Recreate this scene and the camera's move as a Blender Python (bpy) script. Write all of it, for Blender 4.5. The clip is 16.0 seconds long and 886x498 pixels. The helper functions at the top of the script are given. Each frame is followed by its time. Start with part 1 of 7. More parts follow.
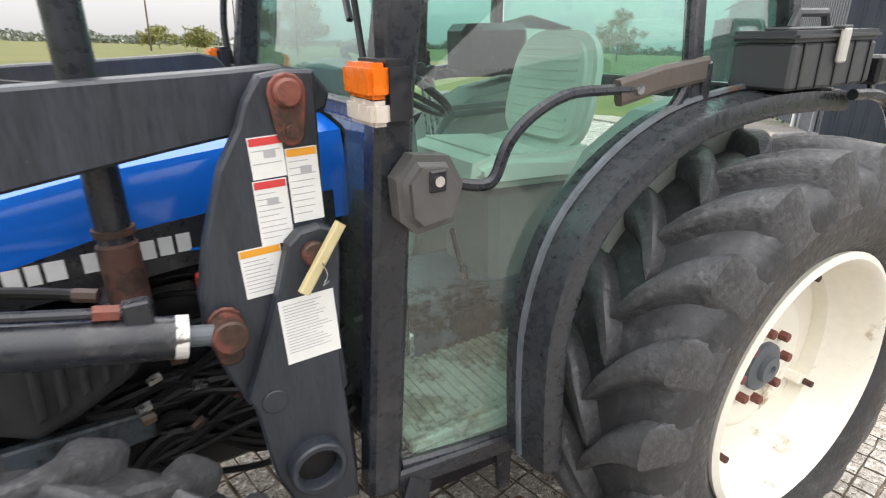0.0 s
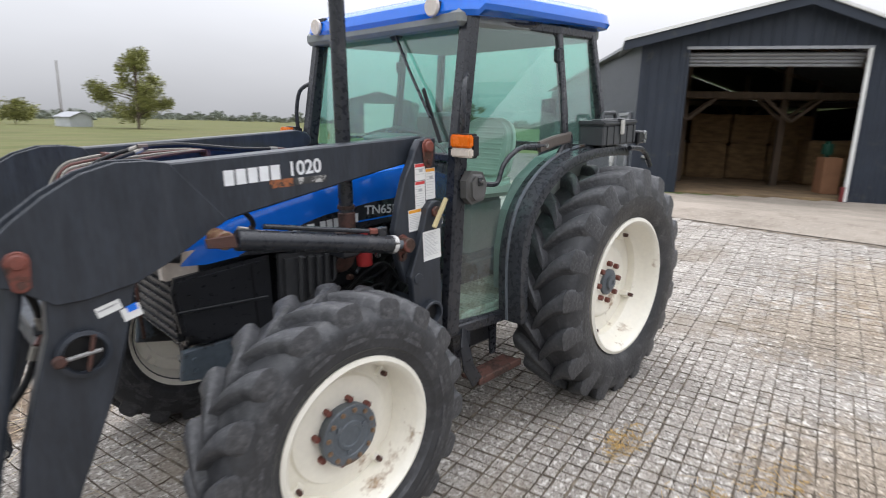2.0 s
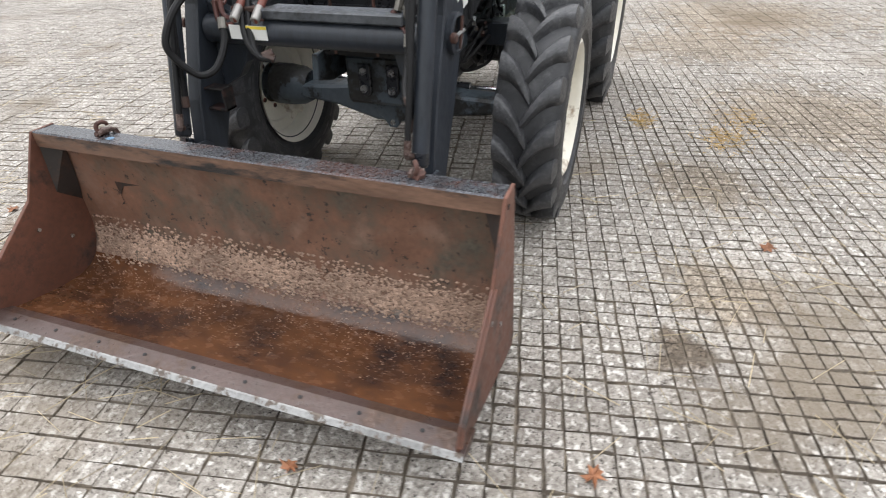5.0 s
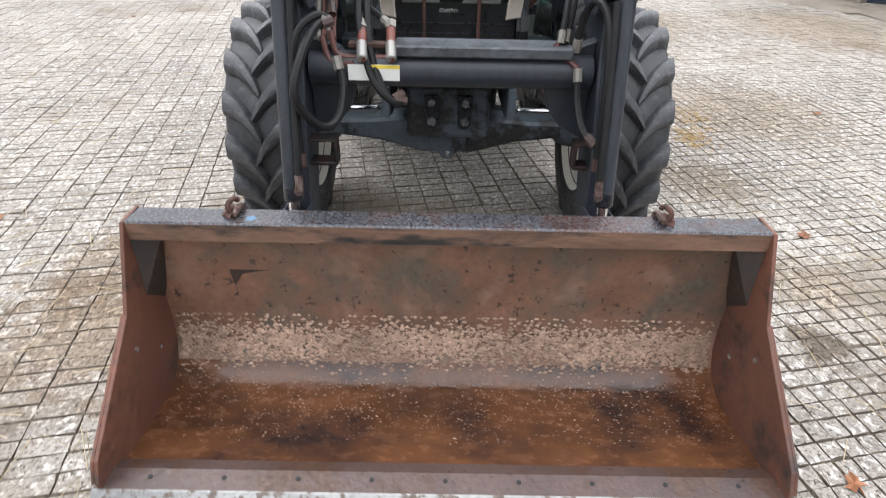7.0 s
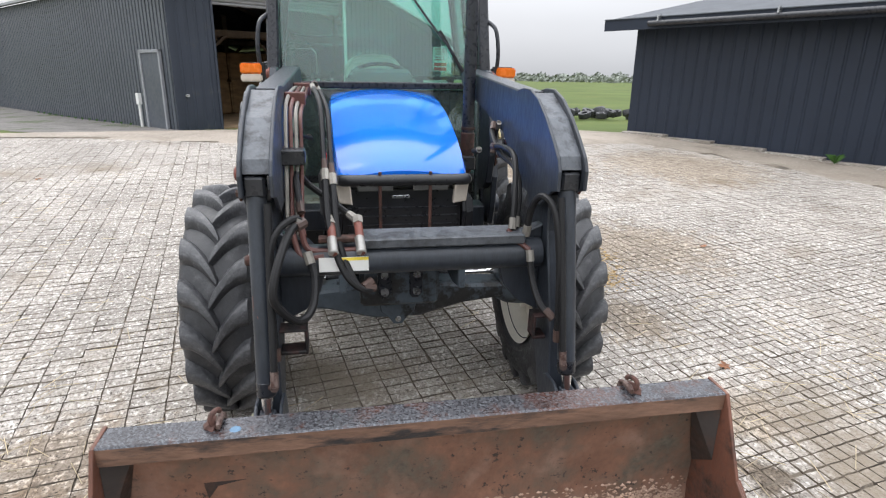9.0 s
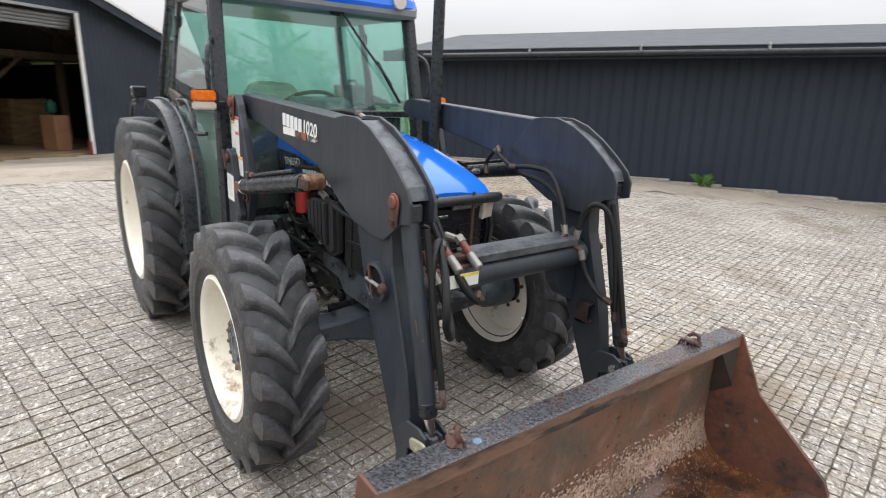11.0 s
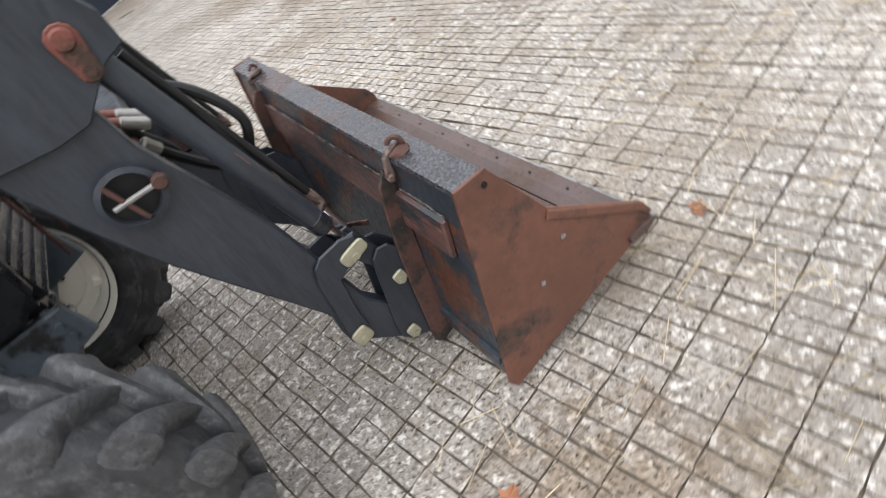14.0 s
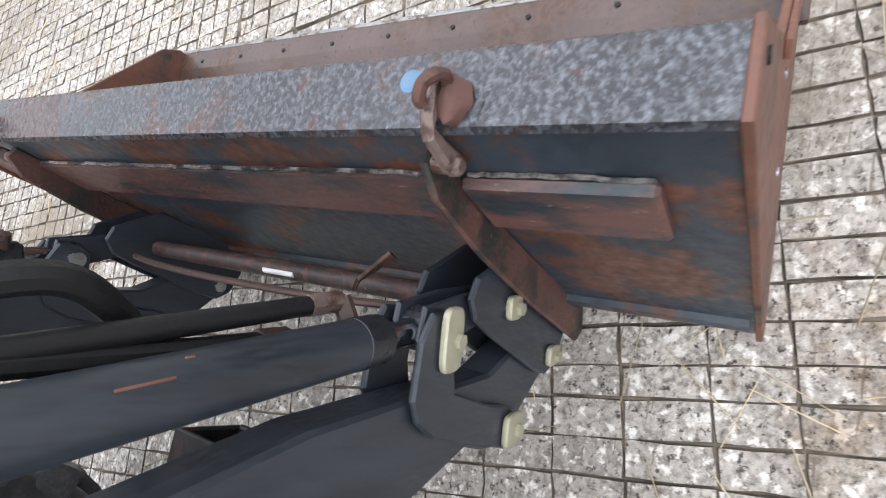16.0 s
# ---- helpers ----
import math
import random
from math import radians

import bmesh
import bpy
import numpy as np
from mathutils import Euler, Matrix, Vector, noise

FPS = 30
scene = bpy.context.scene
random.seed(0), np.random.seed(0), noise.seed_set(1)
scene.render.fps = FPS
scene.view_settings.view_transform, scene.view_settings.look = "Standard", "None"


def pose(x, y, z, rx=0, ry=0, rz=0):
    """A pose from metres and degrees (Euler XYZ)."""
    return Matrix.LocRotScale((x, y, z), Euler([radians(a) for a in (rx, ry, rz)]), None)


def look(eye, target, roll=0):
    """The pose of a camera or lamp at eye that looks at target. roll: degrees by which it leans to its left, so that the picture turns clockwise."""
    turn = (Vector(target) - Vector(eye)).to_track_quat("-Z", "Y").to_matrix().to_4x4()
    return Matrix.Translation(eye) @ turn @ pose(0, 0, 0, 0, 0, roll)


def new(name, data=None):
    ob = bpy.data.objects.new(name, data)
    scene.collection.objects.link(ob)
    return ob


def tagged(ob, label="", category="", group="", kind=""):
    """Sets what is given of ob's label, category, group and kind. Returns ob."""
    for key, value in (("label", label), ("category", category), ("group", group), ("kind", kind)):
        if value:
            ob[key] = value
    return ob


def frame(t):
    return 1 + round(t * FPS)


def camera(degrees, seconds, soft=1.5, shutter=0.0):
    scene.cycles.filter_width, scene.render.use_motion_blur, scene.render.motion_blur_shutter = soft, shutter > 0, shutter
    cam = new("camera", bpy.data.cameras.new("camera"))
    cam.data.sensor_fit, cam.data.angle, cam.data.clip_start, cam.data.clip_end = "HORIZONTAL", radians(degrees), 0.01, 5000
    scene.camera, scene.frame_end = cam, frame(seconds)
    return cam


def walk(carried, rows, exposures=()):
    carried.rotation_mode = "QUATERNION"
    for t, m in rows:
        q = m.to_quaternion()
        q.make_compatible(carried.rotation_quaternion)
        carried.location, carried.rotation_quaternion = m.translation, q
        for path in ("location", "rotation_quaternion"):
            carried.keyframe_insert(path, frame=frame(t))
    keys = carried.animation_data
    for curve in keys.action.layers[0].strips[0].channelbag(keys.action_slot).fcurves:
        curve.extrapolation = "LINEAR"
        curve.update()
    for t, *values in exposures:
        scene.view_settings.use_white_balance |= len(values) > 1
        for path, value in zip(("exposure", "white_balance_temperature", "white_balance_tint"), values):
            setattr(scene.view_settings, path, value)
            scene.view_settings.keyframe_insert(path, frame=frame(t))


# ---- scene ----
cam = camera(76.6, 16.0, soft=1.05, shutter=0.4)
SLOPE = 3.45  # the yard falls towards the front of the tractor, in degrees
TILT = Matrix.Rotation(radians(SLOPE), 4, "Y")
# the tractor squats a little on its rear tyres, about the foot of the loader
SQUAT = Matrix.Translation((3.3, 0, 0.3)) @ Matrix.Rotation(radians(-0.4), 4, "Y") @ Matrix.Translation((-3.3, 0, -0.3))
PATH = [
    (0, (1.746, 1.71, 1.642), (0.787, 0.091, 0.965), 1.6),
    (0.5, (1.893, 1.922, 1.653), (0.988, 0.244, 1.047), 1.0),
    (1, (2.161, 2.038, 1.658), (1.157, 0.398, 1.107), 1.4),
    (1.5, (2.429, 2.197, 1.641), (1.305, 0.621, 1.14), 1.6),
    (2, (3.274, 2.569, 1.658), (1.885, 1.196, 1.225), 1.6),
    (2.5, (3.808, 2.524, 1.641), (2.288, 1.302, 1.2), 1.6),
    (3, (4.184, 2.425, 1.613), (2.601, 1.318, 1.096), 0.9),
    (3.5, (4.536, 2.28, 1.551), (2.917, 1.297, 0.906), 0.5),
    (4, (4.846, 2.005, 1.437), (3.215, 1.149, 0.658), 0.2),
    (4.5, (4.992, 1.705, 1.348), (3.371, 0.973, 0.434), -0.3),
    (5, (5.024, 1.291, 1.282), (3.395, 0.717, 0.274), -0.3),
    (5.2, (5.035, 1.129, 1.281), (3.401, 0.618, 0.248), -0.4),
    (7.3, (4.974, -0.115, 1.38), (3.217, -0.027, 0.427), 1.6),
    (7.5, (4.958, -0.143, 1.413), (3.182, -0.015, 0.503), 1.6),
    (8, (4.908, -0.151, 1.473), (3.086, 0.042, 0.671), 1.3),
    (8.5, (4.909, -0.156, 1.519), (3.048, 0.102, 0.834), 1.0),
    (9, (4.974, -0.256, 1.558), (3.093, 0.08, 0.97), 0.9),
    (9.2, (5.004, -0.334, 1.562), (3.122, 0.049, 1.002), 1.0),
    (11.3, (4.468, -1.767, 1.556), (3.047, -0.459, 1.036), 1.0),
    (11.5, (4.336, -1.86, 1.544), (3.021, -0.457, 0.996), 0.8),
    (12, (4.045, -2.037, 1.528), (3.05, -0.43, 0.876), 0.4),
    (12.5, (3.743, -2.179, 1.507), (3.134, -0.444, 0.719), -1.5),
    (13, (3.49, -2.143, 1.39), (3.294, -0.391, 0.446), -4.9),
    (13.5, (3.233, -2.049, 1.353), (3.431, -0.415, 0.216), -14.3),
    (14, (3.094, -1.993, 1.381), (3.443, -0.52, 0.075), -34.5),
    (14.5, (3.031, -1.907, 1.363), (3.418, -0.559, -0.063), -50.8),
    (15, (3.075, -1.619, 1.275), (3.408, -0.381, -0.261), -60.7),
    (15.5, (3.211, -1.209, 1.179), (3.461, -0.095, -0.463), -67.1),
    (16, (3.238, -1.01, 1.091), (3.429, 0.057, -0.59), -71.5),
]
walk(cam, [(t, look(eye, target, roll)) for t, eye, target, roll in PATH], [
    (0, 0.70, 6850, 12), (0.5, 0.60, 6850, 12), (1.0, 0.46, 6800, 12), (1.5, 0.26, 6550, 13), (2.0, 0.14, 6400, 13), (2.5, 0.13, 6430, 13), (3.5, 0.12, 6550, 13), (5.2, 0.16, 6550, 11), (7.3, 0.42, 6420, 12),
    (9.2, 0.36, 6430, 12), (11.3, 0.18, 6700, 12), (12.0, 0.20, 6850, 12), (12.5, 0.22, 6950, 13), (13.2, 0.2, 6750, 12), (14.5, 0.20, 6430, 12), (15.5, 0.36, 6330, 12), (16, 0.46, 6270, 12)])

# ---- light ----
world = bpy.data.worlds.new("sky")
scene.world = world
world.use_nodes = True
wn, wl = world.node_tree.nodes, world.node_tree.links
sky = wn.new("ShaderNodeTexSky")
sky.sky_type, sky.sun_disc = "NISHITA", False
sky.sun_elevation, sky.sun_rotation = radians(48), radians(250)
sky.air_density, sky.dust_density, sky.ozone_density = 1.0, 6.0, 2.0
# a closed cloud layer over it: brighter towards the zenith, softly mottled
cl_t = wn.new("ShaderNodeTexCoord")
cl_s = wn.new("ShaderNodeSeparateXYZ")
cl_e = wn.new("ShaderNodeMapRange")
cl_e.inputs["From Min"].default_value, cl_e.inputs["From Max"].default_value = 0.0, 1.0
cl_e.inputs["To Min"].default_value, cl_e.inputs["To Max"].default_value = 0.47, 2.80
cl_m = wn.new("ShaderNodeMapping")
cl_m.inputs["Scale"].default_value = (1.3, 1.3, 4.0)
cl_n = wn.new("ShaderNodeTexNoise")
cl_n.inputs["Scale"].default_value, cl_n.inputs["Detail"].default_value = 1.7, 4
cl_r = wn.new("ShaderNodeMapRange")
cl_r.inputs["From Min"].default_value, cl_r.inputs["From Max"].default_value = 0.3, 0.7
cl_r.inputs["To Min"].default_value, cl_r.inputs["To Max"].default_value = 0.95, 1.05
cl_x = wn.new("ShaderNodeMath")
cl_x.operation = "MULTIPLY"
cl_c = wn.new("ShaderNodeVectorMath")
cl_c.operation = "SCALE"
cl_c.inputs[0].default_value = (0.955 * 10, 0.985 * 10, 1.02 * 10)
cl_mix = wn.new("ShaderNodeMixRGB")
cl_mix.inputs["Fac"].default_value = 0.93
wl.new(cl_t.outputs["Generated"], cl_s.inputs[0])
wl.new(cl_s.outputs["Z"], cl_e.inputs["Value"])
wl.new(cl_t.outputs["Generated"], cl_m.inputs["Vector"])
wl.new(cl_m.outputs[0], cl_n.inputs["Vector"])
wl.new(cl_n.outputs["Fac"], cl_r.inputs["Value"])
wl.new(cl_e.outputs[0], cl_x.inputs[0])
wl.new(cl_r.outputs[0], cl_x.inputs[1])
wl.new(cl_x.outputs[0], cl_c.inputs["Scale"])
wl.new(sky.outputs[0], cl_mix.inputs["Color1"])
wl.new(cl_c.outputs[0], cl_mix.inputs["Color2"])
wl.new(cl_mix.outputs[0], wn["Background"].inputs["Color"])
wn["Background"].inputs["Strength"].default_value = 0.104
sun_data = bpy.data.lights.new("sun", "SUN")
sun_data.energy, sun_data.angle, sun_data.color = 0.7, radians(35), (1.0, 0.97, 0.92)
sun = new("sun", sun_data)
sun.matrix_basis = look((0, 0, 30), (8, 12, 6))


# ---- materials ----
def surf(name, base, rough=0.5, metal=0.0, var=0.25, scale=3.0, fine=40.0, bump=0.15, stain=None, amount=0.5, stain_scale=5.0,
         stain_rough=None, coat=0.0, edge=0.06, stretch=(1, 1, 1), gloss_var=0.12, speck=None, speck_at=0.7, speck_scale=60.0, random_piece=0.0, spec=0.5, world_space=False, streaks=None, patch=None, speck_edge=0.05, spills=(), pale=None):
    """A painted or raw surface: base colour with broad and fine variation, optional stains and specks with a shape of their own."""
    m = bpy.data.materials.new(name)
    m.use_nodes = True
    n, l = m.node_tree.nodes, m.node_tree.links
    b = n["Principled BSDF"]
    tc = n.new("ShaderNodeTexCoord")
    mp = n.new("ShaderNodeMapping")
    mp.inputs["Scale"].default_value = stretch
    l.new(n.new("ShaderNodeNewGeometry").outputs["Position"] if world_space else tc.outputs["Object"], mp.inputs["Vector"])

    def noise_at(s, detail=4, rough_n=0.55):
        t = n.new("ShaderNodeTexNoise")
        t.inputs["Scale"].default_value, t.inputs["Detail"].default_value, t.inputs["Roughness"].default_value = s, detail, rough_n
        l.new(mp.outputs[0], t.inputs["Vector"])
        return t.outputs["Fac"]

    def ranged(v, a, c, lo, hi):
        r = n.new("ShaderNodeMapRange")
        for k, q in zip(("From Min", "From Max", "To Min", "To Max"), (a, c, lo, hi)):
            r.inputs[k].default_value = q
        l.new(v, r.inputs["Value"])
        return r.outputs[0]

    def mix(fac, c1, c2, kind="MIX"):
        x = n.new("ShaderNodeMixRGB")
        x.blend_type = kind
        for k, q in (("Fac", fac), ("Color1", c1), ("Color2", c2)):
            if isinstance(q, (int, float)):
                x.inputs[k].default_value = q
            elif isinstance(q, tuple):
                x.inputs[k].default_value = (*q, 1)
            else:
                l.new(q, x.inputs[k])
        return x.outputs[0]

    broad, small = noise_at(scale), noise_at(fine, 3)
    value = n.new("ShaderNodeMath")
    value.operation = "MULTIPLY"
    l.new(ranged(broad, 0.25, 0.75, 1 - var, 1 + var), value.inputs[0])
    l.new(ranged(small, 0.25, 0.75, 1 - var * 0.6, 1 + var * 0.6), value.inputs[1])
    fac = value.outputs[0]
    if random_piece:
        oi, gi, ad, mu = n.new("ShaderNodeObjectInfo"), n.new("ShaderNodeNewGeometry"), n.new("ShaderNodeMath"), n.new("ShaderNodeMath")
        ad.operation, mu.operation = "ADD", "MULTIPLY"
        l.new(oi.outputs["Random"], ad.inputs[0])
        l.new(gi.outputs["Random Per Island"], ad.inputs[1])
        fr = n.new("ShaderNodeMath")
        fr.operation = "FRACT"
        l.new(ad.outputs[0], fr.inputs[0])
        l.new(ranged(fr.outputs[0], 0, 1, 1 - random_piece, 1 + random_piece), mu.inputs[0])
        l.new(fac, mu.inputs[1])
        fac = mu.outputs[0]
    vv = n.new("ShaderNodeCombineXYZ")
    for k in range(3):
        l.new(fac, vv.inputs[k])
    col = mix(1.0, base, vv.outputs[0], "MULTIPLY")
    rgh = ranged(small, 0.3, 0.7, max(rough - gloss_var, 0.02), min(rough + gloss_var, 1.0))
    if stain:
        mask = ranged(noise_at(stain_scale, 8, 0.68), 0.62 - 0.35 * amount, 0.62 - 0.35 * amount + edge, 0, 1)
        col = mix(mask, col, mix(ranged(small, 0.3, 0.7, 0, 1), stain, tuple(c * 0.55 for c in stain)))
        if stain_rough is not None:
            rgh = mix(mask, rgh, (stain_rough,) * 3)
    if speck:
        smask = ranged(noise_at(speck_scale, 5, 0.7), speck_at, speck_at + speck_edge, 0, 1)
        col = mix(smask, col, speck)
    if pale:
        pc, ps, pa, pe = pale
        col = mix(ranged(noise_at(ps, 5, 0.65), pa, pa + pe, 0, 0.9), col, pc)
    if patch:
        pc, ps, pa, pe = patch
        col = mix(ranged(noise_at(ps, 6, 0.62), pa, pa + pe, 0, 0.85), col, pc)
    for sc, angle, along, across, at in streaks or ():
        sm = n.new("ShaderNodeMapping")
        sm.inputs["Rotation"].default_value = (0, 0, radians(angle))
        sm.inputs["Scale"].default_value = (along, across, 1)
        l.new(n.new("ShaderNodeNewGeometry").outputs["Position"] if world_space else tc.outputs["Object"], sm.inputs["Vector"])
        st = n.new("ShaderNodeTexNoise")
        st.inputs["Scale"].default_value, st.inputs["Detail"].default_value, st.inputs["Roughness"].default_value = 1.0, 4, 0.6
        l.new(sm.outputs[0], st.inputs["Vector"])
        col = mix(ranged(st.outputs["Fac"], at, at + 0.06, 0, 0.8), col, sc)
    for sx_, sy_, rad, sc in spills:
        geo, ds, sp = n.new("ShaderNodeNewGeometry"), n.new("ShaderNodeVectorMath"), n.new("ShaderNodeVectorMath")
        fl, su = n.new("ShaderNodeVectorMath"), n.new("ShaderNodeMath")
        fl.operation, fl.inputs[1].default_value = "MULTIPLY", (1, 1, 0)
        ds.operation, ds.inputs[1].default_value = "SUBTRACT", (sx_, sy_, 0)
        sp.operation = "LENGTH"
        su.operation = "SUBTRACT"
        l.new(geo.outputs["Position"], fl.inputs[0])
        l.new(fl.outputs[0], ds.inputs[0])
        l.new(ds.outputs[0], sp.inputs[0])
        l.new(sp.outputs["Value"], su.inputs[0])
        l.new(ranged(noise_at(9.0, 6, 0.7), 0.3, 0.7, 0, rad), su.inputs[1])
        damp = mix(1.0, col, tuple(min(1.0, q / 0.30) for q in sc), "MULTIPLY")
        col = mix(ranged(su.outputs[0], 0.0, rad * 0.5, 1.0, 0.0), col, damp)
    l.new(col, b.inputs["Base Color"])
    l.new(rgh, b.inputs["Roughness"])
    b.inputs["Metallic"].default_value = metal
    b.inputs["Coat Weight"].default_value = coat
    b.inputs["Specular IOR Level"].default_value = spec
    if bump:
        bp = n.new("ShaderNodeBump")
        bp.inputs["Strength"].default_value, bp.inputs["Distance"].default_value = bump, 0.01
        l.new(mix(0.5, broad, small), bp.inputs["Height"])
        l.new(bp.outputs[0], b.inputs["Normal"])
    return m


def glass(name, tint, rough=0.02):
    """A thin tinted pane: lets light through in its tint and mirrors at its surface."""
    m = bpy.data.materials.new(name)
    m.use_nodes = True
    n, l = m.node_tree.nodes, m.node_tree.links
    n.remove(n["Principled BSDF"])
    tr, gl, mx, fr = n.new("ShaderNodeBsdfTransparent"), n.new("ShaderNodeBsdfGlossy"), n.new("ShaderNodeMixShader"), n.new("ShaderNodeLayerWeight")
    pw, rg = n.new("ShaderNodeMath"), n.new("ShaderNodeMapRange")
    tr.inputs["Color"].default_value = (*tint, 1)
    gl.inputs["Roughness"].default_value = rough
    fr.inputs["Blend"].default_value = 0.5
    pw.operation, pw.inputs[1].default_value = "POWER", 3.0
    rg.inputs["To Min"].default_value, rg.inputs["To Max"].default_value = 0.10, 0.85
    l.new(fr.outputs["Facing"], pw.inputs[0])
    l.new(pw.outputs[0], rg.inputs["Value"])
    l.new(rg.outputs[0], mx.inputs["Fac"])
    l.new(tr.outputs[0], mx.inputs[1])
    l.new(gl.outputs[0], mx.inputs[2])
    # a thin film of dust, whose pale veil also imitates reflected light
    df, dm = n.new("ShaderNodeBsdfDiffuse"), n.new("ShaderNodeMixShader")
    df.inputs["Color"].default_value = (0.62, 0.66, 0.62, 1)
    dm.inputs["Fac"].default_value = 0.035
    l.new(mx.outputs[0], dm.inputs[1])
    l.new(df.outputs[0], dm.inputs[2])
    l.new(dm.outputs[0], n["Material Output"].inputs["Surface"])
    return m


BLACK = surf("black_paint", (0.018, 0.020, 0.025), 0.31, var=0.3, stain=(0.05, 0.05, 0.055), amount=0.15, stain_scale=9, bump=0.06, stretch=(1, 1, 1))
BOOM = surf("loader_paint", (0.025, 0.030, 0.039), 0.41, var=0.35, scale=5, stain=(0.050, 0.056, 0.068), amount=0.24, stain_scale=9, stretch=(4, 4, 0.6), bump=0.05, edge=0.25, speck=(0.12, 0.12, 0.12), speck_at=0.72, speck_scale=35)
MUDGUARD = surf("spattered_black_paint", (0.030, 0.033, 0.038), 0.3, var=0.3, bump=0.05, speck=(0.004, 0.004, 0.005), speck_at=0.60, speck_scale=55)
BLACK_PLASTIC = surf("black_plastic", (0.015, 0.016, 0.019), 0.36, var=0.3, bump=0.08)
RUBBER = surf("tyre_rubber", (0.031, 0.032, 0.035), 0.48, var=0.4, scale=6, fine=55, bump=0.5, stain=(0.12, 0.12, 0.125), amount=0.26, stain_scale=14, edge=0.20)
TREAD = surf("worn_tread_rubber", (0.050, 0.051, 0.055), 0.46, var=0.45, scale=9, fine=60, bump=0.7, stain=(0.15, 0.15, 0.155), amount=0.38, stain_scale=48, edge=0.26)
COVER_GREY = surf("dark_grey_plastic", (0.040, 0.041, 0.044), 0.5, var=0.3, bump=0.15)
HOSE = surf("hose_rubber", (0.010, 0.010, 0.011), 0.5, spec=0.3, bump=0.15, fine=150)
BLUE = surf("blue_paint", (0.006, 0.150, 0.70), 0.13, var=0.05, bump=0.0, coat=0.2, gloss_var=0.05)
WHITE_RIM = surf("cream_rim_paint", (0.80, 0.765, 0.67), 0.42, var=0.06, stain=(0.34, 0.20, 0.09), amount=0.03, stain_scale=4, edge=0.10, bump=0.05)
HUB = surf("hub_grey_paint", (0.10, 0.115, 0.13), 0.5, var=0.3, stain=(0.16, 0.10, 0.06), amount=0.15, bump=0.15)
CHASSIS = surf("chassis_grey_paint", (0.075, 0.095, 0.115), 0.45, var=0.3, stain=(0.03, 0.03, 0.03), amount=0.35, bump=0.1)
RUST = surf("rusty_iron", (0.082, 0.036, 0.027), 0.75, var=0.4, fine=70, bump=0.5, stain=(0.05, 0.025, 0.018), amount=0.4, stain_scale=12)
REDPIN = surf("rusty_red_pin", (0.16, 0.048, 0.034), 0.55, var=0.35, bump=0.4, fine=60, stain=(0.06, 0.03, 0.02), amount=0.35)
BRASS = surf("zinc_yellow_steel", (0.36, 0.345, 0.25), 0.42, metal=0.3, var=0.25, bump=0.1)
STEEL = surf("bare_steel", (0.45, 0.46, 0.47), 0.28, metal=0.9, var=0.2, bump=0.08)
CHROME = surf("chrome", (0.75, 0.75, 0.76), 0.12, metal=1.0, var=0.06, bump=0.0)
COPPER = surf("red_primer_pipe", (0.105, 0.040, 0.033), 0.5, var=0.3, bump=0.2)
BUCKET_FLOOR = surf("wet_bucket_floor", (0.105, 0.043, 0.019), 0.22, var=0.45, scale=3, fine=30, bump=0.25, stain=(0.030, 0.016, 0.014), amount=0.50, stain_scale=4.5, edge=0.2, speck=(0.16, 0.11, 0.085), speck_at=0.69, speck_scale=70, stretch=(1, 0.6, 1), gloss_var=0.15)
RUSTY_EYE = surf("rusty_eye_steel", (0.22, 0.14, 0.08), 0.5, var=0.4, bump=0.3, stain=(0.15, 0.06, 0.035), amount=0.45, stain_scale=30)
BUCKET_IN = surf("worn_bucket_inside", (0.185, 0.098, 0.066), 0.42, var=0.35, scale=4, fine=45, bump=0.35, stain=(0.125, 0.115, 0.092), amount=0.46, stain_scale=3, edge=0.18, patch=((0.26, 0.165, 0.125), 5, 0.52, 0.16), speck=(0.03, 0.025, 0.022), speck_at=0.60, speck_scale=26, stain_rough=0.3)
BUCKET_OUT = surf("rusty_bucket_paint", (0.030, 0.040, 0.052), 0.42, var=0.35, bump=0.3, stain=(0.125, 0.050, 0.030), amount=0.34, stain_scale=4.5, edge=0.06)
BUCKET_SIDE = surf("rusty_side_plate", (0.135, 0.056, 0.036), 0.55, var=0.4, scale=3, bump=0.3, stain=(0.045, 0.032, 0.028), amount=0.34, stain_scale=6, edge=0.15)
# a lighter, mottled grey for the knee tops and the tube top
KNEE = surf("mottled_grey_steel", (0.075, 0.083, 0.095), 0.4, var=0.4, fine=50, bump=0.4, stain=(0.03, 0.033, 0.04), amount=0.42, stain_scale=16, edge=0.15)
BUCKET_RAIL = surf("worn_top_rail", (0.050, 0.049, 0.055), 0.27, metal=0.4, var=0.4, fine=55, bump=0.6, stain=(0.085, 0.042, 0.034), amount=0.36, stain_scale=6, patch=((0.030, 0.022, 0.022), 7, 0.56, 0.10), speck=(0.135, 0.145, 0.16), speck_at=0.46, speck_scale=110, speck_edge=0.22)
BLADE = surf("worn_edge_steel", (0.075, 0.049, 0.044), 0.38, metal=0.1, var=0.35, bump=0.4, fine=50, stain=(0.09, 0.05, 0.035), amount=0.3)
LIP = surf("scoured_lip", (0.26, 0.26, 0.255), 0.45, metal=0.2, var=0.4, bump=0.8, fine=60, stain=(0.14, 0.11, 0.09), amount=0.30, stain_scale=25)
GLASS = glass("tinted_cab_glass", (0.70, 0.92, 0.87))
PAPER = surf("white_label", (0.72, 0.72, 0.70), 0.5, var=0.06, bump=0.0)
LETTER = surf("white_lettering", (0.70, 0.71, 0.72), 0.5, var=0.1, bump=0.0)
INK = surf("grey_print", (0.40, 0.40, 0.41), 0.6, var=0.1, bump=0.0)
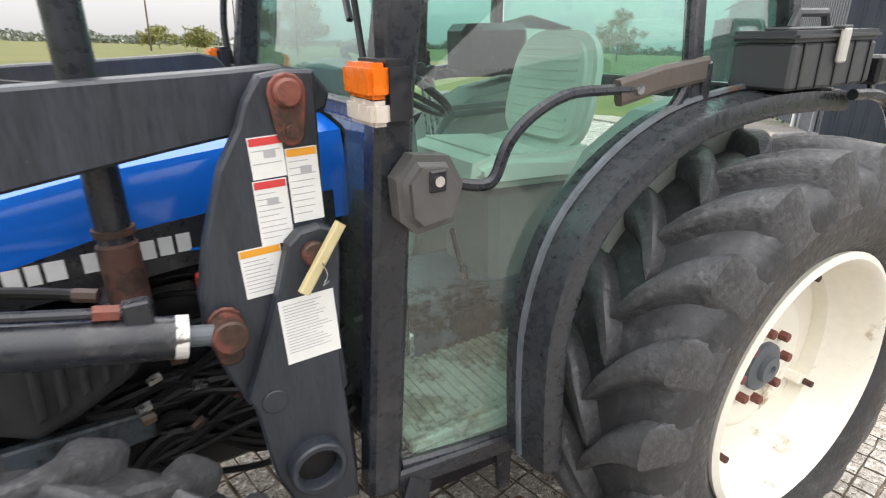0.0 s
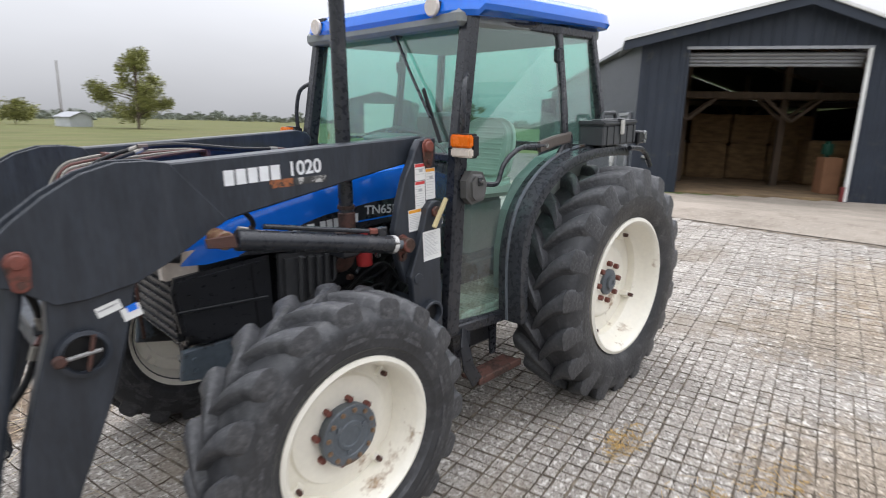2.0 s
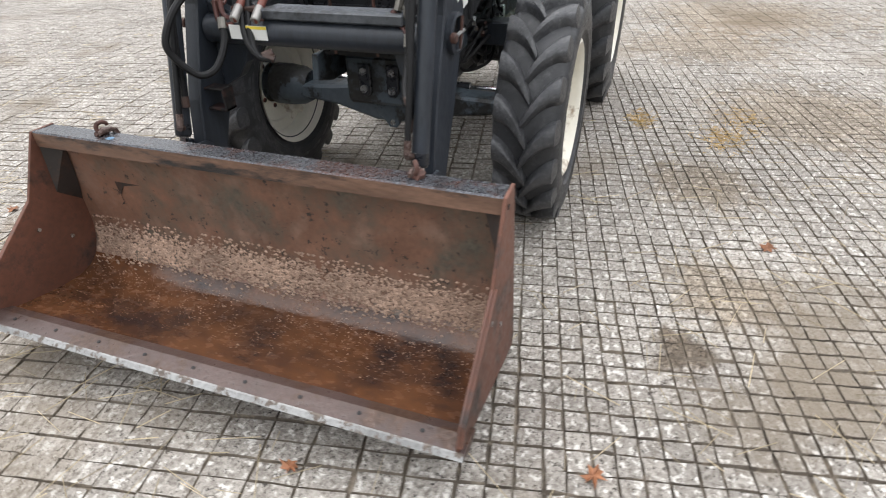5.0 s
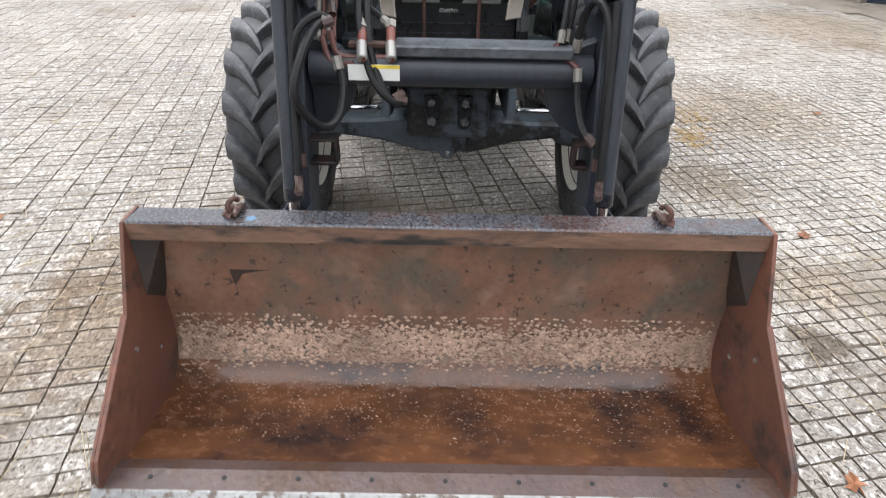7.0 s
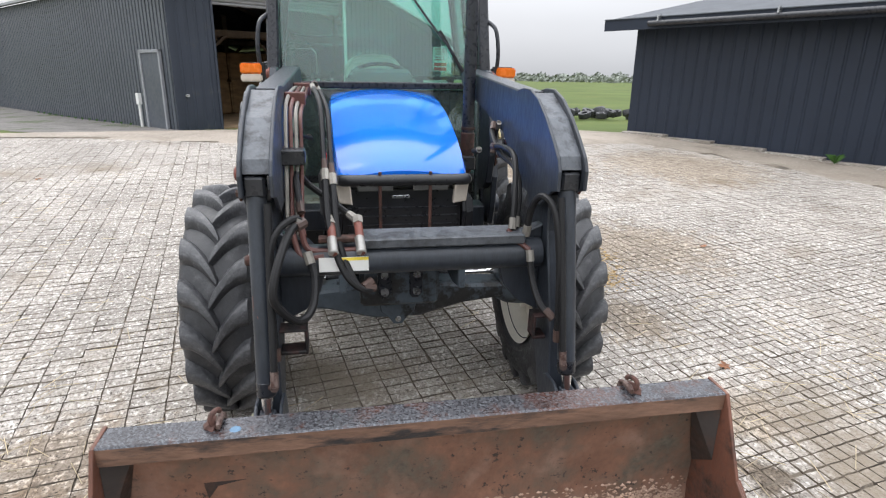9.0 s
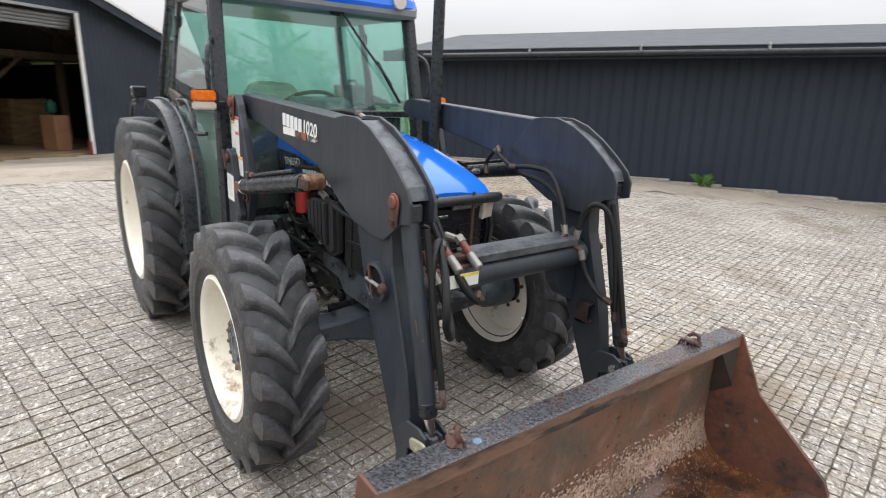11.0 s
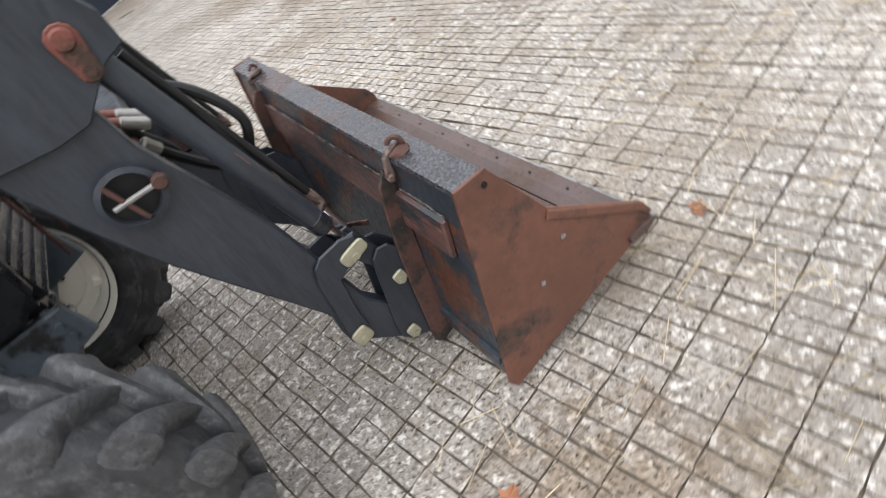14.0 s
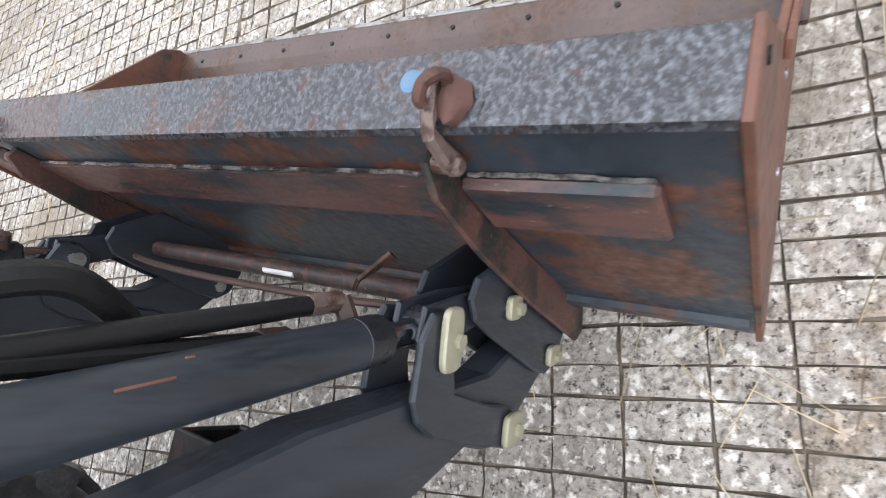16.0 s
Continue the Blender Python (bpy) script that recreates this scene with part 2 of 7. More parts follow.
WARN_ORANGE = surf("orange_label", (0.75, 0.33, 0.03), 0.5, var=0.05, bump=0.0)
WARN_RED = surf("red_label", (0.60, 0.05, 0.05), 0.5, var=0.05, bump=0.0)
AMBER = surf("amber_lens", (0.75, 0.16, 0.01), 0.25, var=0.15, bump=0.05, coat=0.6)
CLEAR_LENS = surf("clear_lens", (0.62, 0.55, 0.48), 0.2, var=0.1, bump=0.05, coat=0.6)
INNER_GREY = surf("pale_grey_moulding", (0.30, 0.33, 0.30), 0.6, var=0.12, bump=0.1)
SEAT = surf("light_green_grey_seat", (0.70, 0.72, 0.64), 0.8, var=0.12, bump=0.25, fine=90)
CAB_GREY = surf("cab_interior_plastic", (0.20, 0.215, 0.21), 0.6, var=0.15, bump=0.1)
FLOOR_MAT = surf("ribbed_floor_mat", (0.42, 0.42, 0.36), 0.8, var=0.3, stain=(0.34, 0.30, 0.24), amount=0.45, bump=0.2)
SIDING = surf("dark_painted_siding", (0.025, 0.032, 0.046), 0.5, spec=0.35, var=0.16, scale=1.2, fine=14, bump=0.04, stain=(0.055, 0.06, 0.068), amount=0.12, stain_scale=2.5)
SIDING_B = surf("dark_building_siding", (0.016, 0.023, 0.038), 0.5, spec=0.35, var=0.14, scale=1.0, fine=12, bump=0.04)
CORRUGATED = surf("corrugated_siding", (0.070, 0.080, 0.096), 0.42, spec=0.5, var=0.12, scale=1.5, fine=10, bump=0.04)
ROOF_DARK = surf("dull_roof_metal", (0.105, 0.112, 0.122), 0.8, spec=0.1, var=0.15, bump=0.05)
GRAVEL = surf("grey_gravel", (0.13, 0.122, 0.112), 0.9, var=0.4, scale=2, fine=35, bump=1.2, speck=(0.26, 0.25, 0.24), speck_at=0.58, speck_scale=30, stain=(0.075, 0.09, 0.04), amount=0.25, stain_scale=0.6)
ROOF = surf("roof_metal", (0.30, 0.31, 0.33), 0.5, metal=0.3, var=0.15, bump=0.05)
TIMBER = surf("barn_timber", (0.10, 0.07, 0.048), 0.8, var=0.3, bump=0.3, stretch=(4, 4, 0.6))
WHITE_PAINT = surf("white_paint", (0.72, 0.72, 0.70), 0.55, var=0.1, bump=0.05)
STRAW = surf("straw", (0.46, 0.31, 0.12), 0.8, var=0.3, bump=0.0, random_piece=0.35)
DRY_STALK = surf("dry_stalks", (0.46, 0.38, 0.25), 0.8, var=0.3, bump=0.0, random_piece=0.4)
LEAF_BROWN = surf("fallen_oak_leaf", (0.27, 0.115, 0.055), 0.7, var=0.3, bump=0.2, random_piece=0.2)
SPILLS = ((3.10, 1.62, 0.17, (0.11, 0.095, 0.08)), (3.10, -1.50, 0.55, (0.20, 0.176, 0.152)), (2.65, 1.80, 0.30, (0.23, 0.21, 0.185)), (1.55, 1.75, 0.40, (0.23, 0.21, 0.185)), (2.62, -1.55, 0.50, (0.235, 0.212, 0.188)), (0.10, 2.60, 0.95, (0.245, 0.225, 0.20)), (-1.9, 1.9, 0.95, (0.245, 0.225, 0.20)), (-3.6, 2.4, 1.5, (0.25, 0.228, 0.20)), (-3.4, 5.2, 1.6, (0.25, 0.228, 0.20)))  # damp, dirty patches
CONCRETE = surf("yard_concrete", (0.355, 0.327, 0.292), 0.8, var=0.32, scale=0.8, fine=70, bump=1.8, stain=(0.185, 0.160, 0.138), amount=0.49, stain_scale=58, edge=0.20, spec=0.3, speck=(0.055, 0.047, 0.04), speck_at=0.575, speck_scale=55, random_piece=0.13, world_space=True, pale=((0.66, 0.63, 0.585), 34, 0.545, 0.085), streaks=(((0.13, 0.105, 0.082), -11, 5, 75, 0.63),), patch=((0.190, 0.155, 0.115), 0.7, 0.54, 0.14), spills=SPILLS)
SLAB = surf("smooth_yard_concrete", (0.275, 0.238, 0.198), 0.8, spec=0.25, var=0.25, scale=0.7, fine=40, bump=0.9, stain=(0.17, 0.138, 0.105), amount=0.38, stain_scale=1.6, edge=0.35, speck=(0.38, 0.34, 0.295), speck_at=0.57, speck_scale=26, streaks=(((0.15, 0.12, 0.095), -11.5, 3, 30, 0.63),))
GROOVE = surf("groove_dirt", (0.11, 0.09, 0.07), 0.9, var=0.5, scale=3, fine=30, bump=0.6, stain=(0.27, 0.225, 0.175), amount=0.42, stain_scale=9, edge=0.12, world_space=True)
GRASS = surf("mown_grass", (0.090, 0.120, 0.040), 0.9, spec=0.08, var=0.3, scale=0.15, fine=6, bump=0.3, stain=(0.15, 0.155, 0.055), amount=0.35, stain_scale=0.3, edge=0.25)
MEADOW = surf("dry_meadow_grass", (0.105, 0.115, 0.046), 0.9, spec=0.08, var=0.35, scale=0.12, fine=3, bump=0.5, stain=(0.180, 0.165, 0.080), amount=0.52, stain_scale=0.09, edge=0.22, stretch=(1.0, 2.5, 1))
LEAF = surf("tree_leaves", (0.25, 0.255, 0.095), 0.7, var=0.3, scale=1, bump=0.0, random_piece=0.45)
BARK = surf("bark", (0.10, 0.075, 0.055), 0.9, var=0.3, bump=0.5)


# ---- mesh helpers ----
def part(name, bm, material, parent=None, label="", smooth=False):
    me = bpy.data.meshes.new(name)
    bmesh.ops.recalc_face_normals(bm, faces=bm.faces)
    bm.to_mesh(me)
    bm.free()
    for m in material if isinstance(material, (list, tuple)) else [material]:
        me.materials.append(m)
    if smooth:
        for p in me.polygons:
            p.use_smooth = True
        me.set_sharp_from_angle(angle=radians(38))
    ob = new(name, me)
    if parent:
        ob.parent = parent
    if label:
        ob["label"] = label
    return ob


def thing(name, label, category, m=None, group="", kind=""):
    ob = new(name)
    ob.matrix_basis = TILT @ (m or Matrix())
    return tagged(ob, label, category, group, kind)


def box(bm, lo, hi, bevel=0.0, seg=1):
    lo, hi = Vector(lo), Vector(hi)
    r = bmesh.ops.create_cube(bm, size=1.0, matrix=Matrix.Translation((lo + hi) / 2) @ Matrix.Diagonal((*(hi - lo), 1)))
    if bevel:
        es = list({e for v in r["verts"] for e in v.link_edges})
        bmesh.ops.bevel(bm, geom=es, offset=bevel, segments=seg, affect="EDGES", clamp_overlap=True)
    return bm


def boxed(lo, hi, bevel=0.0, seg=1):
    return box(bmesh.new(), lo, hi, bevel, seg)


def prism(bm, pts, y0, y1, bevel=0.0, axis="y", seg=1):
    """A plate: the outline pts in the x-z plane (or x-y for axis z, y-z for axis x), from y0 to y1."""
    def put(p, q):
        return {"y": (p[0], q, p[1]), "z": (p[0], p[1], q), "x": (q, p[0], p[1])}[axis]
    a = [bm.verts.new(put(p, y0)) for p in pts]
    b = [bm.verts.new(put(p, y1)) for p in pts]
    faces = [bm.faces.new(a), bm.faces.new(b[::-1])]
    n = len(pts)
    for i in range(n):
        faces.append(bm.faces.new((a[i], a[(i + 1) % n], b[(i + 1) % n], b[i])))
    bmesh.ops.recalc_face_normals(bm, faces=faces)
    if bevel:
        es = list({e for f in faces[:2] for e in f.edges})
        bmesh.ops.bevel(bm, geom=es, offset=bevel, segments=seg, affect="EDGES", clamp_overlap=True)
    return bm


def plate(pts, y0, y1, bevel=0.0, axis="y", seg=1):
    return prism(bmesh.new(), pts, y0, y1, bevel, axis, seg)


def cyl(bm, p0, p1, r, seg=20, r2=None, bevel=0.0):
    p0, p1 = Vector(p0), Vector(p1)
    d = p1 - p0
    m = Matrix.Translation((p0 + p1) / 2) @ d.to_track_quat("Z", "Y").to_matrix().to_4x4()
    res = bmesh.ops.create_cone(bm, cap_ends=True, segments=seg, radius1=r, radius2=r if r2 is None else r2, depth=d.length, matrix=m)
    if bevel:
        es = [e for e in {e for v in res["verts"] for e in v.link_edges} if any(len(f.verts) > 4 for f in e.link_faces)]
        bmesh.ops.bevel(bm, geom=es, offset=bevel, segments=1, affect="EDGES", clamp_overlap=True)
    return bm


def rod(p0, p1, r, seg=20, r2=None, bevel=0.0):
    return cyl(bmesh.new(), p0, p1, r, seg, r2, bevel)


def smooth_path(pts, steps=6):
    pts = [Vector(p) for p in pts]
    out = []
    for i in range(len(pts) - 1):
        a, b, c, d = pts[max(i - 1, 0)], pts[i], pts[i + 1], pts[min(i + 2, len(pts) - 1)]
        for k in range(steps):
            t = k / steps
            out.append(0.5 * (2 * b + (c - a) * t + (2 * a - 5 * b + 4 * c - d) * t * t + (3 * b - 3 * c + d - a) * t ** 3))
    return out + [pts[-1]]


def sweep(bm, pts, r, seg=8, soft=True, steps=6):
    """A bent tube along pts."""
    path = smooth_path(pts, steps) if soft else [Vector(p) for p in pts]
    ring0, up = None, Vector((0.13, 0.31, 0.94))
    for i, p in enumerate(path):
        d = (path[min(i + 1, len(path) - 1)] - path[max(i - 1, 0)]).normalized()
        s = d.cross(up)
        if s.length < 0.05:
            s = d.cross(Vector((1, 0, 0)))
        s.normalize()
        u = s.cross(d)
        up = u
        ring = [bm.verts.new(p + r * (math.cos(a) * s + math.sin(a) * u)) for a in (2 * math.pi * k / seg for k in range(seg))]
        if ring0:
            for k in range(seg):
                bm.faces.new((ring0[k], ring0[(k + 1) % seg], ring[(k + 1) % seg], ring[k]))
        else:
            bm.faces.new(ring[::-1])
        ring0 = ring
    bm.faces.new(ring0)
    return bm


def tube(pts, r, seg=8, soft=True, steps=6):
    return sweep(bmesh.new(), pts, r, seg, soft, steps)


def lathe(bm, profile, seg=48, closed=False):
    """Turns a profile of (radius, y) about the y axis."""
    rings = []
    for r, y in profile:
        rings.append([bm.verts.new((r * math.cos(a), y, r * math.sin(a))) for a in (2 * math.pi * k / seg for k in range(seg))])
    pairs = list(zip(rings, rings[1:])) + ([(rings[-1], rings[0])] if closed else [])
    for a, b in pairs:
        for k in range(seg):
            bm.faces.new((a[k], a[(k + 1) % seg], b[(k + 1) % seg], b[k]))
    return bm


# ---- ground ----
TAN = math.tan(radians(SLOPE))


def ground_z(x, y):
    """Height of the ground: the yard slopes down past the tractor, the fields lie nearly level."""
    def ramp(v, a, b):
        t = min(max((v - a) / (b - a), 0.0), 1.0)
        return t * t * (3 - 2 * t)
    if x > 9:
        z = -TAN * 9 - 0.3 * ramp(x, 9, 30)
    elif x > -6.85:
        z = -TAN * x
    else:
        z = 0.413 - 0.0687 * min(-6.85 - x, 3.83) - 0.02 * min(max(-10.68 - x, 0), 5)
    far = ramp(-y, 14, 60)
    return z * (1 - far) - 0.2 * far if y < 0 else z * (1 - ramp(y, 22, 60)) - 0.2 * ramp(y, 22, 60)


def axis_steps(lo, hi, fine_lo, fine_hi, step):
    out = list(np.arange(fine_lo, fine_hi + 1e-6, step))
    d, v = step, fine_hi
    while v < hi:
        d *= 1.5
        v += d
        out.append(min(v, hi))
    d, v = step, fine_lo
    while v > lo:
        d *= 1.5
        v -= d
        out.insert(0, max(v, lo))
    return out


def build_ground():
    xs = axis_steps(-2500, 2500, -20, 16, 1.0)
    ys = axis_steps(-2500, 2500, -32, 20, 1.0)
    bm = bmesh.new()
    grid = [[bm.verts.new((x, y, ground_z(x, y) - 0.03)) for y in ys] for x in xs]
    for i in range(len(xs) - 1):
        for j in range(len(ys) - 1):
            f = bm.faces.new((grid[i][j], grid[i + 1][j], grid[i + 1][j + 1], grid[i][j + 1]))
            f.material_index = 1 if ys[j] < -17.0 + 0.65 * max(min(xs[i], 8), -12) else 0
    ob = part("ground", bm, (GRASS, MEADOW), smooth=True)
    return tagged(ob, "mown grass and dry meadow reaching to the horizon", "grass", kind="structure")


ground = build_ground()

# ---- yard: grooved concrete ----
PITCH_U, PITCH_V, TURN = 0.0805, 0.165, radians(11.0)


def yard_edge(x, y):
    """Whether a place of the yard is concrete."""
    return -19 < x < 14 and y > -10.35 - 0.28 * x + 0.9 * max(-x - 6, 0) and (y < 6 or y < 15.5 + 0.62 * (x - 7.5))


WALL_FOOT, WALL_DIR = Vector((-7.16, 6.14)), Vector((0.852, 0.524))


def grooved(x, y):
    """Whether the concrete is scored at this place: the strips by the buildings are smooth."""
    off = (Vector((x, y)) - WALL_FOOT).cross(WALL_DIR)
    wob = 0.35 * math.sin(0.9 * x + 0.4 * y)
    return x > -5.7 + wob + 0.05 * y and off > 1.5 + 0.5 * wob


def build_yard(name, material, keep, drop, label):
    bm = bmesh.new()
    st = 0.5
    xs, ys = np.arange(-20, 14.1, st), np.arange(-12, 16.1, st)
    v = {}
    for x in xs:
        for y in ys:
            v[x, y] = bm.verts.new((x, y, ground_z(x, y) - drop))
    for x in xs[:-1]:
        for y in ys[:-1]:
            if yard_edge(x + st / 2, y + st / 2) and keep(x + st / 2, y + st / 2):
                bm.faces.new((v[x, y], v[x + st, y], v[x + st, y + st], v[x, y + st]))
    for q in [q for q in bm.verts if not q.link_faces]:
        bm.verts.remove(q)
    return tagged(part(name, bm, material), label, "pavement", kind="structure")


pavement = build_yard("pavement", GROOVE, lambda x, y: True, 0.011, "worn pale concrete yard scored with a grid of grooves")
slab = build_yard("pavement_slab", SLAB, lambda x, y: not grooved(x, y), 0.001, "smooth pale concrete strip beside the buildings")

# ---- wheels ----
def lug_mesh(R, W, Rc, lug_h, lug_w, turn_by, s):
    """One tread lug: steep at the middle of the tread, it bends outwards over the shoulder."""
    bm = bmesh.new()
    rows, N = [], 9
    for k in range(N + 1):
        u = k / N
        y = s * W * (-0.05 + 0.53 * u) if k < N else s * W * 0.490
        a = turn_by * (1 - (1 - u) ** 1.95)
        top, base = R - 0.34 * lug_h * max(0, u - 0.45), Rc - 0.012
        if u > 0.8:
            base = Rc - 0.05
        if k == N:
            top, base = Rc - 0.080, Rc - 0.11
        wt = lug_w * (0.72 + 0.72 * u) * 0.5 / R
        wb = wt * 1.5 + 0.008
        if k == 0:
            wt, wb, top = wt * 0.55, wb * 0.7, top - 0.006
        rows.append([bm.verts.new((r * math.cos(a + d), y, r * math.sin(a + d))) for r, d in ((base, -wb), (top - 0.45 * lug_h, -wt * 1.2), (top - 0.009, -wt * 1.0), (top - 0.001, -wt * 0.66), (top, 0), (top - 0.001, wt * 0.66), (top - 0.009, wt * 1.0), (top - 0.45 * lug_h, wt * 1.2), (base, wb))])
    for a, b in zip(rows, rows[1:]):
        for k in range(8):
            bm.faces.new((a[k], a[k + 1], b[k + 1], b[k]))
    bm.faces.new(rows[0])
    bm.faces.new(rows[-1][::-1])
    return bm


def tyre(name, label, parent, R, W, rim_r, lugs, lug_h, lug_w, turn_by, m):
    Rc = R - lug_h
    half = [(rim_r - 0.012, 0.34), (rim_r + 0.02, 0.385), (rim_r + 0.05, 0.43), (rim_r + 0.055, 0.436), (rim_r + 0.3 * (Rc - rim_r), 0.472), (rim_r + 0.58 * (Rc - rim_r), 0.492), (rim_r + 0.80 * (Rc - rim_r), 0.472), (Rc - 0.022, 0.435), (Rc - 0.004, 0.36), (Rc, 0.18)]
    prof = [(r, -w * W) for r, w in half] + [(Rc + 0.003, 0.0)] + [(r, w * W) for r, w in half[::-1]]
    w = part(name, lathe(bmesh.new(), prof, 72), RUBBER, parent, label, smooth=True)
    w.matrix_basis = m
    for s in (-1, 1):
        me = None
        for i in range(lugs):
            if me is None:
                ob = part("lug", lug_mesh(R, W, Rc, lug_h, lug_w, turn_by, s), TREAD, w, smooth=True)
                me = ob.data
            else:
                ob = new("lug", me)
                ob.parent = w
            ob.rotation_euler = (0, -2 * math.pi * (i + (0.5 if s > 0 else 0)) / lugs, 0)
    return w


def ring_of(parent, name, make, material, n, radius, y, start=0.0, spin=False):
    me = None
    for i in range(n):
        a = start + 2 * math.pi * i / n
        if me is None:
            ob = part(name, make(), material, parent)
            me = ob.data
        else:
            ob = new(name, me)
            ob.parent = parent
        ob.location = (radius * math.cos(a), y, radius * math.sin(a))
        if spin:
            ob.rotation_euler = (0, -a, 0)


def bolt(r, h):
    return lambda: rod((0, -0.01, 0), (0, h, 0), r, 6, bevel=r * 0.2)


def flip(side):
    return Matrix() if side > 0 else Matrix.Diagonal((1, -1, 1, 1))


def rear_wheel(parent, side):
    R, W, rr = 0.742, 0.43, 0.405
    w = tyre("rear_wheel", "large black rear tyre with worn chevron lugs, cream rim", parent, R, W, rr, 19, 0.056, 0.080, 0.28, Matrix.Translation((0, side * 0.83, 0.722)) @ flip(side))
    prof = [(rr + 0.028, 0.170), (rr + 0.032, 0.186), (rr + 0.012, 0.194), (rr - 0.004, 0.184), (rr - 0.012, 0.165), (rr - 0.022, 0.12), (rr - 0.034, 0.06), (rr - 0.05, 0.045), (rr - 0.055, -0.02), (rr - 0.03, -0.10), (rr - 0.01, -0.15), (rr + 0.02, -0.19)]
    part("rim", lathe(bmesh.new(), prof, 64), WHITE_RIM, w, "cream painted steel rim with rust streaks", smooth=True)
    part("disc", lathe(bmesh.new(), [(0.375, -0.01), (0.34, 0.0), (0.30, -0.004), (0.25, -0.006), (0.235, 0.02), (0.215, 0.03), (0.20, 0.030), (0.14, 0.036), (0.075, 0.036)], 56), WHITE_RIM, w, "cream dished wheel disc", smooth=True)
    part("hub", lathe(bmesh.new(), [(0.085, 0.03), (0.083, 0.052), (0.07, 0.058), (0.045, 0.058), (0.043, 0.075), (0.018, 0.078), (0.014, 0.068), (0.0005, 0.068)], 32), HUB, w, "grey wheel hub", smooth=True)
    ring_of(w, "wheel_nut", bolt(0.018, 0.028), REDPIN, 8, 0.122, 0.036)
    ring_of(w, "bracket", lambda: boxed((-0.03, -0.03, -0.02), (0.03, 0.03, 0.02), 0.006), WHITE_RIM, 4, 0.325, 0.02, 0.5, True)
    ring_of(w, "bolt", bolt(0.013, 0.03), RUST, 4, 0.325, 0.05, 0.5)
    return w


def front_wheel(parent, side):
    R, W, rr = 0.585, 0.335, 0.325
    w = tyre("front_wheel", "black front tyre with chevron lugs on a cream rim", parent, R, W, rr, 18, 0.046, 0.070, 0.30, Matrix.Translation((2.05, side * 0.83, 0.570)) @ flip(side))
    part("rim", lathe(bmesh.new(), [(rr + 0.022, 0.125), (rr + 0.024, 0.138), (rr + 0.006, 0.146), (rr - 0.008, 0.134), (rr - 0.016, 0.115), (rr - 0.022, 0.02), (rr - 0.035, -0.02), (rr - 0.03, -0.08), (rr + 0.01, -0.14), (rr + 0.02, -0.15)], 60), WHITE_RIM, w, "cream painted steel rim", smooth=True)
    part("disc", lathe(bmesh.new(), [(0.300, -0.02), (0.275, -0.012), (0.235, -0.006), (0.225, 0.008), (0.185, 0.016), (0.17, 0.016), (0.115, 0.016)], 52), WHITE_RIM, w, "cream wheel disc", smooth=True)
    part("hub", lathe(bmesh.new(), [(0.118, 0.010), (0.120, 0.030), (0.127, 0.034), (0.129, 0.066), (0.125, 0.071), (0.090, 0.072), (0.086, 0.068), (0.062, 0.068), (0.058, 0.074), (0.045, 0.075), (0.042, 0.069), (0.0005, 0.068)], 40), HUB, w, "grey cast hub with a ring of bolts", smooth=True)
    ring_of(w, "bolt", bolt(0.0105, 0.010), RUSTY_EYE, 12, 0.108, 0.071, 0.2)
    ring_of(w, "plug", bolt(0.013, 0.009), HUB, 3, 0.070, 0.068, 0.7)
    ring_of(w, "wheel_nut", bolt(0.014, 0.030), REDPIN, 8, 0.138, 0.016, 0.2)
    ring_of(w, "bracket", lambda: boxed((-0.026, -0.03, -0.02), (0.026, 0.024, 0.02), 0.005), WHITE_RIM, 4, 0.278, -0.015, 0.9, True)
    ring_of(w, "rim_bolt", bolt(0.012, 0.026), RUST, 4, 0.278, 0.006, 0.9)
    return w


# ---- tractor ----
tractor = thing("tractor", "blue farm tractor with black cab frame and cream wheels", "tractor", SQUAT)
for side in (1, -1):
    rear_wheel(tractor, side)
    front_wheel(tractor, side)


def hood_mesh():
    """The bonnet: a loft of rounded cross-sections from the windscreen to the nose."""
    bm = bmesh.new()
    rows = []
    for x, w, zt, zb in ((1.16, 0.335, 1.535, 1.30), (1.4, 0.335, 1.525, 1.285), (1.7, 0.330, 1.495, 1.265), (1.95, 0.320, 1.450, 1.245), (2.15, 0.312, 1.405, 1.225), (2.30, 0.302, 1.365, 1.215), (2.40, 0.292, 1.330, 1.225), (2.445, 0.280, 1.305, 1.25), (2.462, 0.262, 1.290, 1.27)):
        ring = []
        for k in range(21):
            u = k / 10 - 1
            a = abs(u)
            if a < 0.6:
                y, z = u / 0.6 * w * 0.84, zt + 0.026 * (1 - (a / 0.6) ** 2)
            else:
                t = (a - 0.6) / 0.4
                y = math.copysign(w * (0.84 + 0.16 * math.sin(min(t * 2.2, 1) * math.pi / 2)), u)
                z = zt - (zt - zb) * t ** 2.3
            ring.append(bm.verts.new((x, y, z)))
        rows.append(ring)
    for a, b in zip(rows, rows[1:]):
        for k in range(20):
            bm.faces.new((a[k], a[k + 1], b[k + 1], b[k]))
    bmesh.ops.contextual_create(bm, geom=rows[-1])
    return bm


hood = part("hood", hood_mesh(), BLUE, tractor, "glossy blue bonnet", smooth=True)


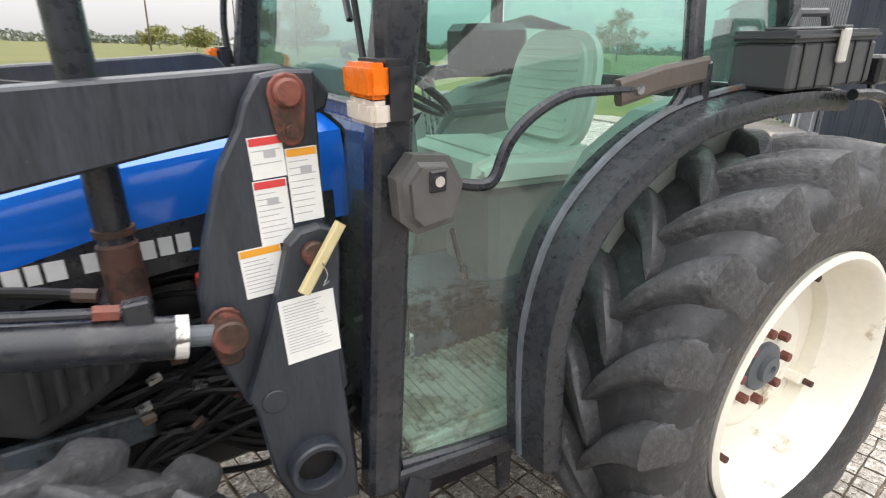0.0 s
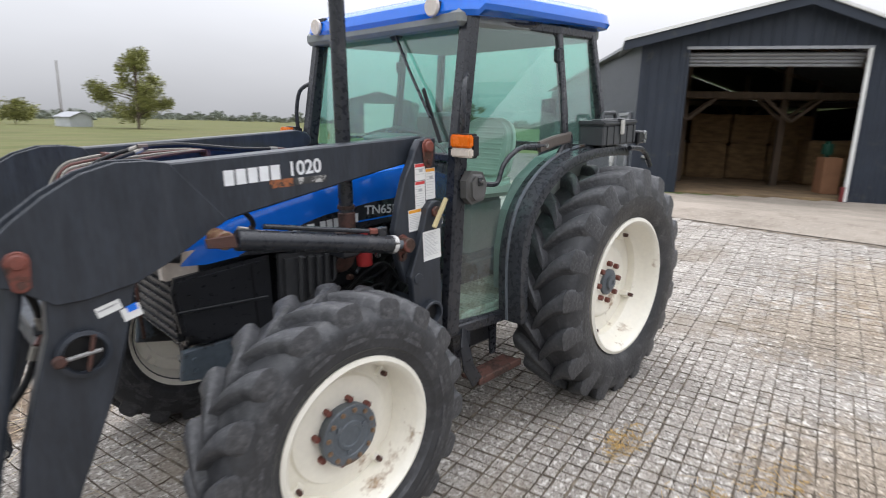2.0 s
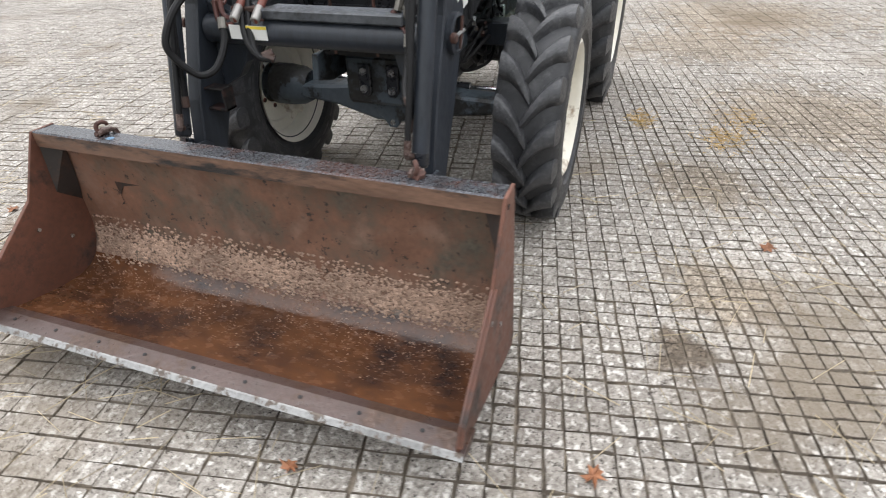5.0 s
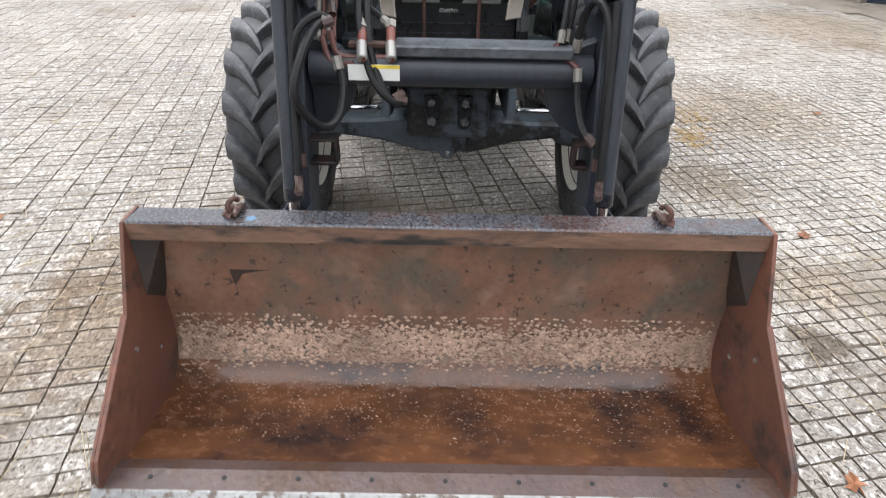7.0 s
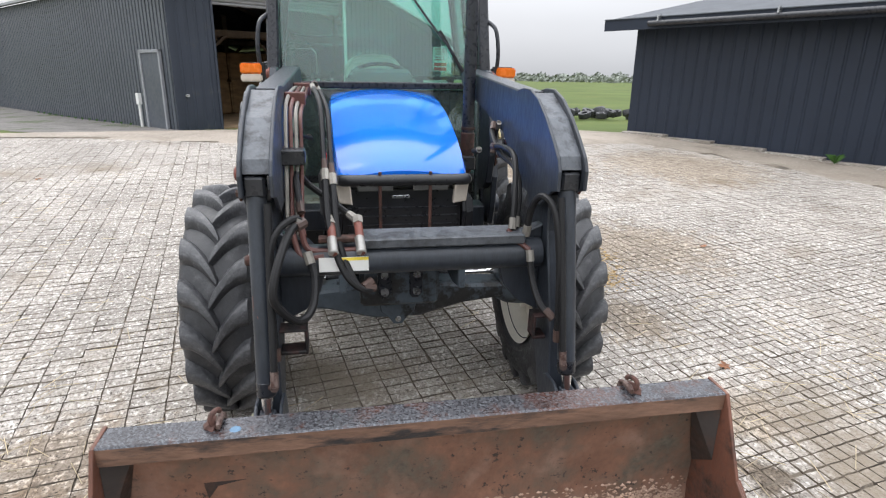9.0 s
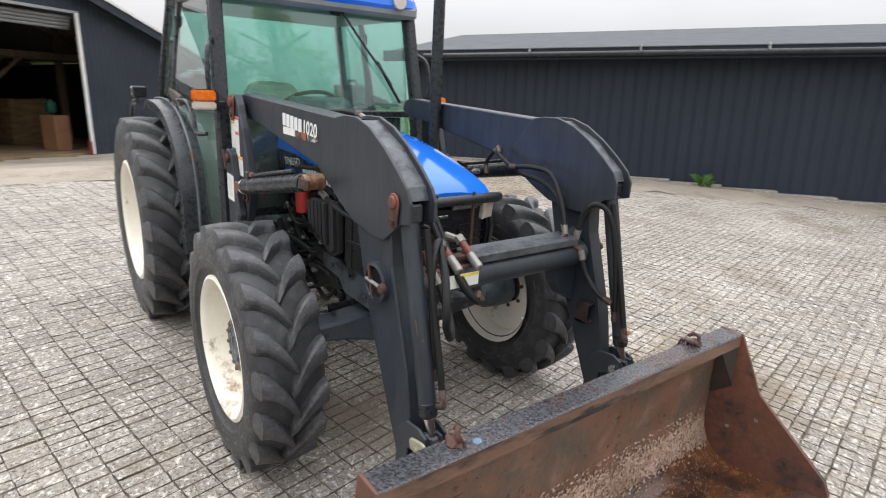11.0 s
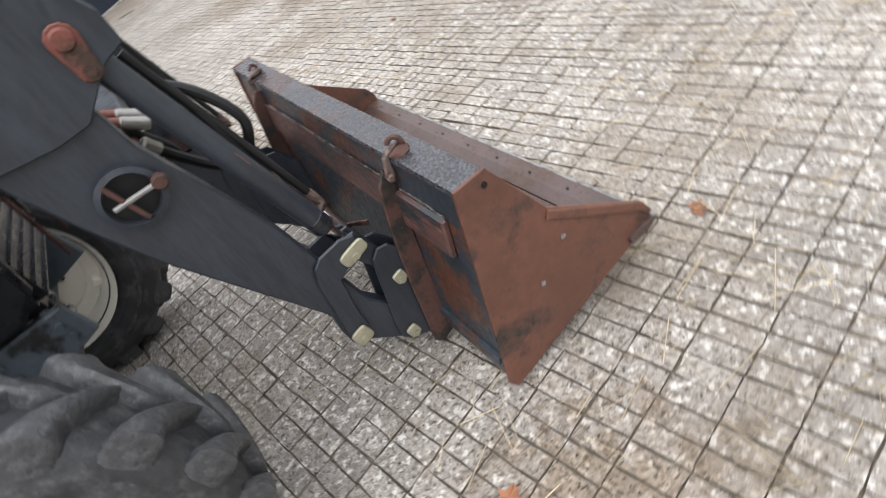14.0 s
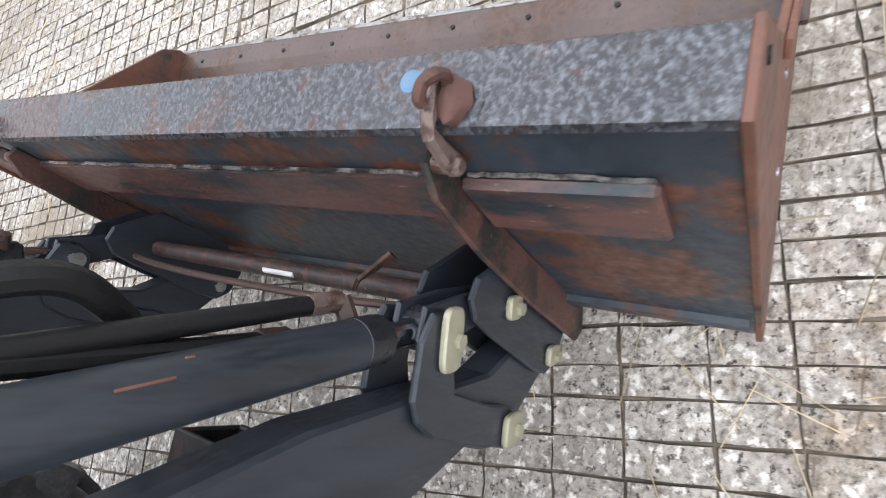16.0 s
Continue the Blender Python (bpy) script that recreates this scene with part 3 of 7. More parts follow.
def text_mesh(name, body, size, material, parent, m, thick=0.0006, bold=0.0, stretch=1.0):
    """Lettering with the built-in font, lying in its own x-y plane."""
    cu = bpy.data.curves.new(name, "FONT")
    cu.body, cu.size, cu.extrude, cu.offset, cu.align_x, cu.align_y = body, size, thick, bold, "CENTER", "CENTER"
    tmp = new(name, cu)
    me = bpy.data.meshes.new_from_object(tmp.evaluated_get(bpy.context.evaluated_depsgraph_get()))
    bpy.data.objects.remove(tmp)
    me.materials.append(material)
    ob = new(name, me)
    ob.parent = parent
    ob.matrix_basis = m @ Matrix.Diagonal((stretch, 1, 1, 1))
    return ob


def side_on(x, y, z, s, pitch=0.0):
    """A pose for flat signs on the tractor's left (s=1) or right (s=-1) flank; pitch turns them in their own plane."""
    return Matrix.Translation((x, y, z)) @ Matrix.Rotation(math.pi if s > 0 else 0.0, 4, "Z") @ Matrix.Rotation(math.pi / 2, 4, "X") @ Matrix.Rotation(radians(pitch), 4, "Z")


for s in (1, -1):
    # black band under the bonnet with the maker's word as plain blocks
    band = part("decal_band", plate([(1.20, 1.375), (1.45, 1.372), (1.75, 1.345), (2.0, 1.29), (2.18, 1.235), (2.0, 1.215), (1.5, 1.25), (1.20, 1.265)], s * 0.337, s * 0.3415), BLACK, hood)
    x = 1.92
    for w in (0.032, 0.026, 0.038, 0.0, 0.030, 0.030, 0.026, 0.034, 0.030, 0.030):
        if w:
            part("lettering_bar", boxed((x - w, s * 0.343 - 0.0005, 1.268 + (1.92 - x) * 0.05), (x, s * 0.343 + 0.0005, 1.312 + (1.92 - x) * 0.05)), LETTER, hood, "white block letter")
        x -= (w or 0.016) + 0.008
    text_mesh("lettering", "TN65D", 0.062, LETTER, hood, side_on(1.40, s * 0.343, 1.325, s, -5 * s), bold=0.001, stretch=1.2)
    part("stripe", boxed((1.30, s * 0.343 - 0.0005, 1.282), (1.56, s * 0.343 + 0.0005, 1.289)), BLUE, hood)

# nose
part("grille_housing", boxed((2.0, -0.272, 0.86), (2.435, 0.272, 1.255), 0.03, 2), BLACK_PLASTIC, tractor)
for s in (1, -1):
    part("headlight", plate([(s * 0.045, 1.222), (s * 0.20, 1.222), (s * 0.215, 1.272), (s * 0.045, 1.276)], 2.43, 2.452, 0.004, axis="x"), surf("dark_headlamp_glass", (0.16, 0.16, 0.155), 0.12, var=0.2, bump=0.05, coat=0.8), tractor, "clear headlamp lens")
    part("headlight_corner", plate([(s * 0.225, 1.165), (s * 0.285, 1.175), (s * 0.298, 1.285), (s * 0.235, 1.275)], 2.33, 2.470, 0.006, axis="x"), CLEAR_LENS, tractor, "yellowed corner lamp lens")
part("badge", boxed((2.434, -0.05, 1.185), (2.440, 0.03, 1.200), 0.004), STEEL, tractor)
for k in range(7):
    part("grille_slat", boxed((2.434, -0.25, 0.90 + 0.04 * k), (2.445, 0.25, 0.905 + 0.04 * k)), BLACK, tractor)
guard = part("grille_guard", tube([(2.40, 0.285, 1.262), (2.50, 0.275, 1.285), (2.52, 0.24, 1.288), (2.52, 0.0, 1.288), (2.52, -0.235, 1.288), (2.50, -0.265, 1.285), (2.40, -0.28, 1.262)], 0.025, 12, True, 4), BLACK_PLASTIC, tractor, "black tube guard across the nose", smooth=True)
for y in (-0.108, 0.110):
    part("guard_bar", rod((2.525, y, 1.325), (2.525, y, 0.90), 0.0075, 8), RUST, tractor, "rusty upright bar")

for s in (1, -1):
    sp = part("side_panel", plate([(2.03, 1.205), (2.44, 1.185), (2.46, 1.12), (2.44, 0.95), (2.36, 0.885), (2.06, 0.87), (2.03, 0.90)], s * 0.275, s * 0.325, 0.015, seg=2), BLACK_PLASTIC, tractor, "glossy black lower side panel")
    part("panel_rib", plate([(2.06, 1.025), (2.45, 1.052), (2.45, 1.038), (2.06, 1.010)], s * 0.322, s * 0.332, 0.003), BLACK_PLASTIC, sp)
    part("panel_seam", plate([(2.12, 1.185), (2.128, 1.185), (2.12, 0.885), (2.112, 0.885)], s * 0.322, s * 0.328), HOSE, sp)
    part("side_rail", plate([(1.72, 0.86), (2.44, 0.865), (2.46, 0.74), (2.30, 0.70), (1.98, 0.70), (1.92, 0.76), (1.72, 0.78)], s * 0.265, s * 0.300, 0.006), CHASSIS, tractor, "blue-grey chassis rail")
    for bx, bz in ((2.40, 0.82), (2.40, 0.77), (2.22, 0.83), (2.22, 0.765), (2.05, 0.82), (1.85, 0.82)):
        part("bolt", rod((bx, s * 0.298, bz), (bx, s * 0.312, bz), 0.012, 6), CHASSIS, tractor)
    # ribbed engine cover
    cover = part("ribbed_cover", plate([(1.665, 1.165), (2.0, 1.205), (2.012, 0.94), (1.95, 0.905), (1.86, 0.935), (1.74, 1.00), (1.685, 1.06)], s * 0.30, s * 0.365, 0.02, seg=2), COVER_GREY, tractor, "dark grey ribbed plastic cover")
    for k in range(5):
        part("cover_rib", plate([(1.715 + 0.046 * k, 1.165 + 0.005 * k), (1.738 + 0.046 * k, 1.167 + 0.005 * k), (1.748 + 0.046 * k, 1.035 - 0.018 * k), (1.728 + 0.046 * k, 1.045 - 0.018 * k)], s * 0.36, s * 0.392, 0.008), COVER_GREY, cover)
part("engine_block", boxed((1.12, -0.24, 0.56), (2.0, 0.24, 1.20), 0.03), BLACK_PLASTIC, tractor)
part("bell_housing", boxed((0.95, -0.27, 0.50), (1.30, 0.27, 1.10), 0.05, 2), BLACK_PLASTIC, tractor)
part("firewall", boxed((1.10, -0.56, 0.95), (1.15, 0.56, 1.56), 0.01), BLACK, tractor)
rnd = random.Random(11)
for s in (1, -1):
    for k in range(22):
        y0 = s * rnd.uniform(0.25, 0.36)
        z0 = rnd.uniform(0.70, 1.15)
        part("engine_hose", tube([(1.20, y0, z0), (1.32, y0 + s * 0.03, z0 + rnd.uniform(-0.1, 0.1)), (1.45, y0 + s * 0.02, z0 + rnd.uniform(-0.16, 0.1)), (1.68, s * 0.27, z0 + rnd.uniform(-0.15, 0.12)), (1.86, s * 0.25, z0 + rnd.uniform(-0.2, 0.05))], rnd.uniform(0.008, 0.018), 7), HOSE, tractor, smooth=True)
    for k in range(16):
        p = (rnd.uniform(1.25, 1.75), s * rnd.uniform(0.28, 0.36), rnd.uniform(0.72, 1.12))
        part("fitting", rod(p, (p[0] + 0.03, p[1] + s * 0.01, p[2] + rnd.uniform(-0.02, 0.02)), rnd.uniform(0.009, 0.016), 6), rnd.choice((STEEL, STEEL, RUST, HUB)), tractor)
    part("oil_filter", rod((1.52, s * 0.33, 1.05), (1.52, s * 0.33, 1.22), 0.042, 18, bevel=0.006), WARN_RED, tractor, "red filter bottle", smooth=True)
    part("battery_box", boxed((0.80, s * 0.30 - 0.1, 0.55), (1.18, s * 0.30 + 0.28 if s > 0 else s * 0.30 + 0.1, 0.70) if s > 0 else (1.18, -0.2, 0.70), 0.02), BLACK_PLASTIC, tractor)

# front axle
axle = part("front_axle", plate([(-0.62, 0.605), (-0.40, 0.61), (-0.2, 0.63), (0.2, 0.63), (0.40, 0.61), (0.62, 0.605), (0.62, 0.53), (0.36, 0.50), (0.12, 0.435), (-0.12, 0.435), (-0.36, 0.50), (-0.62, 0.53)], 1.98, 2.14, 0.015, axis="x"), CHASSIS, tractor, "blue-grey cast front axle")
part("axle_pivot", boxed((2.08, -0.20, 0.58), (2.30, 0.20, 0.84), 0.02), CHASSIS, axle)
part("tow_eye", plate([(-0.10, 0.56), (0.10, 0.56), (0.09, 0.49), (0.05, 0.455), (0.022, 0.415), (-0.022, 0.415), (-0.05, 0.455), (-0.09, 0.49)], 2.15, 2.175, 0.004, axis="x"), CHASSIS, axle)
part("tow_pin", rod((2.17, 0, 0.445), (2.182, 0, 0.445), 0.016, 12), STEEL, axle)
part("steering_ram", rod((1.93, -0.38, 0.60), (1.93, 0.38, 0.60), 0.028, 14), BLACK, axle, smooth=True)
for s in (1, -1):
    part("steering_rod", rod((1.93, s * 0.38, 0.60), (1.93, s * 0.64, 0.60), 0.014, 10), CHROME, axle)
    part("knuckle", lathe(bmesh.new(), [(0.001, s * 0.56), (0.085, s * 0.57), (0.11, s * 0.62), (0.12, s * 0.70), (0.12, s * 0.80)], 28), CHASSIS, axle, smooth=True).location = (2.05, 0, 0.57)
    part("tow_hook_bolt", rod((2.322, s * 0.08, 0.675), (2.338, s * 0.08, 0.675), 0.020, 12), STEEL, axle)
    part("hook_plate", plate([(s * 0.045, 0.80), (s * 0.115, 0.80), (s * 0.110, 0.66), (s * 0.09, 0.635), (s * 0.06, 0.635), (s * 0.045, 0.66)], 2.30, 2.322, 0.004, axis="x"), BLACK, axle)
    part("tow_hook_bolt", rod((2.322, s * 0.08, 0.765), (2.336, s * 0.08, 0.765), 0.020, 6), STEEL, axle)
part("rear_axle", rod((0, -0.75, 0.72), (0, 0.75, 0.72), 0.11), CHASSIS, tractor, smooth=True)
part("transmission", boxed((-0.40, -0.25, 0.45), (1.0, 0.25, 0.90), 0.05, 2), CHASSIS, tractor)
part("drawbar", boxed((-0.75, -0.05, 0.40), (0.2, 0.05, 0.45), 0.008), RUST, tractor)

# exhaust stack
ex = part("exhaust", rod((1.70, 0.45, 1.36), (1.69, 0.45, 2.62), 0.034, 20), BLACK, tractor, "black upright exhaust stack with a rusty foot", smooth=True)
part("exhaust_foot", rod((1.70, 0.45, 1.22), (1.70, 0.45, 1.37), 0.040, 20, bevel=0.006), RUST, ex, smooth=True)
part("exhaust_clamp", rod((1.70, 0.45, 1.385), (1.70, 0.45, 1.40), 0.040, 20), RUST, ex)
part("exhaust_bracket", boxed((1.66, 0.33, 1.16), (1.76, 0.49, 1.24), 0.008), BLACK, ex)
part("exhaust_elbow", tube([(1.70, 0.45, 1.24), (1.70, 0.44, 1.15), (1.70, 0.38, 1.10), (1.70, 0.28, 1.09)], 0.036, 12), RUST, ex, smooth=True)

# ---- cab ----
A_LO, A_MID, A_HI = (1.258, 0.675, 0.70), (1.172, 0.660, 1.64), (1.055, 0.635, 2.27)


def bar(pts, w, d, lean=(0, 1, 0)):
    """A flat-sided post along pts, w wide along the cab and d deep across it."""
    bm = bmesh.new()
    ring0 = None
    P = [Vector(p) for p in pts]
    for i, p in enumerate(P):
        t = (P[min(i + 1, len(P) - 1)] - P[max(i - 1, 0)]).normalized()
        b = Vector(lean)
        a = t.cross(b).normalized()
        b = a.cross(t).normalized()
        ring = [bm.verts.new(p + a * q * w / 2 + b * r * d / 2) for q, r in ((-1, -0.7), (-0.7, -1), (0.7, -1), (1, -0.7), (1, 0.7), (0.7, 1), (-0.7, 1), (-1, 0.7))]
        if ring0:
            for k in range(8):
                bm.faces.new((ring0[k], ring0[(k + 1) % 8], ring[(k + 1) % 8], ring[k]))
        else:
            bm.faces.new(ring)
        ring0 = ring
    bm.faces.new(ring0[::-1])
    return bm


def mir(p, s):
    return (p[0], p[1] * s, p[2])


def pane(pts, thick=0.006):
    """A flat glass pane with real thickness from its corners in order."""
    bm = bmesh.new()
    v = [bm.verts.new(p) for p in pts]
    f = bm.faces.new(v)
    f.normal_update()
    ext = bmesh.ops.extrude_face_region(bm, geom=[f])
    n = f.normal * thick
    for e in ext["geom"]:
        if isinstance(e, bmesh.types.BMVert):
            e.co += n
    return bm


# door: its rear edge follows the mudguard
DOOR_EDGE = [(0.815, 0.70, 0.72), (0.835, 0.715, 0.89), (0.815, 0.725, 1.075), (0.725, 0.735, 1.28), (0.58, 0.742, 1.45), (0.46, 0.747, 1.535), (0.395, 0.747, 1.62), (0.385, 0.735, 1.75), (0.37, 0.66, 2.21)]


def windowed(ob):
    ob.visible_shadow = False
    return ob


cab = part("cab_frame", bar([A_LO, A_MID, A_HI], 0.085, 0.07), BLACK, tractor, "black painted cab frame")
part("front_post", bar([mir(A_LO, -1), mir(A_MID, -1), mir(A_HI, -1)], 0.085, 0.07), BLACK, cab)
for s in (1, -1):
    door = part("cab_door", tube([mir(p, s) for p in [(1.20, 0.675, 0.735), (0.95, 0.69, 0.715)] + DOOR_EDGE + [(0.70, 0.65, 2.235), (1.02, 0.635, 2.24)]], 0.016, 8, True, 4), BLACK, tractor, "glazed cab door with a thin black frame", smooth=True)
    bm = bmesh.new()
    edge = [(1.02, 0.638, 2.22), (1.13, 0.660, 1.64), (1.21, 0.675, 0.745)] + DOOR_EDGE
    prev = [bm.verts.new((q[0], (q[1] + 0.002) * s, q[2])) for q in edge]
    back = [bm.verts.new((q[0], (q[1] - 0.004) * s, q[2])) for q in edge]
    # strips between the front post and the rear edge keep the pane gently curved
    def strip(vs):
        bm.faces.new((vs[2], vs[3], vs[4], vs[5]))
        bm.faces.new((vs[2], vs[5], vs[6], vs[1]))
        bm.faces.new((vs[1], vs[6], vs[7], vs[8]))
        bm.faces.new((vs[1], vs[8], vs[9], vs[10]))
        bm.faces.new((vs[1], vs[10], vs[11], vs[0]))
    strip(prev)
    windowed(part("pane", bm, GLASS, door, "green tinted glass"))
    hb = part("door_handle", tube([mir(p, s) for p in ((1.06, 0.72, 1.455), (1.015, 0.755, 1.450), (0.985, 0.762, 1.465), (0.950, 0.762, 1.535), (0.888, 0.762, 1.586), (0.797, 0.762, 1.62), (0.684, 0.76, 1.622), (0.60, 0.758, 1.618))], 0.013, 8), BLACK, door, "black curved grab bar on the door", smooth=True)
    part("hinge", bar([mir(p, s) for p in ((0.64, 0.757, 1.612), (0.50, 0.757, 1.637), (0.33, 0.752, 1.652))], 0.060, 0.024), surf("worn_brown_lever", (0.085, 0.07, 0.06), 0.5, var=0.3, bump=0.15), door, "worn door latch arm")
    part("latch_bolt", rod(mir((0.585, 0.765, 1.618), s), mir((0.585, 0.776, 1.618), s), 0.012, 8), STEEL, door)
    part("latch_bracket", boxed(*[tuple(v) for v in (Vector((0.315, min(s * 0.72, s * 0.765), 1.53)), Vector((0.345, max(s * 0.72, s * 0.765), 1.67)))], 0.006), BLACK, door)
    part("hinge", boxed(*[tuple(v) for v in (Vector((0.34, min(s * 0.66, s * 0.70), 2.06)), Vector((0.40, max(s * 0.66, s * 0.70), 2.14)))], 0.01), BLACK, door)
    part("side_post", bar([mir(p, s) for p in ((0.36, 0.74, 1.58), (0.36, 0.72, 1.80), (0.35, 0.655, 2.25))], 0.05, 0.035), BLACK, cab)
    part("rear_post", bar([mir(p, s) for p in ((-0.07, 0.73, 1.56), (-0.05, 0.71, 1.80), (-0.02, 0.64, 2.25))], 0.05, 0.05), BLACK, cab)
    windowed(part("quarter_window", pane([mir(p, s) for p in ((0.335, 0.735, 1.62), (-0.045, 0.72, 1.62), (-0.005, 0.65, 2.22), (0.33, 0.655, 2.22))]), GLASS, cab, "green tinted glass"))
    # grab rail ahead of the post and direction lamp
    part("grab_rail", tube([mir(p, s) for p in ((1.13, 0.68, 1.98), (1.19, 0.72, 1.93), (1.215, 0.735, 1.80), (1.215, 0.73, 1.69))], 0.013, 8), BLACK, cab, smooth=True)
    lamp = part("direction_lamp", boxed(*[tuple(v) for v in (Vector((1.205, min(s * 0.69, s * 0.835), 1.60)), Vector((1.262, max(s * 0.69, s * 0.835), 1.712)))], 0.012, 2), BLACK_PLASTIC, cab)
    y0, y1 = sorted((s * 0.715, s * 0.838))
    part("amber_lens", boxed((1.25, y0, 1.650), (1.288, y1, 1.708), 0.008, 2), AMBER, lamp, "orange lens")
    part("clear_lens", boxed((1.25, y0, 1.605), (1.286, y1, 1.648), 0.008, 2), CLEAR_LENS, lamp, "clear lower lens")
    part("lamp_arm", boxed((1.17, min(s * 0.65, s * 0.72), 1.62), (1.225, max(s * 0.65, s * 0.72), 1.65), 0.005), BLACK, lamp)
    # roof work lamps
    wl_ = part("work_lamp", boxed((1.09, s * 0.50 - 0.07, 2.245), (1.18, s * 0.50 + 0.07, 2.345), 0.03, 2), BLACK_PLASTIC, cab, smooth=True)
    part("lamp_glass", rod((1.17, s * 0.50, 2.295), (1.190, s * 0.50, 2.295), 0.046, 24, bevel=0.004), CLEAR_LENS, wl_, "round clear lamp glass", smooth=True)
    # sill under the door
    part("door_sill", bar([mir(p, s) for p in ((1.27, 0.675, 0.705), (0.80, 0.70, 0.69))], 0.045, 0.06, (0, 0, 1)), BLACK, cab)
windowed(part("windscreen", pane([(1.215, -0.62, 1.02), (1.215, 0.62, 1.02), (1.065, 0.60, 2.24), (1.065, -0.60, 2.24)]), GLASS, cab, "green tinted windscreen"))
part("windscreen_rail", bar([(1.155, -0.60, 1.585), (1.155, 0.60, 1.585)], 0.035, 0.04, (0, 0, 1)), BLACK, cab)
part("header_rail", bar([(1.04, -0.60, 2.25), (1.04, 0.60, 2.25)], 0.05, 0.06, (0, 0, 1)), BLACK, cab)
for s in (1, -1):
    part("roof_rail", bar([(1.04, s * 0.605, 2.245), (0.35, s * 0.655, 2.235), (-0.02, s * 0.64, 2.235)], 0.05, 0.05, (0, 0, 1)), BLACK, cab)
part("rear_rail", bar([(-0.03, -0.64, 2.24), (-0.03, 0.64, 2.24)], 0.05, 0.05, (0, 0, 1)), BLACK, cab)
part("rear_rail", bar([(-0.08, -0.70, 1.55), (-0.08, 0.70, 1.55)], 0.05, 0.06, (0, 0, 1)), BLACK, cab)
windowed(part("rear_window", pane([(-0.09, -0.70, 1.56), (-0.09, 0.70, 1.56), (-0.04, 0.64, 2.22), (-0.04, -0.64, 2.22)]), GLASS, cab, "green tinted rear window"))
# roof cap
bm = bmesh.new()
rows = []
for z, g in ((2.275, 0.0), (2.30, 0.012), (2.35, 0.0), (2.385, -0.05), (2.40, -0.13), (2.41, -0.30)):
    ring = []
    for k in range(48):
        a = 2 * math.pi * k / 48
        c, q = math.cos(a), math.sin(a)
        e = 0.22
        ring.append(bm.verts.new((0.475 + (0.685 + g) * math.copysign(abs(c) ** e, c), (0.715 + g) * math.copysign(abs(q) ** e, q), z - 0.03 * (1 if c > 0.5 else 0))))
    rows.append(ring)
for a, b in zip(rows, rows[1:]):
    for k in range(48):
        bm.faces.new((a[k], a[(k + 1) % 48], b[(k + 1) % 48], b[k]))
bm.faces.new(rows[-1])
bm.faces.new(rows[0][::-1])
roof = part("roof", bm, BLUE, tractor, "blue cab roof", smooth=True)
part("roof_lining", boxed((-0.10, -0.66, 2.20), (1.16, 0.66, 2.277), 0.02), CAB_GREY, roof, "dark roof lining")
part("wiper", bar([(1.09, 0.10, 2.24), (1.13, 0.28, 2.0), (1.165, 0.46, 1.78)], 0.014, 0.012), BLACK, cab)
part("wiper_blade", bar([(1.125, 0.37, 1.92), (1.165, 0.53, 1.66)], 0.010, 0.02), HOSE, cab)
part("wiper_motor", boxed((1.04, 0.06, 2.18), (1.09, 0.14, 2.25), 0.015), BLACK_PLASTIC, cab)

# inside the cab
part("cab_floor", boxed((-0.05, -0.66, 0.69), (1.14, 0.66, 0.73), 0.01), FLOOR_MAT, tractor, "ribbed dirty floor mat")
for k in range(22):
    part("mat_rib", boxed((0.42 + 0.032 * k, -0.58, 0.728), (0.435 + 0.032 * k, 0.58, 0.736), 0.002), FLOOR_MAT, tractor)
part("floor_edge", boxed((0.83, 0.63, 0.73), (1.16, 0.655, 0.765), 0.006), FLOOR_MAT, tractor)
for s in (1, -1):
    bm = bmesh.new()
    prism(bm, [(-0.05, 1.55), (0.22, 1.51), (0.42, 1.40), (0.55, 1.22), (0.61, 0.98), (0.61, 0.73), (-0.05, 0.73)], min(s * 0.40, s * 0.66), max(s * 0.40, s * 0.66), 0.03, seg=2)
    part("inner_mudguard", bm, INNER_GREY, tractor, "light grey plastic moulding inside the cab")
seat = part("seat", plate([(0.20, 1.24), (0.62, 1.26), (0.70, 1.30), (0.69, 1.355), (0.60, 1.375), (0.34, 1.35), (0.20, 1.36)], -0.25, 0.25, 0.03, seg=3), SEAT, tractor, "pale ribbed fabric seat", smooth=True)
back_out = []
for k in range(40):
    a = 2 * math.pi * k / 40
    c, q = math.cos(a), math.sin(a)
    w = 0.235 - 0.035 * max(q, 0)
    back_out.append((w * math.copysign(abs(c) ** 0.45, c), 0.21 * math.copysign(abs(q) ** 0.55, q)))
br = part("backrest", plate(back_out, -0.045, 0.045, 0.03, axis="x", seg=3), SEAT, seat, "pale ribbed fabric backrest", smooth=True)
br.matrix_basis = Matrix.Translation((0.19, 0, 1.54)) @ Matrix.Rotation(radians(-13), 4, "Y")
for k in range(9):
    rb = part("back_rib", boxed((0.042, -0.165, -0.15 + 0.035 * k), (0.052, 0.165, -0.136 + 0.035 * k), 0.003), SEAT, seat)
    rb.matrix_basis = br.matrix_basis.copy()
for k in range(12):
    part("seat_rib", boxed((0.37 + 0.022 * k, -0.22, 1.348 + 0.0018 * k), (0.382 + 0.022 * k, 0.22, 1.360 + 0.0018 * k), 0.003), SEAT, seat)
part("seat_base", boxed((0.22, -0.18, 0.73), (0.58, 0.18, 1.245), 0.03), CAB_GREY, seat)
part("armrest", boxed((0.16, -0.33, 1.42), (0.48, -0.26, 1.47), 0.02, 2), CAB_GREY, seat)
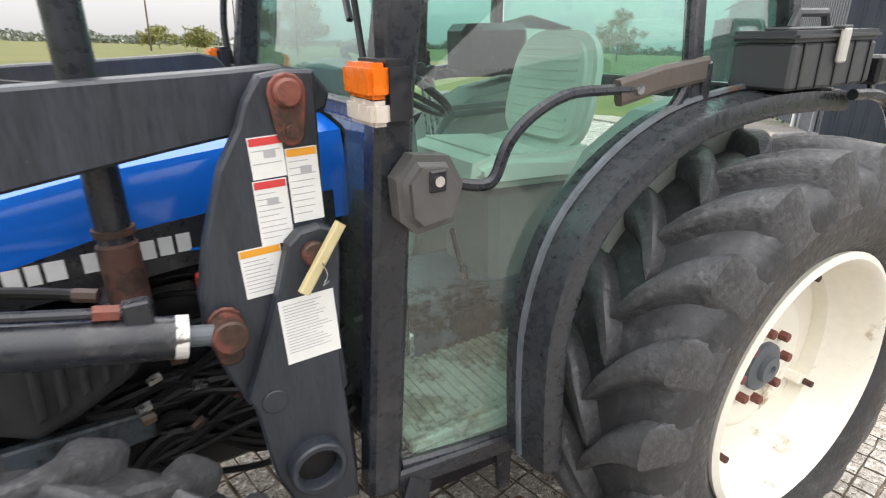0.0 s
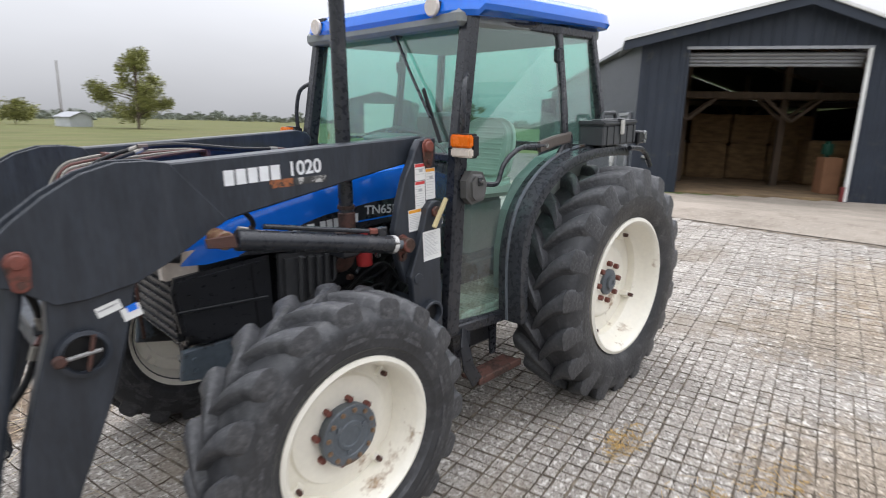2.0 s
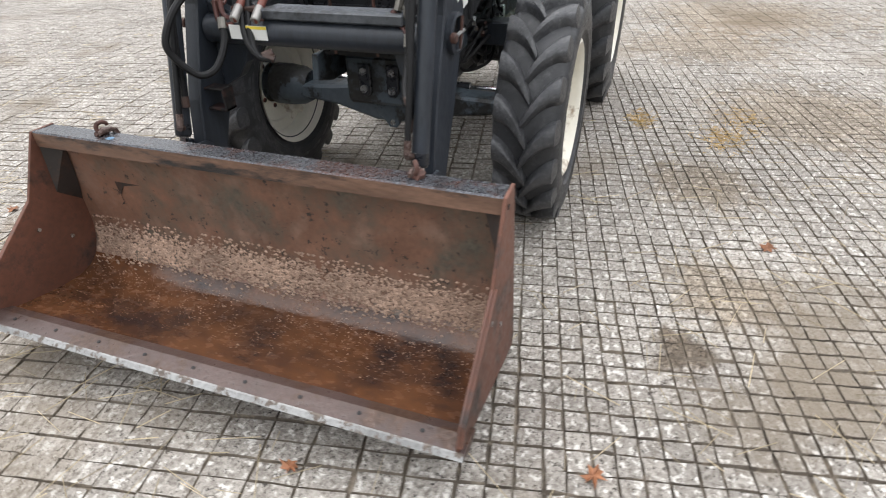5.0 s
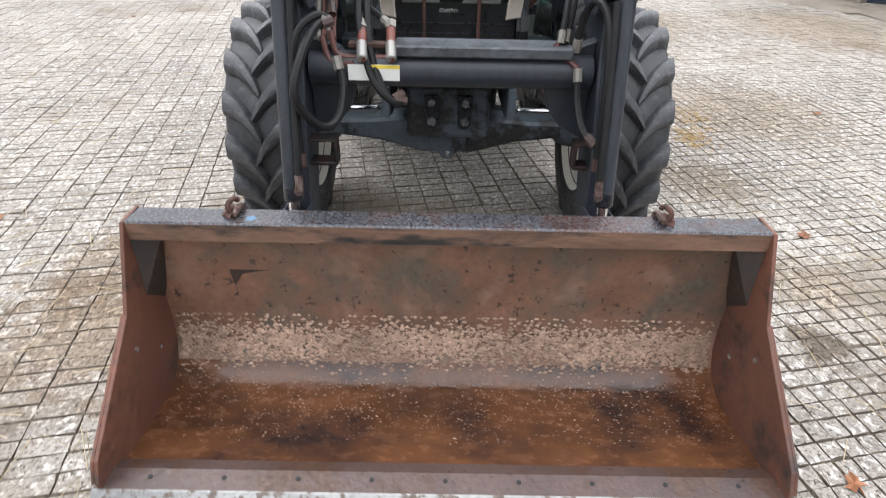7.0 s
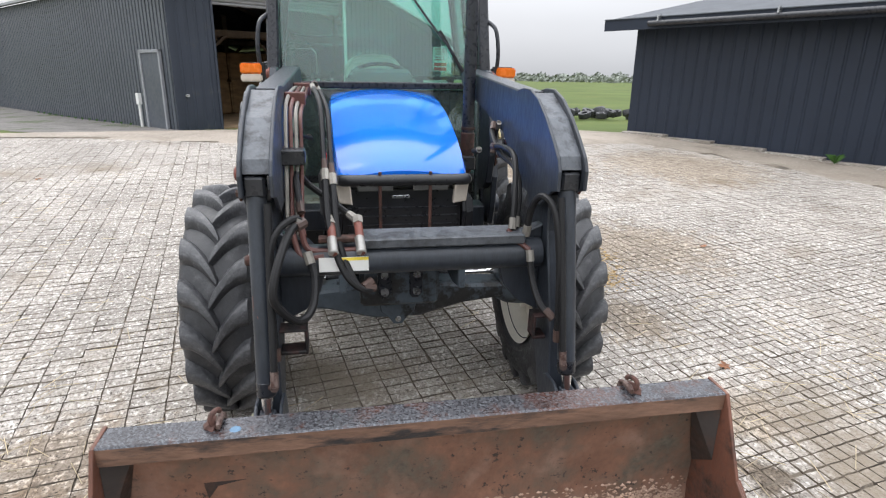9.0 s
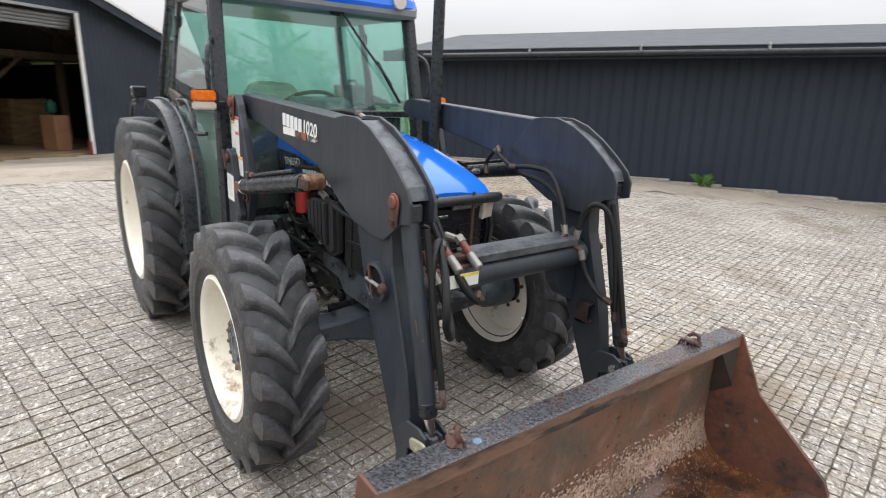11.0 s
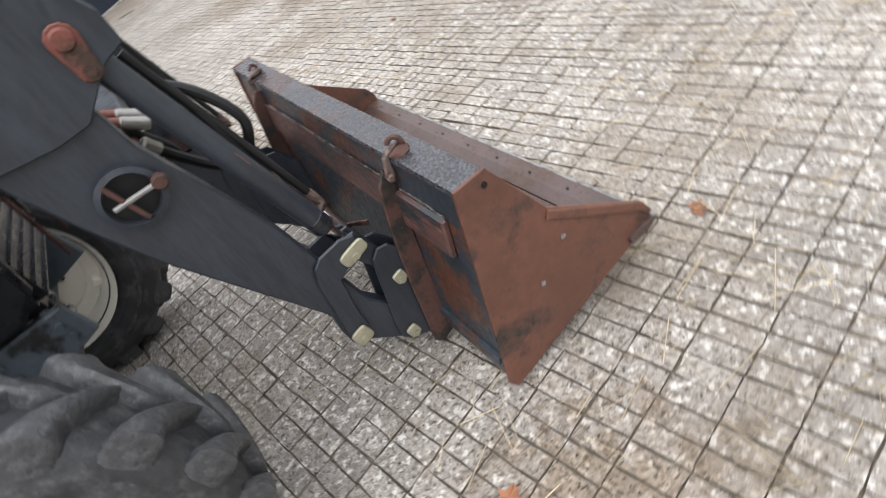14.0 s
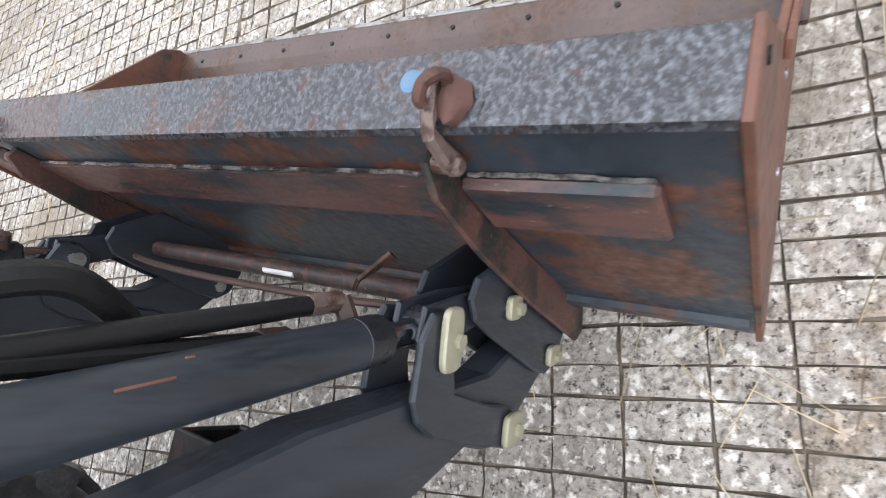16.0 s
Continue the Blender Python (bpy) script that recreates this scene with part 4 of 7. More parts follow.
dash = part("dashboard", plate([(0.92, 1.10), (1.10, 1.10), (1.12, 1.58), (1.02, 1.62), (0.90, 1.52), (0.88, 1.30)], -0.26, 0.26, 0.03, seg=2), CAB_GREY, tractor, "dark dashboard", smooth=True)
part("dash_hood", plate([(0.90, 1.53), (1.10, 1.60), (1.11, 1.66), (1.0, 1.68), (0.90, 1.60)], -0.20, 0.20, 0.02, seg=2), CAB_GREY, dash, smooth=True)
bm = bmesh.new()
sw = [Vector((0.84 + 0.20 * math.cos(a) * 0.78, 0.20 * math.sin(a), 1.60 - 0.20 * math.cos(a) * -0.55)) for a in (2 * math.pi * k / 28 for k in range(29))]
wheel = part("steering_wheel", sweep(bm, sw, 0.013, 8, False), BLACK_PLASTIC, tractor, "black steering wheel", smooth=True)
for a in (0.6, 2.7, 4.7):
    part("spoke", rod((0.84, 0, 1.59), tuple(Vector((0.84 + 0.195 * math.cos(a) * 0.78, 0.195 * math.sin(a), 1.60 + 0.195 * math.cos(a) * 0.55))), 0.009, 6), BLACK_PLASTIC, wheel)
part("column", rod((0.84, 0, 1.60), (0.97, 0, 1.35), 0.035, 12), BLACK_PLASTIC, wheel, smooth=True)
# grey moulded lever housing beside the dashboard
bm = bmesh.new()
prism(bm, [(1.075, 1.378), (1.165, 1.365), (1.200, 1.40), (1.205, 1.485), (1.165, 1.530), (1.085, 1.520), (1.052, 1.46)], 0.68, 0.765, 0.022, seg=3)
dm = part("door_lock_housing", bm, surf("grey_plastic_lock", (0.085, 0.083, 0.08), 0.55, var=0.15, bump=0.1), tractor, "grey plastic door lock housing with a key barrel", smooth=True)
part("key_plate", boxed((1.105, 0.762, 1.455), (1.145, 0.770, 1.500), 0.004), BLACK_PLASTIC, dm)
part("key_barrel", rod((1.125, 0.768, 1.478), (1.125, 0.776, 1.478), 0.011, 12), CHROME, dm)
for k, (y, h, m) in enumerate(((-0.32, 0.30, BLACK_PLASTIC), (-0.38, 0.24, REDPIN), (-0.45, 0.28, BLACK_PLASTIC))):
    lv = part("lever", rod((0.55 - 0.06 * k, y, 1.30), (0.58 - 0.06 * k, y, 1.30 + h), 0.008, 8), STEEL, tractor)
    part("knob", rod((0.58 - 0.06 * k, y, 1.29 + h), (0.585 - 0.06 * k, y, 1.34 + h), 0.02, 10, bevel=0.006), m, lv, smooth=True)
part("radio_shelf", boxed((-0.05, -0.62, 1.56), (0.30, -0.44, 1.78), 0.03), BLACK_PLASTIC, tractor)
part("gear_lever", rod((0.62, 0.12, 0.75), (0.70, 0.10, 1.10), 0.010, 8), BLACK_PLASTIC, tractor)
part("pedal", boxed((0.98, 0.24, 0.80), (1.02, 0.34, 0.88), 0.008), STEEL, tractor)
part("pedal", boxed((0.98, -0.34, 0.80), (1.02, -0.24, 0.88), 0.008), STEEL, tractor)

# ---- mudguards ----
for s in (1, -1):
    arc = [(0.885, 0.68), (0.895, 0.90), (0.885, 1.10), (0.815, 1.30), (0.665, 1.45), (0.46, 1.548), (0.22, 1.585), (0.0, 1.588), (-0.2, 1.575)]
    arc = [(p.x, p.z) for p in smooth_path([(x, 0, z) for x, z in arc], 4)]
    bm = bmesh.new()
    sec = ((0.70, 0.0), (0.80, 0.0), (0.845, -0.008), (0.855, -0.05))
    rows = []
    for i, (x, z) in enumerate(arc):
        a, b = arc[max(i - 1, 0)], arc[min(i + 1, len(arc) - 1)]
        d = Vector((b[0] - a[0], b[1] - a[1])).normalized()
        nrm = Vector((d.y, -d.x))
        rows.append([bm.verts.new((x + nrm.x * h, s * y, z + nrm.y * h)) for y, h in sec] + [bm.verts.new((x + nrm.x * (h - 0.012), s * (y - 0.004), z + nrm.y * (h - 0.012))) for y, h in sec[::-1]])
    for a, b in zip(rows, rows[1:]):
        for k in range(8):
            bm.faces.new((a[k], a[(k + 1) % 8], b[(k + 1) % 8], b[k]))
    bm.faces.new(rows[0])
    bm.faces.new(rows[-1][::-1])
    fender = part("mudguard", bm, MUDGUARD, tractor, "black steel mudguard over the rear tyre", smooth=True)
    part("mudguard_trim", tube([(x, s * 0.755, z + 0.008) for x, z in arc], 0.010, 6, False), HUB, fender, "worn grey rubber trim", smooth=True)
    part("mudguard_hoop", tube([(-0.14, s * 0.885, 1.565), (-0.27, s * 0.89, 1.555), (-0.36, s * 0.89, 1.51), (-0.43, s * 0.89, 1.43)], 0.016, 8), BLACK, fender, smooth=True)
    lamp = part("tail_lamp", boxed((-0.325, min(s * 0.80, s * 0.89), 1.585), (-0.245, max(s * 0.80, s * 0.89), 1.665), 0.008), BLACK_PLASTIC, fender)
    part("lamp_side", boxed((-0.345, min(s * 0.82, s * 0.893), 1.587), (-0.326, max(s * 0.82, s * 0.893), 1.663), 0.004), STEEL, lamp, "bright lamp edge")
    for bz in (1.605, 1.645):
        part("lamp_bolt", rod((-0.31, s * 0.889, bz), (-0.31, s * 0.896, bz), 0.008, 8), STEEL, lamp)
    part("mudguard_stay", bar([(-0.28, s * 0.87, 1.55), (-0.28, s * 0.86, 1.60)], 0.03, 0.012), BLACK, fender)

# steps below the doors
for s in (1, -1):
    y0, y1 = sorted((s * 0.66, s * 0.80))
    st = part("step", boxed((0.80, y0, 0.405), (1.16, y1, 0.425), 0.008), RUST, tractor, "rusty steel step")
    part("step_lip", boxed((0.80, sorted((s * 0.78, s * 0.80))[0], 0.400), (1.16, sorted((s * 0.78, s * 0.80))[1], 0.440), 0.004), RUST, st)
    part("step_hanger", plate([(0.81, 0.42), (0.85, 0.42), (0.87, 0.70), (0.80, 0.70)], s * 0.60, s * 0.615), BLACK, st)
    part("step_hanger", plate([(1.11, 0.42), (1.15, 0.42), (1.18, 0.70), (1.11, 0.70)], s * 0.60, s * 0.615), BLACK, st)
    part("strap", bar([(1.16, s * 0.70, 0.69), (1.21, s * 0.74, 0.62), (1.215, s * 0.77, 0.52), (1.17, s * 0.79, 0.43)], 0.075, 0.012), BLACK_PLASTIC, st)
    part("underbody_box", boxed((0.82, min(s * 0.34, s * 0.60), 0.50), (1.16, max(s * 0.34, s * 0.60), 0.69), 0.02), BLACK_PLASTIC, tractor)

# ---- toolbox on the mudguard ----
tb = thing("toolbox", "grey plastic toolbox with a cream latch on the mudguard", "toolbox", SQUAT @ Matrix.Translation((-0.03, 0.79, 1.592)))
GREYBOX = surf("toolbox_plastic", (0.055, 0.058, 0.062), 0.5, var=0.15, bump=0.1)
part("box_body", boxed((-0.20, -0.085, 0.0), (0.20, 0.085, 0.115), 0.008), GREYBOX, tb)
part("lid", boxed((-0.208, -0.092, 0.117), (0.208, 0.092, 0.145), 0.01, 2), GREYBOX, tb)
for k in range(5):
    part("rib", boxed((-0.165 + 0.08 * k, 0.084, 0.004), (-0.158 + 0.08 * k, 0.0885, 0.115)), BLACK_PLASTIC, tb)
part("lid_ridge", boxed((-0.15, -0.035, 0.143), (0.15, 0.035, 0.153), 0.004), GREYBOX, tb)
part("handle", tube([(-0.085, 0, 0.150), (-0.065, 0, 0.188), (0.065, 0, 0.188), (0.085, 0, 0.150)], 0.012, 8, False), GREYBOX, tb)
latch = part("latch", boxed((-0.020, 0.088, 0.062), (0.016, 0.103, 0.150), 0.005), surf("cream_latch", (0.50, 0.49, 0.45), 0.45, var=0.2, bump=0.1), tb, "worn cream latch")
part("latch_hook", boxed((-0.024, 0.070, 0.146), (0.020, 0.100, 0.156), 0.003), GREYBOX, latch)

DARK_NUT = surf("dark_brown_fitting", (0.06, 0.035, 0.028), 0.5, var=0.3, bump=0.2)
DULL_TIP = surf("dull_coupler_steel", (0.30, 0.29, 0.275), 0.42, metal=0.5, var=0.3, bump=0.15)
DULL = surf("dull_zinc", (0.24, 0.225, 0.20), 0.5, metal=0.4, var=0.35, bump=0.2)
RAIL_FACE = surf("scraped_rail_face", (0.15, 0.085, 0.058), 0.45, var=0.4, scale=4, fine=50, bump=0.4, stain=(0.022, 0.020, 0.021), amount=0.38, stain_scale=7, edge=0.12, stretch=(1, 0.5, 2))
CATCH = surf("dark_rusty_catch", (0.040, 0.020, 0.018), 0.6, var=0.4, bump=0.3, stain=(0.014, 0.012, 0.012), amount=0.4, stain_scale=14)
CHIPPED = surf("chipped_dark_bar", (0.045, 0.030, 0.028), 0.5, var=0.45, bump=0.5, fine=60, stain=(0.15, 0.070, 0.055), amount=0.30, stain_scale=30, edge=0.08, speck=(0.24, 0.22, 0.21), speck_at=0.66, speck_scale=70)
BACK_RIB = surf("rust_and_black_rib", (0.105, 0.050, 0.042), 0.42, var=0.45, bump=0.4, fine=60, stain=(0.030, 0.040, 0.047), amount=0.34, stain_scale=7, edge=0.12, stretch=(1, 0.5, 1), speck=(0.20, 0.15, 0.145), speck_at=0.62, speck_scale=60)
EAR = surf("rusty_blackened_ear", (0.085, 0.040, 0.032), 0.55, var=0.45, bump=0.4, fine=60, stain=(0.026, 0.026, 0.022), amount=0.42, stain_scale=11, edge=0.12, speck=(0.16, 0.12, 0.11), speck_at=0.64, speck_scale=60)
WELD = surf("grey_weld", (0.18, 0.165, 0.155), 0.5, metal=0.3, var=0.5, fine=70, bump=0.6, stain=(0.03, 0.026, 0.025), amount=0.5, stain_scale=25, edge=0.1)
SHACKLE = surf("worn_link_iron", (0.16, 0.115, 0.10), 0.5, metal=0.2, var=0.4, fine=70, bump=0.4, stain=(0.07, 0.035, 0.027), amount=0.45, stain_scale=30, edge=0.1)
SCRATCH = surf("scraped_red_primer", (0.13, 0.058, 0.042), 0.6, var=0.35, bump=0.2)
KEEPERS = {3.162: (0.048, 0.025), 3.024: (0.032, 0.034), 3.236: (0.022, 0.024), 3.168: (0.022, 0.026)}  # half sizes of the keeper plates
GUIDE = [(3.193, 0.622), (3.20, 0.575), (3.185, 0.542), (3.117, 0.535), (3.085, 0.52), (3.066, 0.395), (3.064, 0.31), (3.045, 0.268), (3.005, 0.262), (2.985, 0.295), (2.997, 0.387), (3.018, 0.56), (3.04, 0.61), (3.07, 0.632), (3.15, 0.64)]

# ---- front loader ----
loader = thing("front_loader", "black front loader with curved booms and rusty pins", "loader", SQUAT)


def pin(parent, x, y, z, s, r=0.034, length=0.03, material=None):
    """A pivot pin head with its welded keeper strap and small bolt."""
    m = material or REDPIN
    p = part("pivot_pin", rod((x, y, z), (x, y + s * length * 0.7, z), r * 0.74, 18, bevel=0.005), m, parent, "rusty red pivot pin", smooth=True)
    k = [(x + r * (1.0 if q < 7 else 0.8) * math.cos(q * math.pi / 6), z + (r * math.sin(q * math.pi / 6) if q < 7 else -0.068 + r * 0.8 * math.sin(q * math.pi / 6))) for q in range(13) if q != 12]
    part("keeper", plate(k, y + s * 0.002, y + s * 0.011, 0.003), m, p)
    part("keeper_bolt", rod((x, y + s * 0.01, z - 0.068), (x, y + s * 0.022, z - 0.068), 0.013, 6), RUST, p)
    return p


def sheet(parent, x, z, w, h, s, y, head, rows, lean=0.0):
    """A paper label: white sheet, coloured heading bar and printed bars."""
    m = side_on(x, y, z, s, lean * s)
    base = part("label", boxed((-w / 2, -h / 2, 0), (w / 2, h / 2, 0.0012)), PAPER, parent, "white printed label")
    base.matrix_basis = m
    if head:
        part("heading_bar", boxed((-w / 2 + 0.002, h / 2 - 0.016, 0.0014), (w / 2 - 0.002, h / 2 - 0.002, 0.0020)), head, base)
    top = h / 2 - (0.024 if head else 0.010)
    rr = random.Random(int(x * 1000) + rows)
    for k in range(rows):
        zz = top - (h - 0.03) * k / rows
        ww = w * rr.uniform(0.55, 0.86)
        part("print_bar", boxed((-w * 0.44, zz - 0.0024, 0.0013), (-w * 0.44 + ww, zz - 0.0006, 0.0017)), INK, base)
    return base


for s in (1, -1):
    yo, yi = s * 0.590, s * 0.490
    lo, hi = sorted((yo, yi))
    boom = part("boom", plate([(1.27, 1.645), (1.30, 1.685), (1.36, 1.700), (1.46, 1.695), (2.55, 1.664), (2.36, 1.435), (2.28, 1.452), (1.58, 1.560), (1.32, 1.595), (1.28, 1.615)], lo, hi, 0.006), BOOM, loader, "black box-section boom")
    knee = [(2.50, 1.668), (2.57, 1.680), (2.66, 1.682), (2.76, 1.655), (2.86, 1.60), (2.95, 1.535), (3.02, 1.475), (3.045, 1.43), (3.045, 1.36), (2.99, 1.345), (2.965, 1.33), (2.88, 1.265), (2.80, 1.262), (2.65, 1.283), (2.54, 1.33), (2.44, 1.385), (2.32, 1.448)]
    for y in (yo, yi):
        t = s * 0.006
        part("knee_plate", plate(knee, y - t, y + t, 0.003), BOOM, boom, "curved knee plate with scratched black paint")
    part("knee_cap", plate([(2.50, 1.655), (2.66, 1.668), (2.84, 1.59), (2.99, 1.475), (3.01, 1.43), (2.90, 1.40), (2.6, 1.40), (2.40, 1.45)], min(s * 0.497, s * 0.583), max(s * 0.497, s * 0.583)), KNEE, boom, "lighter mottled grey top of the knee")
    leg = part("boom_leg", plate([(2.645, 1.285), (2.90, 1.31), (2.915, 1.17), (2.972, 1.00), (3.035, 0.80), (3.074, 0.60), (3.115, 0.38), (3.205, 0.235), (3.222, 0.18), (3.20, 0.130), (3.15, 0.122), (3.09, 0.18), (3.02, 0.255), (2.985, 0.30), (2.982, 0.345), (2.992, 0.42), (2.76, 0.92), (2.70, 1.095)], min(s * 0.512, s * 0.580), max(s * 0.512, s * 0.580), 0.006), BOOM, loader, "black tapered loader leg")
    # ring boss with a locking handle
    rg = part("ring_boss", lathe(bmesh.new(), [(0.078, 0.0), (0.078, 0.022), (0.064, 0.026), (0.060, 0.020), (0.060, 0.0)], 32), BOOM, leg, "round welded boss with a locking pin", smooth=True)
    rg.matrix_basis = Matrix.Translation((2.83, s * 0.580, 1.09)) @ flip(s)
    # black disc: the shade inside the boss is put into its colour
    part("boss_floor", rod((0, 0.001, 0), (0, 0.004, 0), 0.062, 24), HOSE, rg)
    part("lock_pin", rod((-0.045, 0.03, 0.005), (0.07, 0.03, 0.0), 0.0075, 10), surf("dull_pin_steel", (0.26, 0.255, 0.25), 0.5, metal=0.5, var=0.3, bump=0.2), rg)
    part("lock_head", rod((0.072, 0.018, 0.0), (0.072, 0.042, 0.0), 0.020, 12, bevel=0.005), RUST, rg)
    part("lock_bar", bar([(-0.03, 0.03, 0.06), (0.0, 0.03, -0.055)], 0.012, 0.01), RUST, rg)
    # tower bolted to the tractor
    y0, y1 = sorted((s * 0.612, s * 0.655))
    tower = part("tower", plate([(1.318, 1.692), (1.37, 1.695), (1.42, 1.688), (1.45, 1.645), (1.468, 1.60), (1.511, 1.529), (1.558, 1.396), (1.583, 1.289), (1.585, 1.206), (1.56, 1.12), (1.528, 1.03), (1.46, 0.98), (1.36, 0.95), (1.31, 1.0), (1.325, 1.40)], y0, y1, 0.006), BOOM, loader, "black loader tower plate")
    y0, y1 = sorted((s * 0.655, s * 0.694))
    mount = part("mount_plate", plate([(1.312, 1.37), (1.325, 1.395), (1.349, 1.405), (1.39, 1.400), (1.415, 1.378), (1.442, 1.291), (1.474, 1.203), (1.530, 1.065), (1.52, 1.03), (1.502, 0.86), (1.46, 0.74), (1.32, 0.71), (1.322, 0.80), (1.334, 1.10)], y0, y1, 0.005), BOOM, loader, "black mounting plate with papers")
    bs = part("tube_boss", lathe(bmesh.new(), [(0.064, -0.005), (0.064, 0.03), (0.060, 0.034), (0.050, 0.034), (0.047, 0.028), (0.047, -0.02)], 32), BOOM, mount, "open round tube end", smooth=True)
    bs.matrix_basis = Matrix.Translation((1.415, s * 0.694, 0.862)) @ flip(s)
    # the tube is not bored; a black disc paints the shade of its depth
    part("boss_floor", rod((1.415, s * 0.6945, 0.862), (1.415, s * 0.696, 0.862), 0.048, 24), HOSE, mount)
    part("plug", rod((1.482, s * 0.692, 1.048), (1.482, s * 0.699, 1.048), 0.027, 20, bevel=0.002), BOOM, mount)
    part("cross_brace", boxed((1.30, min(s * 0.28, s * 0.64), 0.72), (1.46, max(s * 0.28, s * 0.64), 0.86), 0.01), BOOM, loader)
    pin(tower, 1.376, s * 0.655, 1.656, s, 0.036, 0.035)
    pin(tower, 1.546, s * 0.655, 1.235, s, 0.034, 0.03)
    part("spring_pin", rod((1.368, s * 0.694, 1.355), (1.368, s * 0.712, 1.355), 0.026, 14, bevel=0.004), REDPIN, mount)
    stick = part("wooden_peg", bar([(1.405, s * 0.726, 1.288), (1.315, s * 0.716, 1.412)], 0.021, 0.016), surf("pale_wood", (0.52, 0.44, 0.24), 0.7, var=0.15, bump=0.2), mount, "pale wooden peg tied with wire") if s > 0 else part("clip", bar([(1.39, s * 0.715, 1.30), (1.36, s * 0.715, 1.40)], 0.02, 0.012), RUST, mount)
    if s > 0:
        part("wire", tube([(1.365, 0.734, 1.345), (1.357, 0.736, 1.32), (1.367, 0.736, 1.30), (1.355, 0.734, 1.305)], 0.0016, 5), STEEL, mount)
    ys = s * 0.6555
    sheet(tower, 1.424, 1.543, 0.063, 0.078, s, ys, WARN_RED, 2, 2)
    sheet(tower, 1.425, 1.437, 0.063, 0.128, s, ys, WARN_RED, 9, 1)
    sheet(tower, 1.359, 1.482, 0.061, 0.146, s, ys, WARN_ORANGE, 9, 1)
    sheet(tower, 1.460, 1.322, 0.080, 0.102, s, ys, WARN_ORANGE, 9, 2)
    sheet(mount, 1.391, 1.197, 0.113, 0.143, s, s * 0.6945, None, 17, 2)
    if s > 0:
        for gx, gz in ((1.42, 1.552), (1.425, 1.462), (1.355, 1.515)):
            part("pictogram", boxed((gx - 0.012, 0.6569, gz - 0.010), (gx + 0.010, 0.6574, gz + 0.004)), INK, tower)
    # lift cylinder
    a, b = Vector((1.546, s * 0.690, 1.225)), Vector((2.375, s * 0.655, 1.392))
    d = (b - a).normalized()
    lift = part("lift_cylinder", rod(a + d * 0.075, b - d * 0.05, 0.040, 24, bevel=0.004), BLACK, loader, "black hydraulic lift cylinder", smooth=True)
    part("cylinder_collar", rod(a + d * 0.072, a + d * 0.094, 0.0408, 24), surf("worn_white_collar", (0.62, 0.61, 0.59), 0.5, var=0.2, stain=(0.08, 0.07, 0.06), amount=0.3, stain_scale=25), lift, "worn pale end collar")
    part("piston_rod", rod(a, a + d * 0.08, 0.020, 16), HUB, lift)
    part("rod_eye", rod(a - Vector((0, s * 0.03, 0)), a + Vector((0, s * 0.025, 0)), 0.034, 18, bevel=0.004), REDPIN, lift)
    part("base_eye", rod(b - Vector((0, s * 0.06, 0)), b + Vector((0, s * 0.03, 0)), 0.034, 20, bevel=0.005), RUSTY_EYE, lift, "rusty base eye")
    part("eye_keeper", plate([(2.335, 1.360), (2.445, 1.378), (2.450, 1.412), (2.345, 1.410)], s * 0.684, s * 0.692, 0.003), RUST, lift)
    part("supply_pipe", rod(a + d * 0.14 + Vector((0, 0, 0.055)), b - d * 0.16 + Vector((0, 0, 0.055)), 0.010, 10), BLACK, lift)
    part("port_block", boxed(tuple(a + d * 0.14 + Vector((-0.02, -0.016, 0.028))), tuple(a + d * 0.14 + Vector((0.025, 0.016, 0.078))), 0.004), BLACK, lift)
    part("pipe_nut", rod(a + d * 0.17 + Vector((0, 0, 0.055)), a + d * 0.21 + Vector((0, 0, 0.055)), 0.015, 6), REDPIN, lift)
    pin(boom, 2.955, s * 0.596, 1.42, s, 0.033, 0.028)
    # tilt cylinder in front of the leg
    a, b = Vector((2.958, s * 0.55, 1.410)), Vector((3.170, s * 0.55, 0.578))
    d = (b - a).normalized()
    tilt = part("tilt_cylinder", rod(a + d * 0.03, a + d * 0.752, 0.0335, 28, bevel=0.004), BOOM, loader, "black hydraulic tilt cylinder", smooth=True)
    part("cylinder_head", rod(a + d * 0.70, a + d * 0.757, 0.0345, 28, bevel=0.006), BLACK, tilt, smooth=True)
    part("wiper_ring", rod(a + d * 0.756, a + d * 0.760, 0.029, 24), WELD, tilt, "scraped grey end ring")
    part("cylinder_base", boxed((2.935, min(s * 0.515, s * 0.585), 1.35), (3.01, max(s * 0.515, s * 0.585), 1.42), 0.008), BLACK, tilt)
    part("piston_rod", rod(a + d * 0.75, b, 0.020, 18), CHROME, tilt, "bright steel piston rod")
    part("rod_eye", rod(b - Vector((0, 0.036, 0)), b + Vector((0, 0.036, 0)), 0.034, 18, bevel=0.004), BLACK, tilt)
    part("cylinder_port", rod(a + d * 0.715 + Vector((0.02, -s * 0.018, 0)), a + d * 0.705 + Vector((0.056, -s * 0.034, 0.003)), 0.014, 10), DARK_NUT, tilt)
    part("cylinder_pipe", tube([a + d * 0.08 + Vector((0.045, -s * 0.04, 0)), a + d * 0.35 + Vector((0.050, -s * 0.036, 0)), a + d * 0.68 + Vector((0.052, -s * 0.034, 0))], 0.0125, 10), HOSE, tilt, smooth=True)
    part("pipe_nut", rod(a + d * 0.645 + Vector((0.052, -s * 0.034, 0)), a + d * 0.70 + Vector((0.052, -s * 0.034, 0)), 0.0145, 8), SHACKLE, tilt)
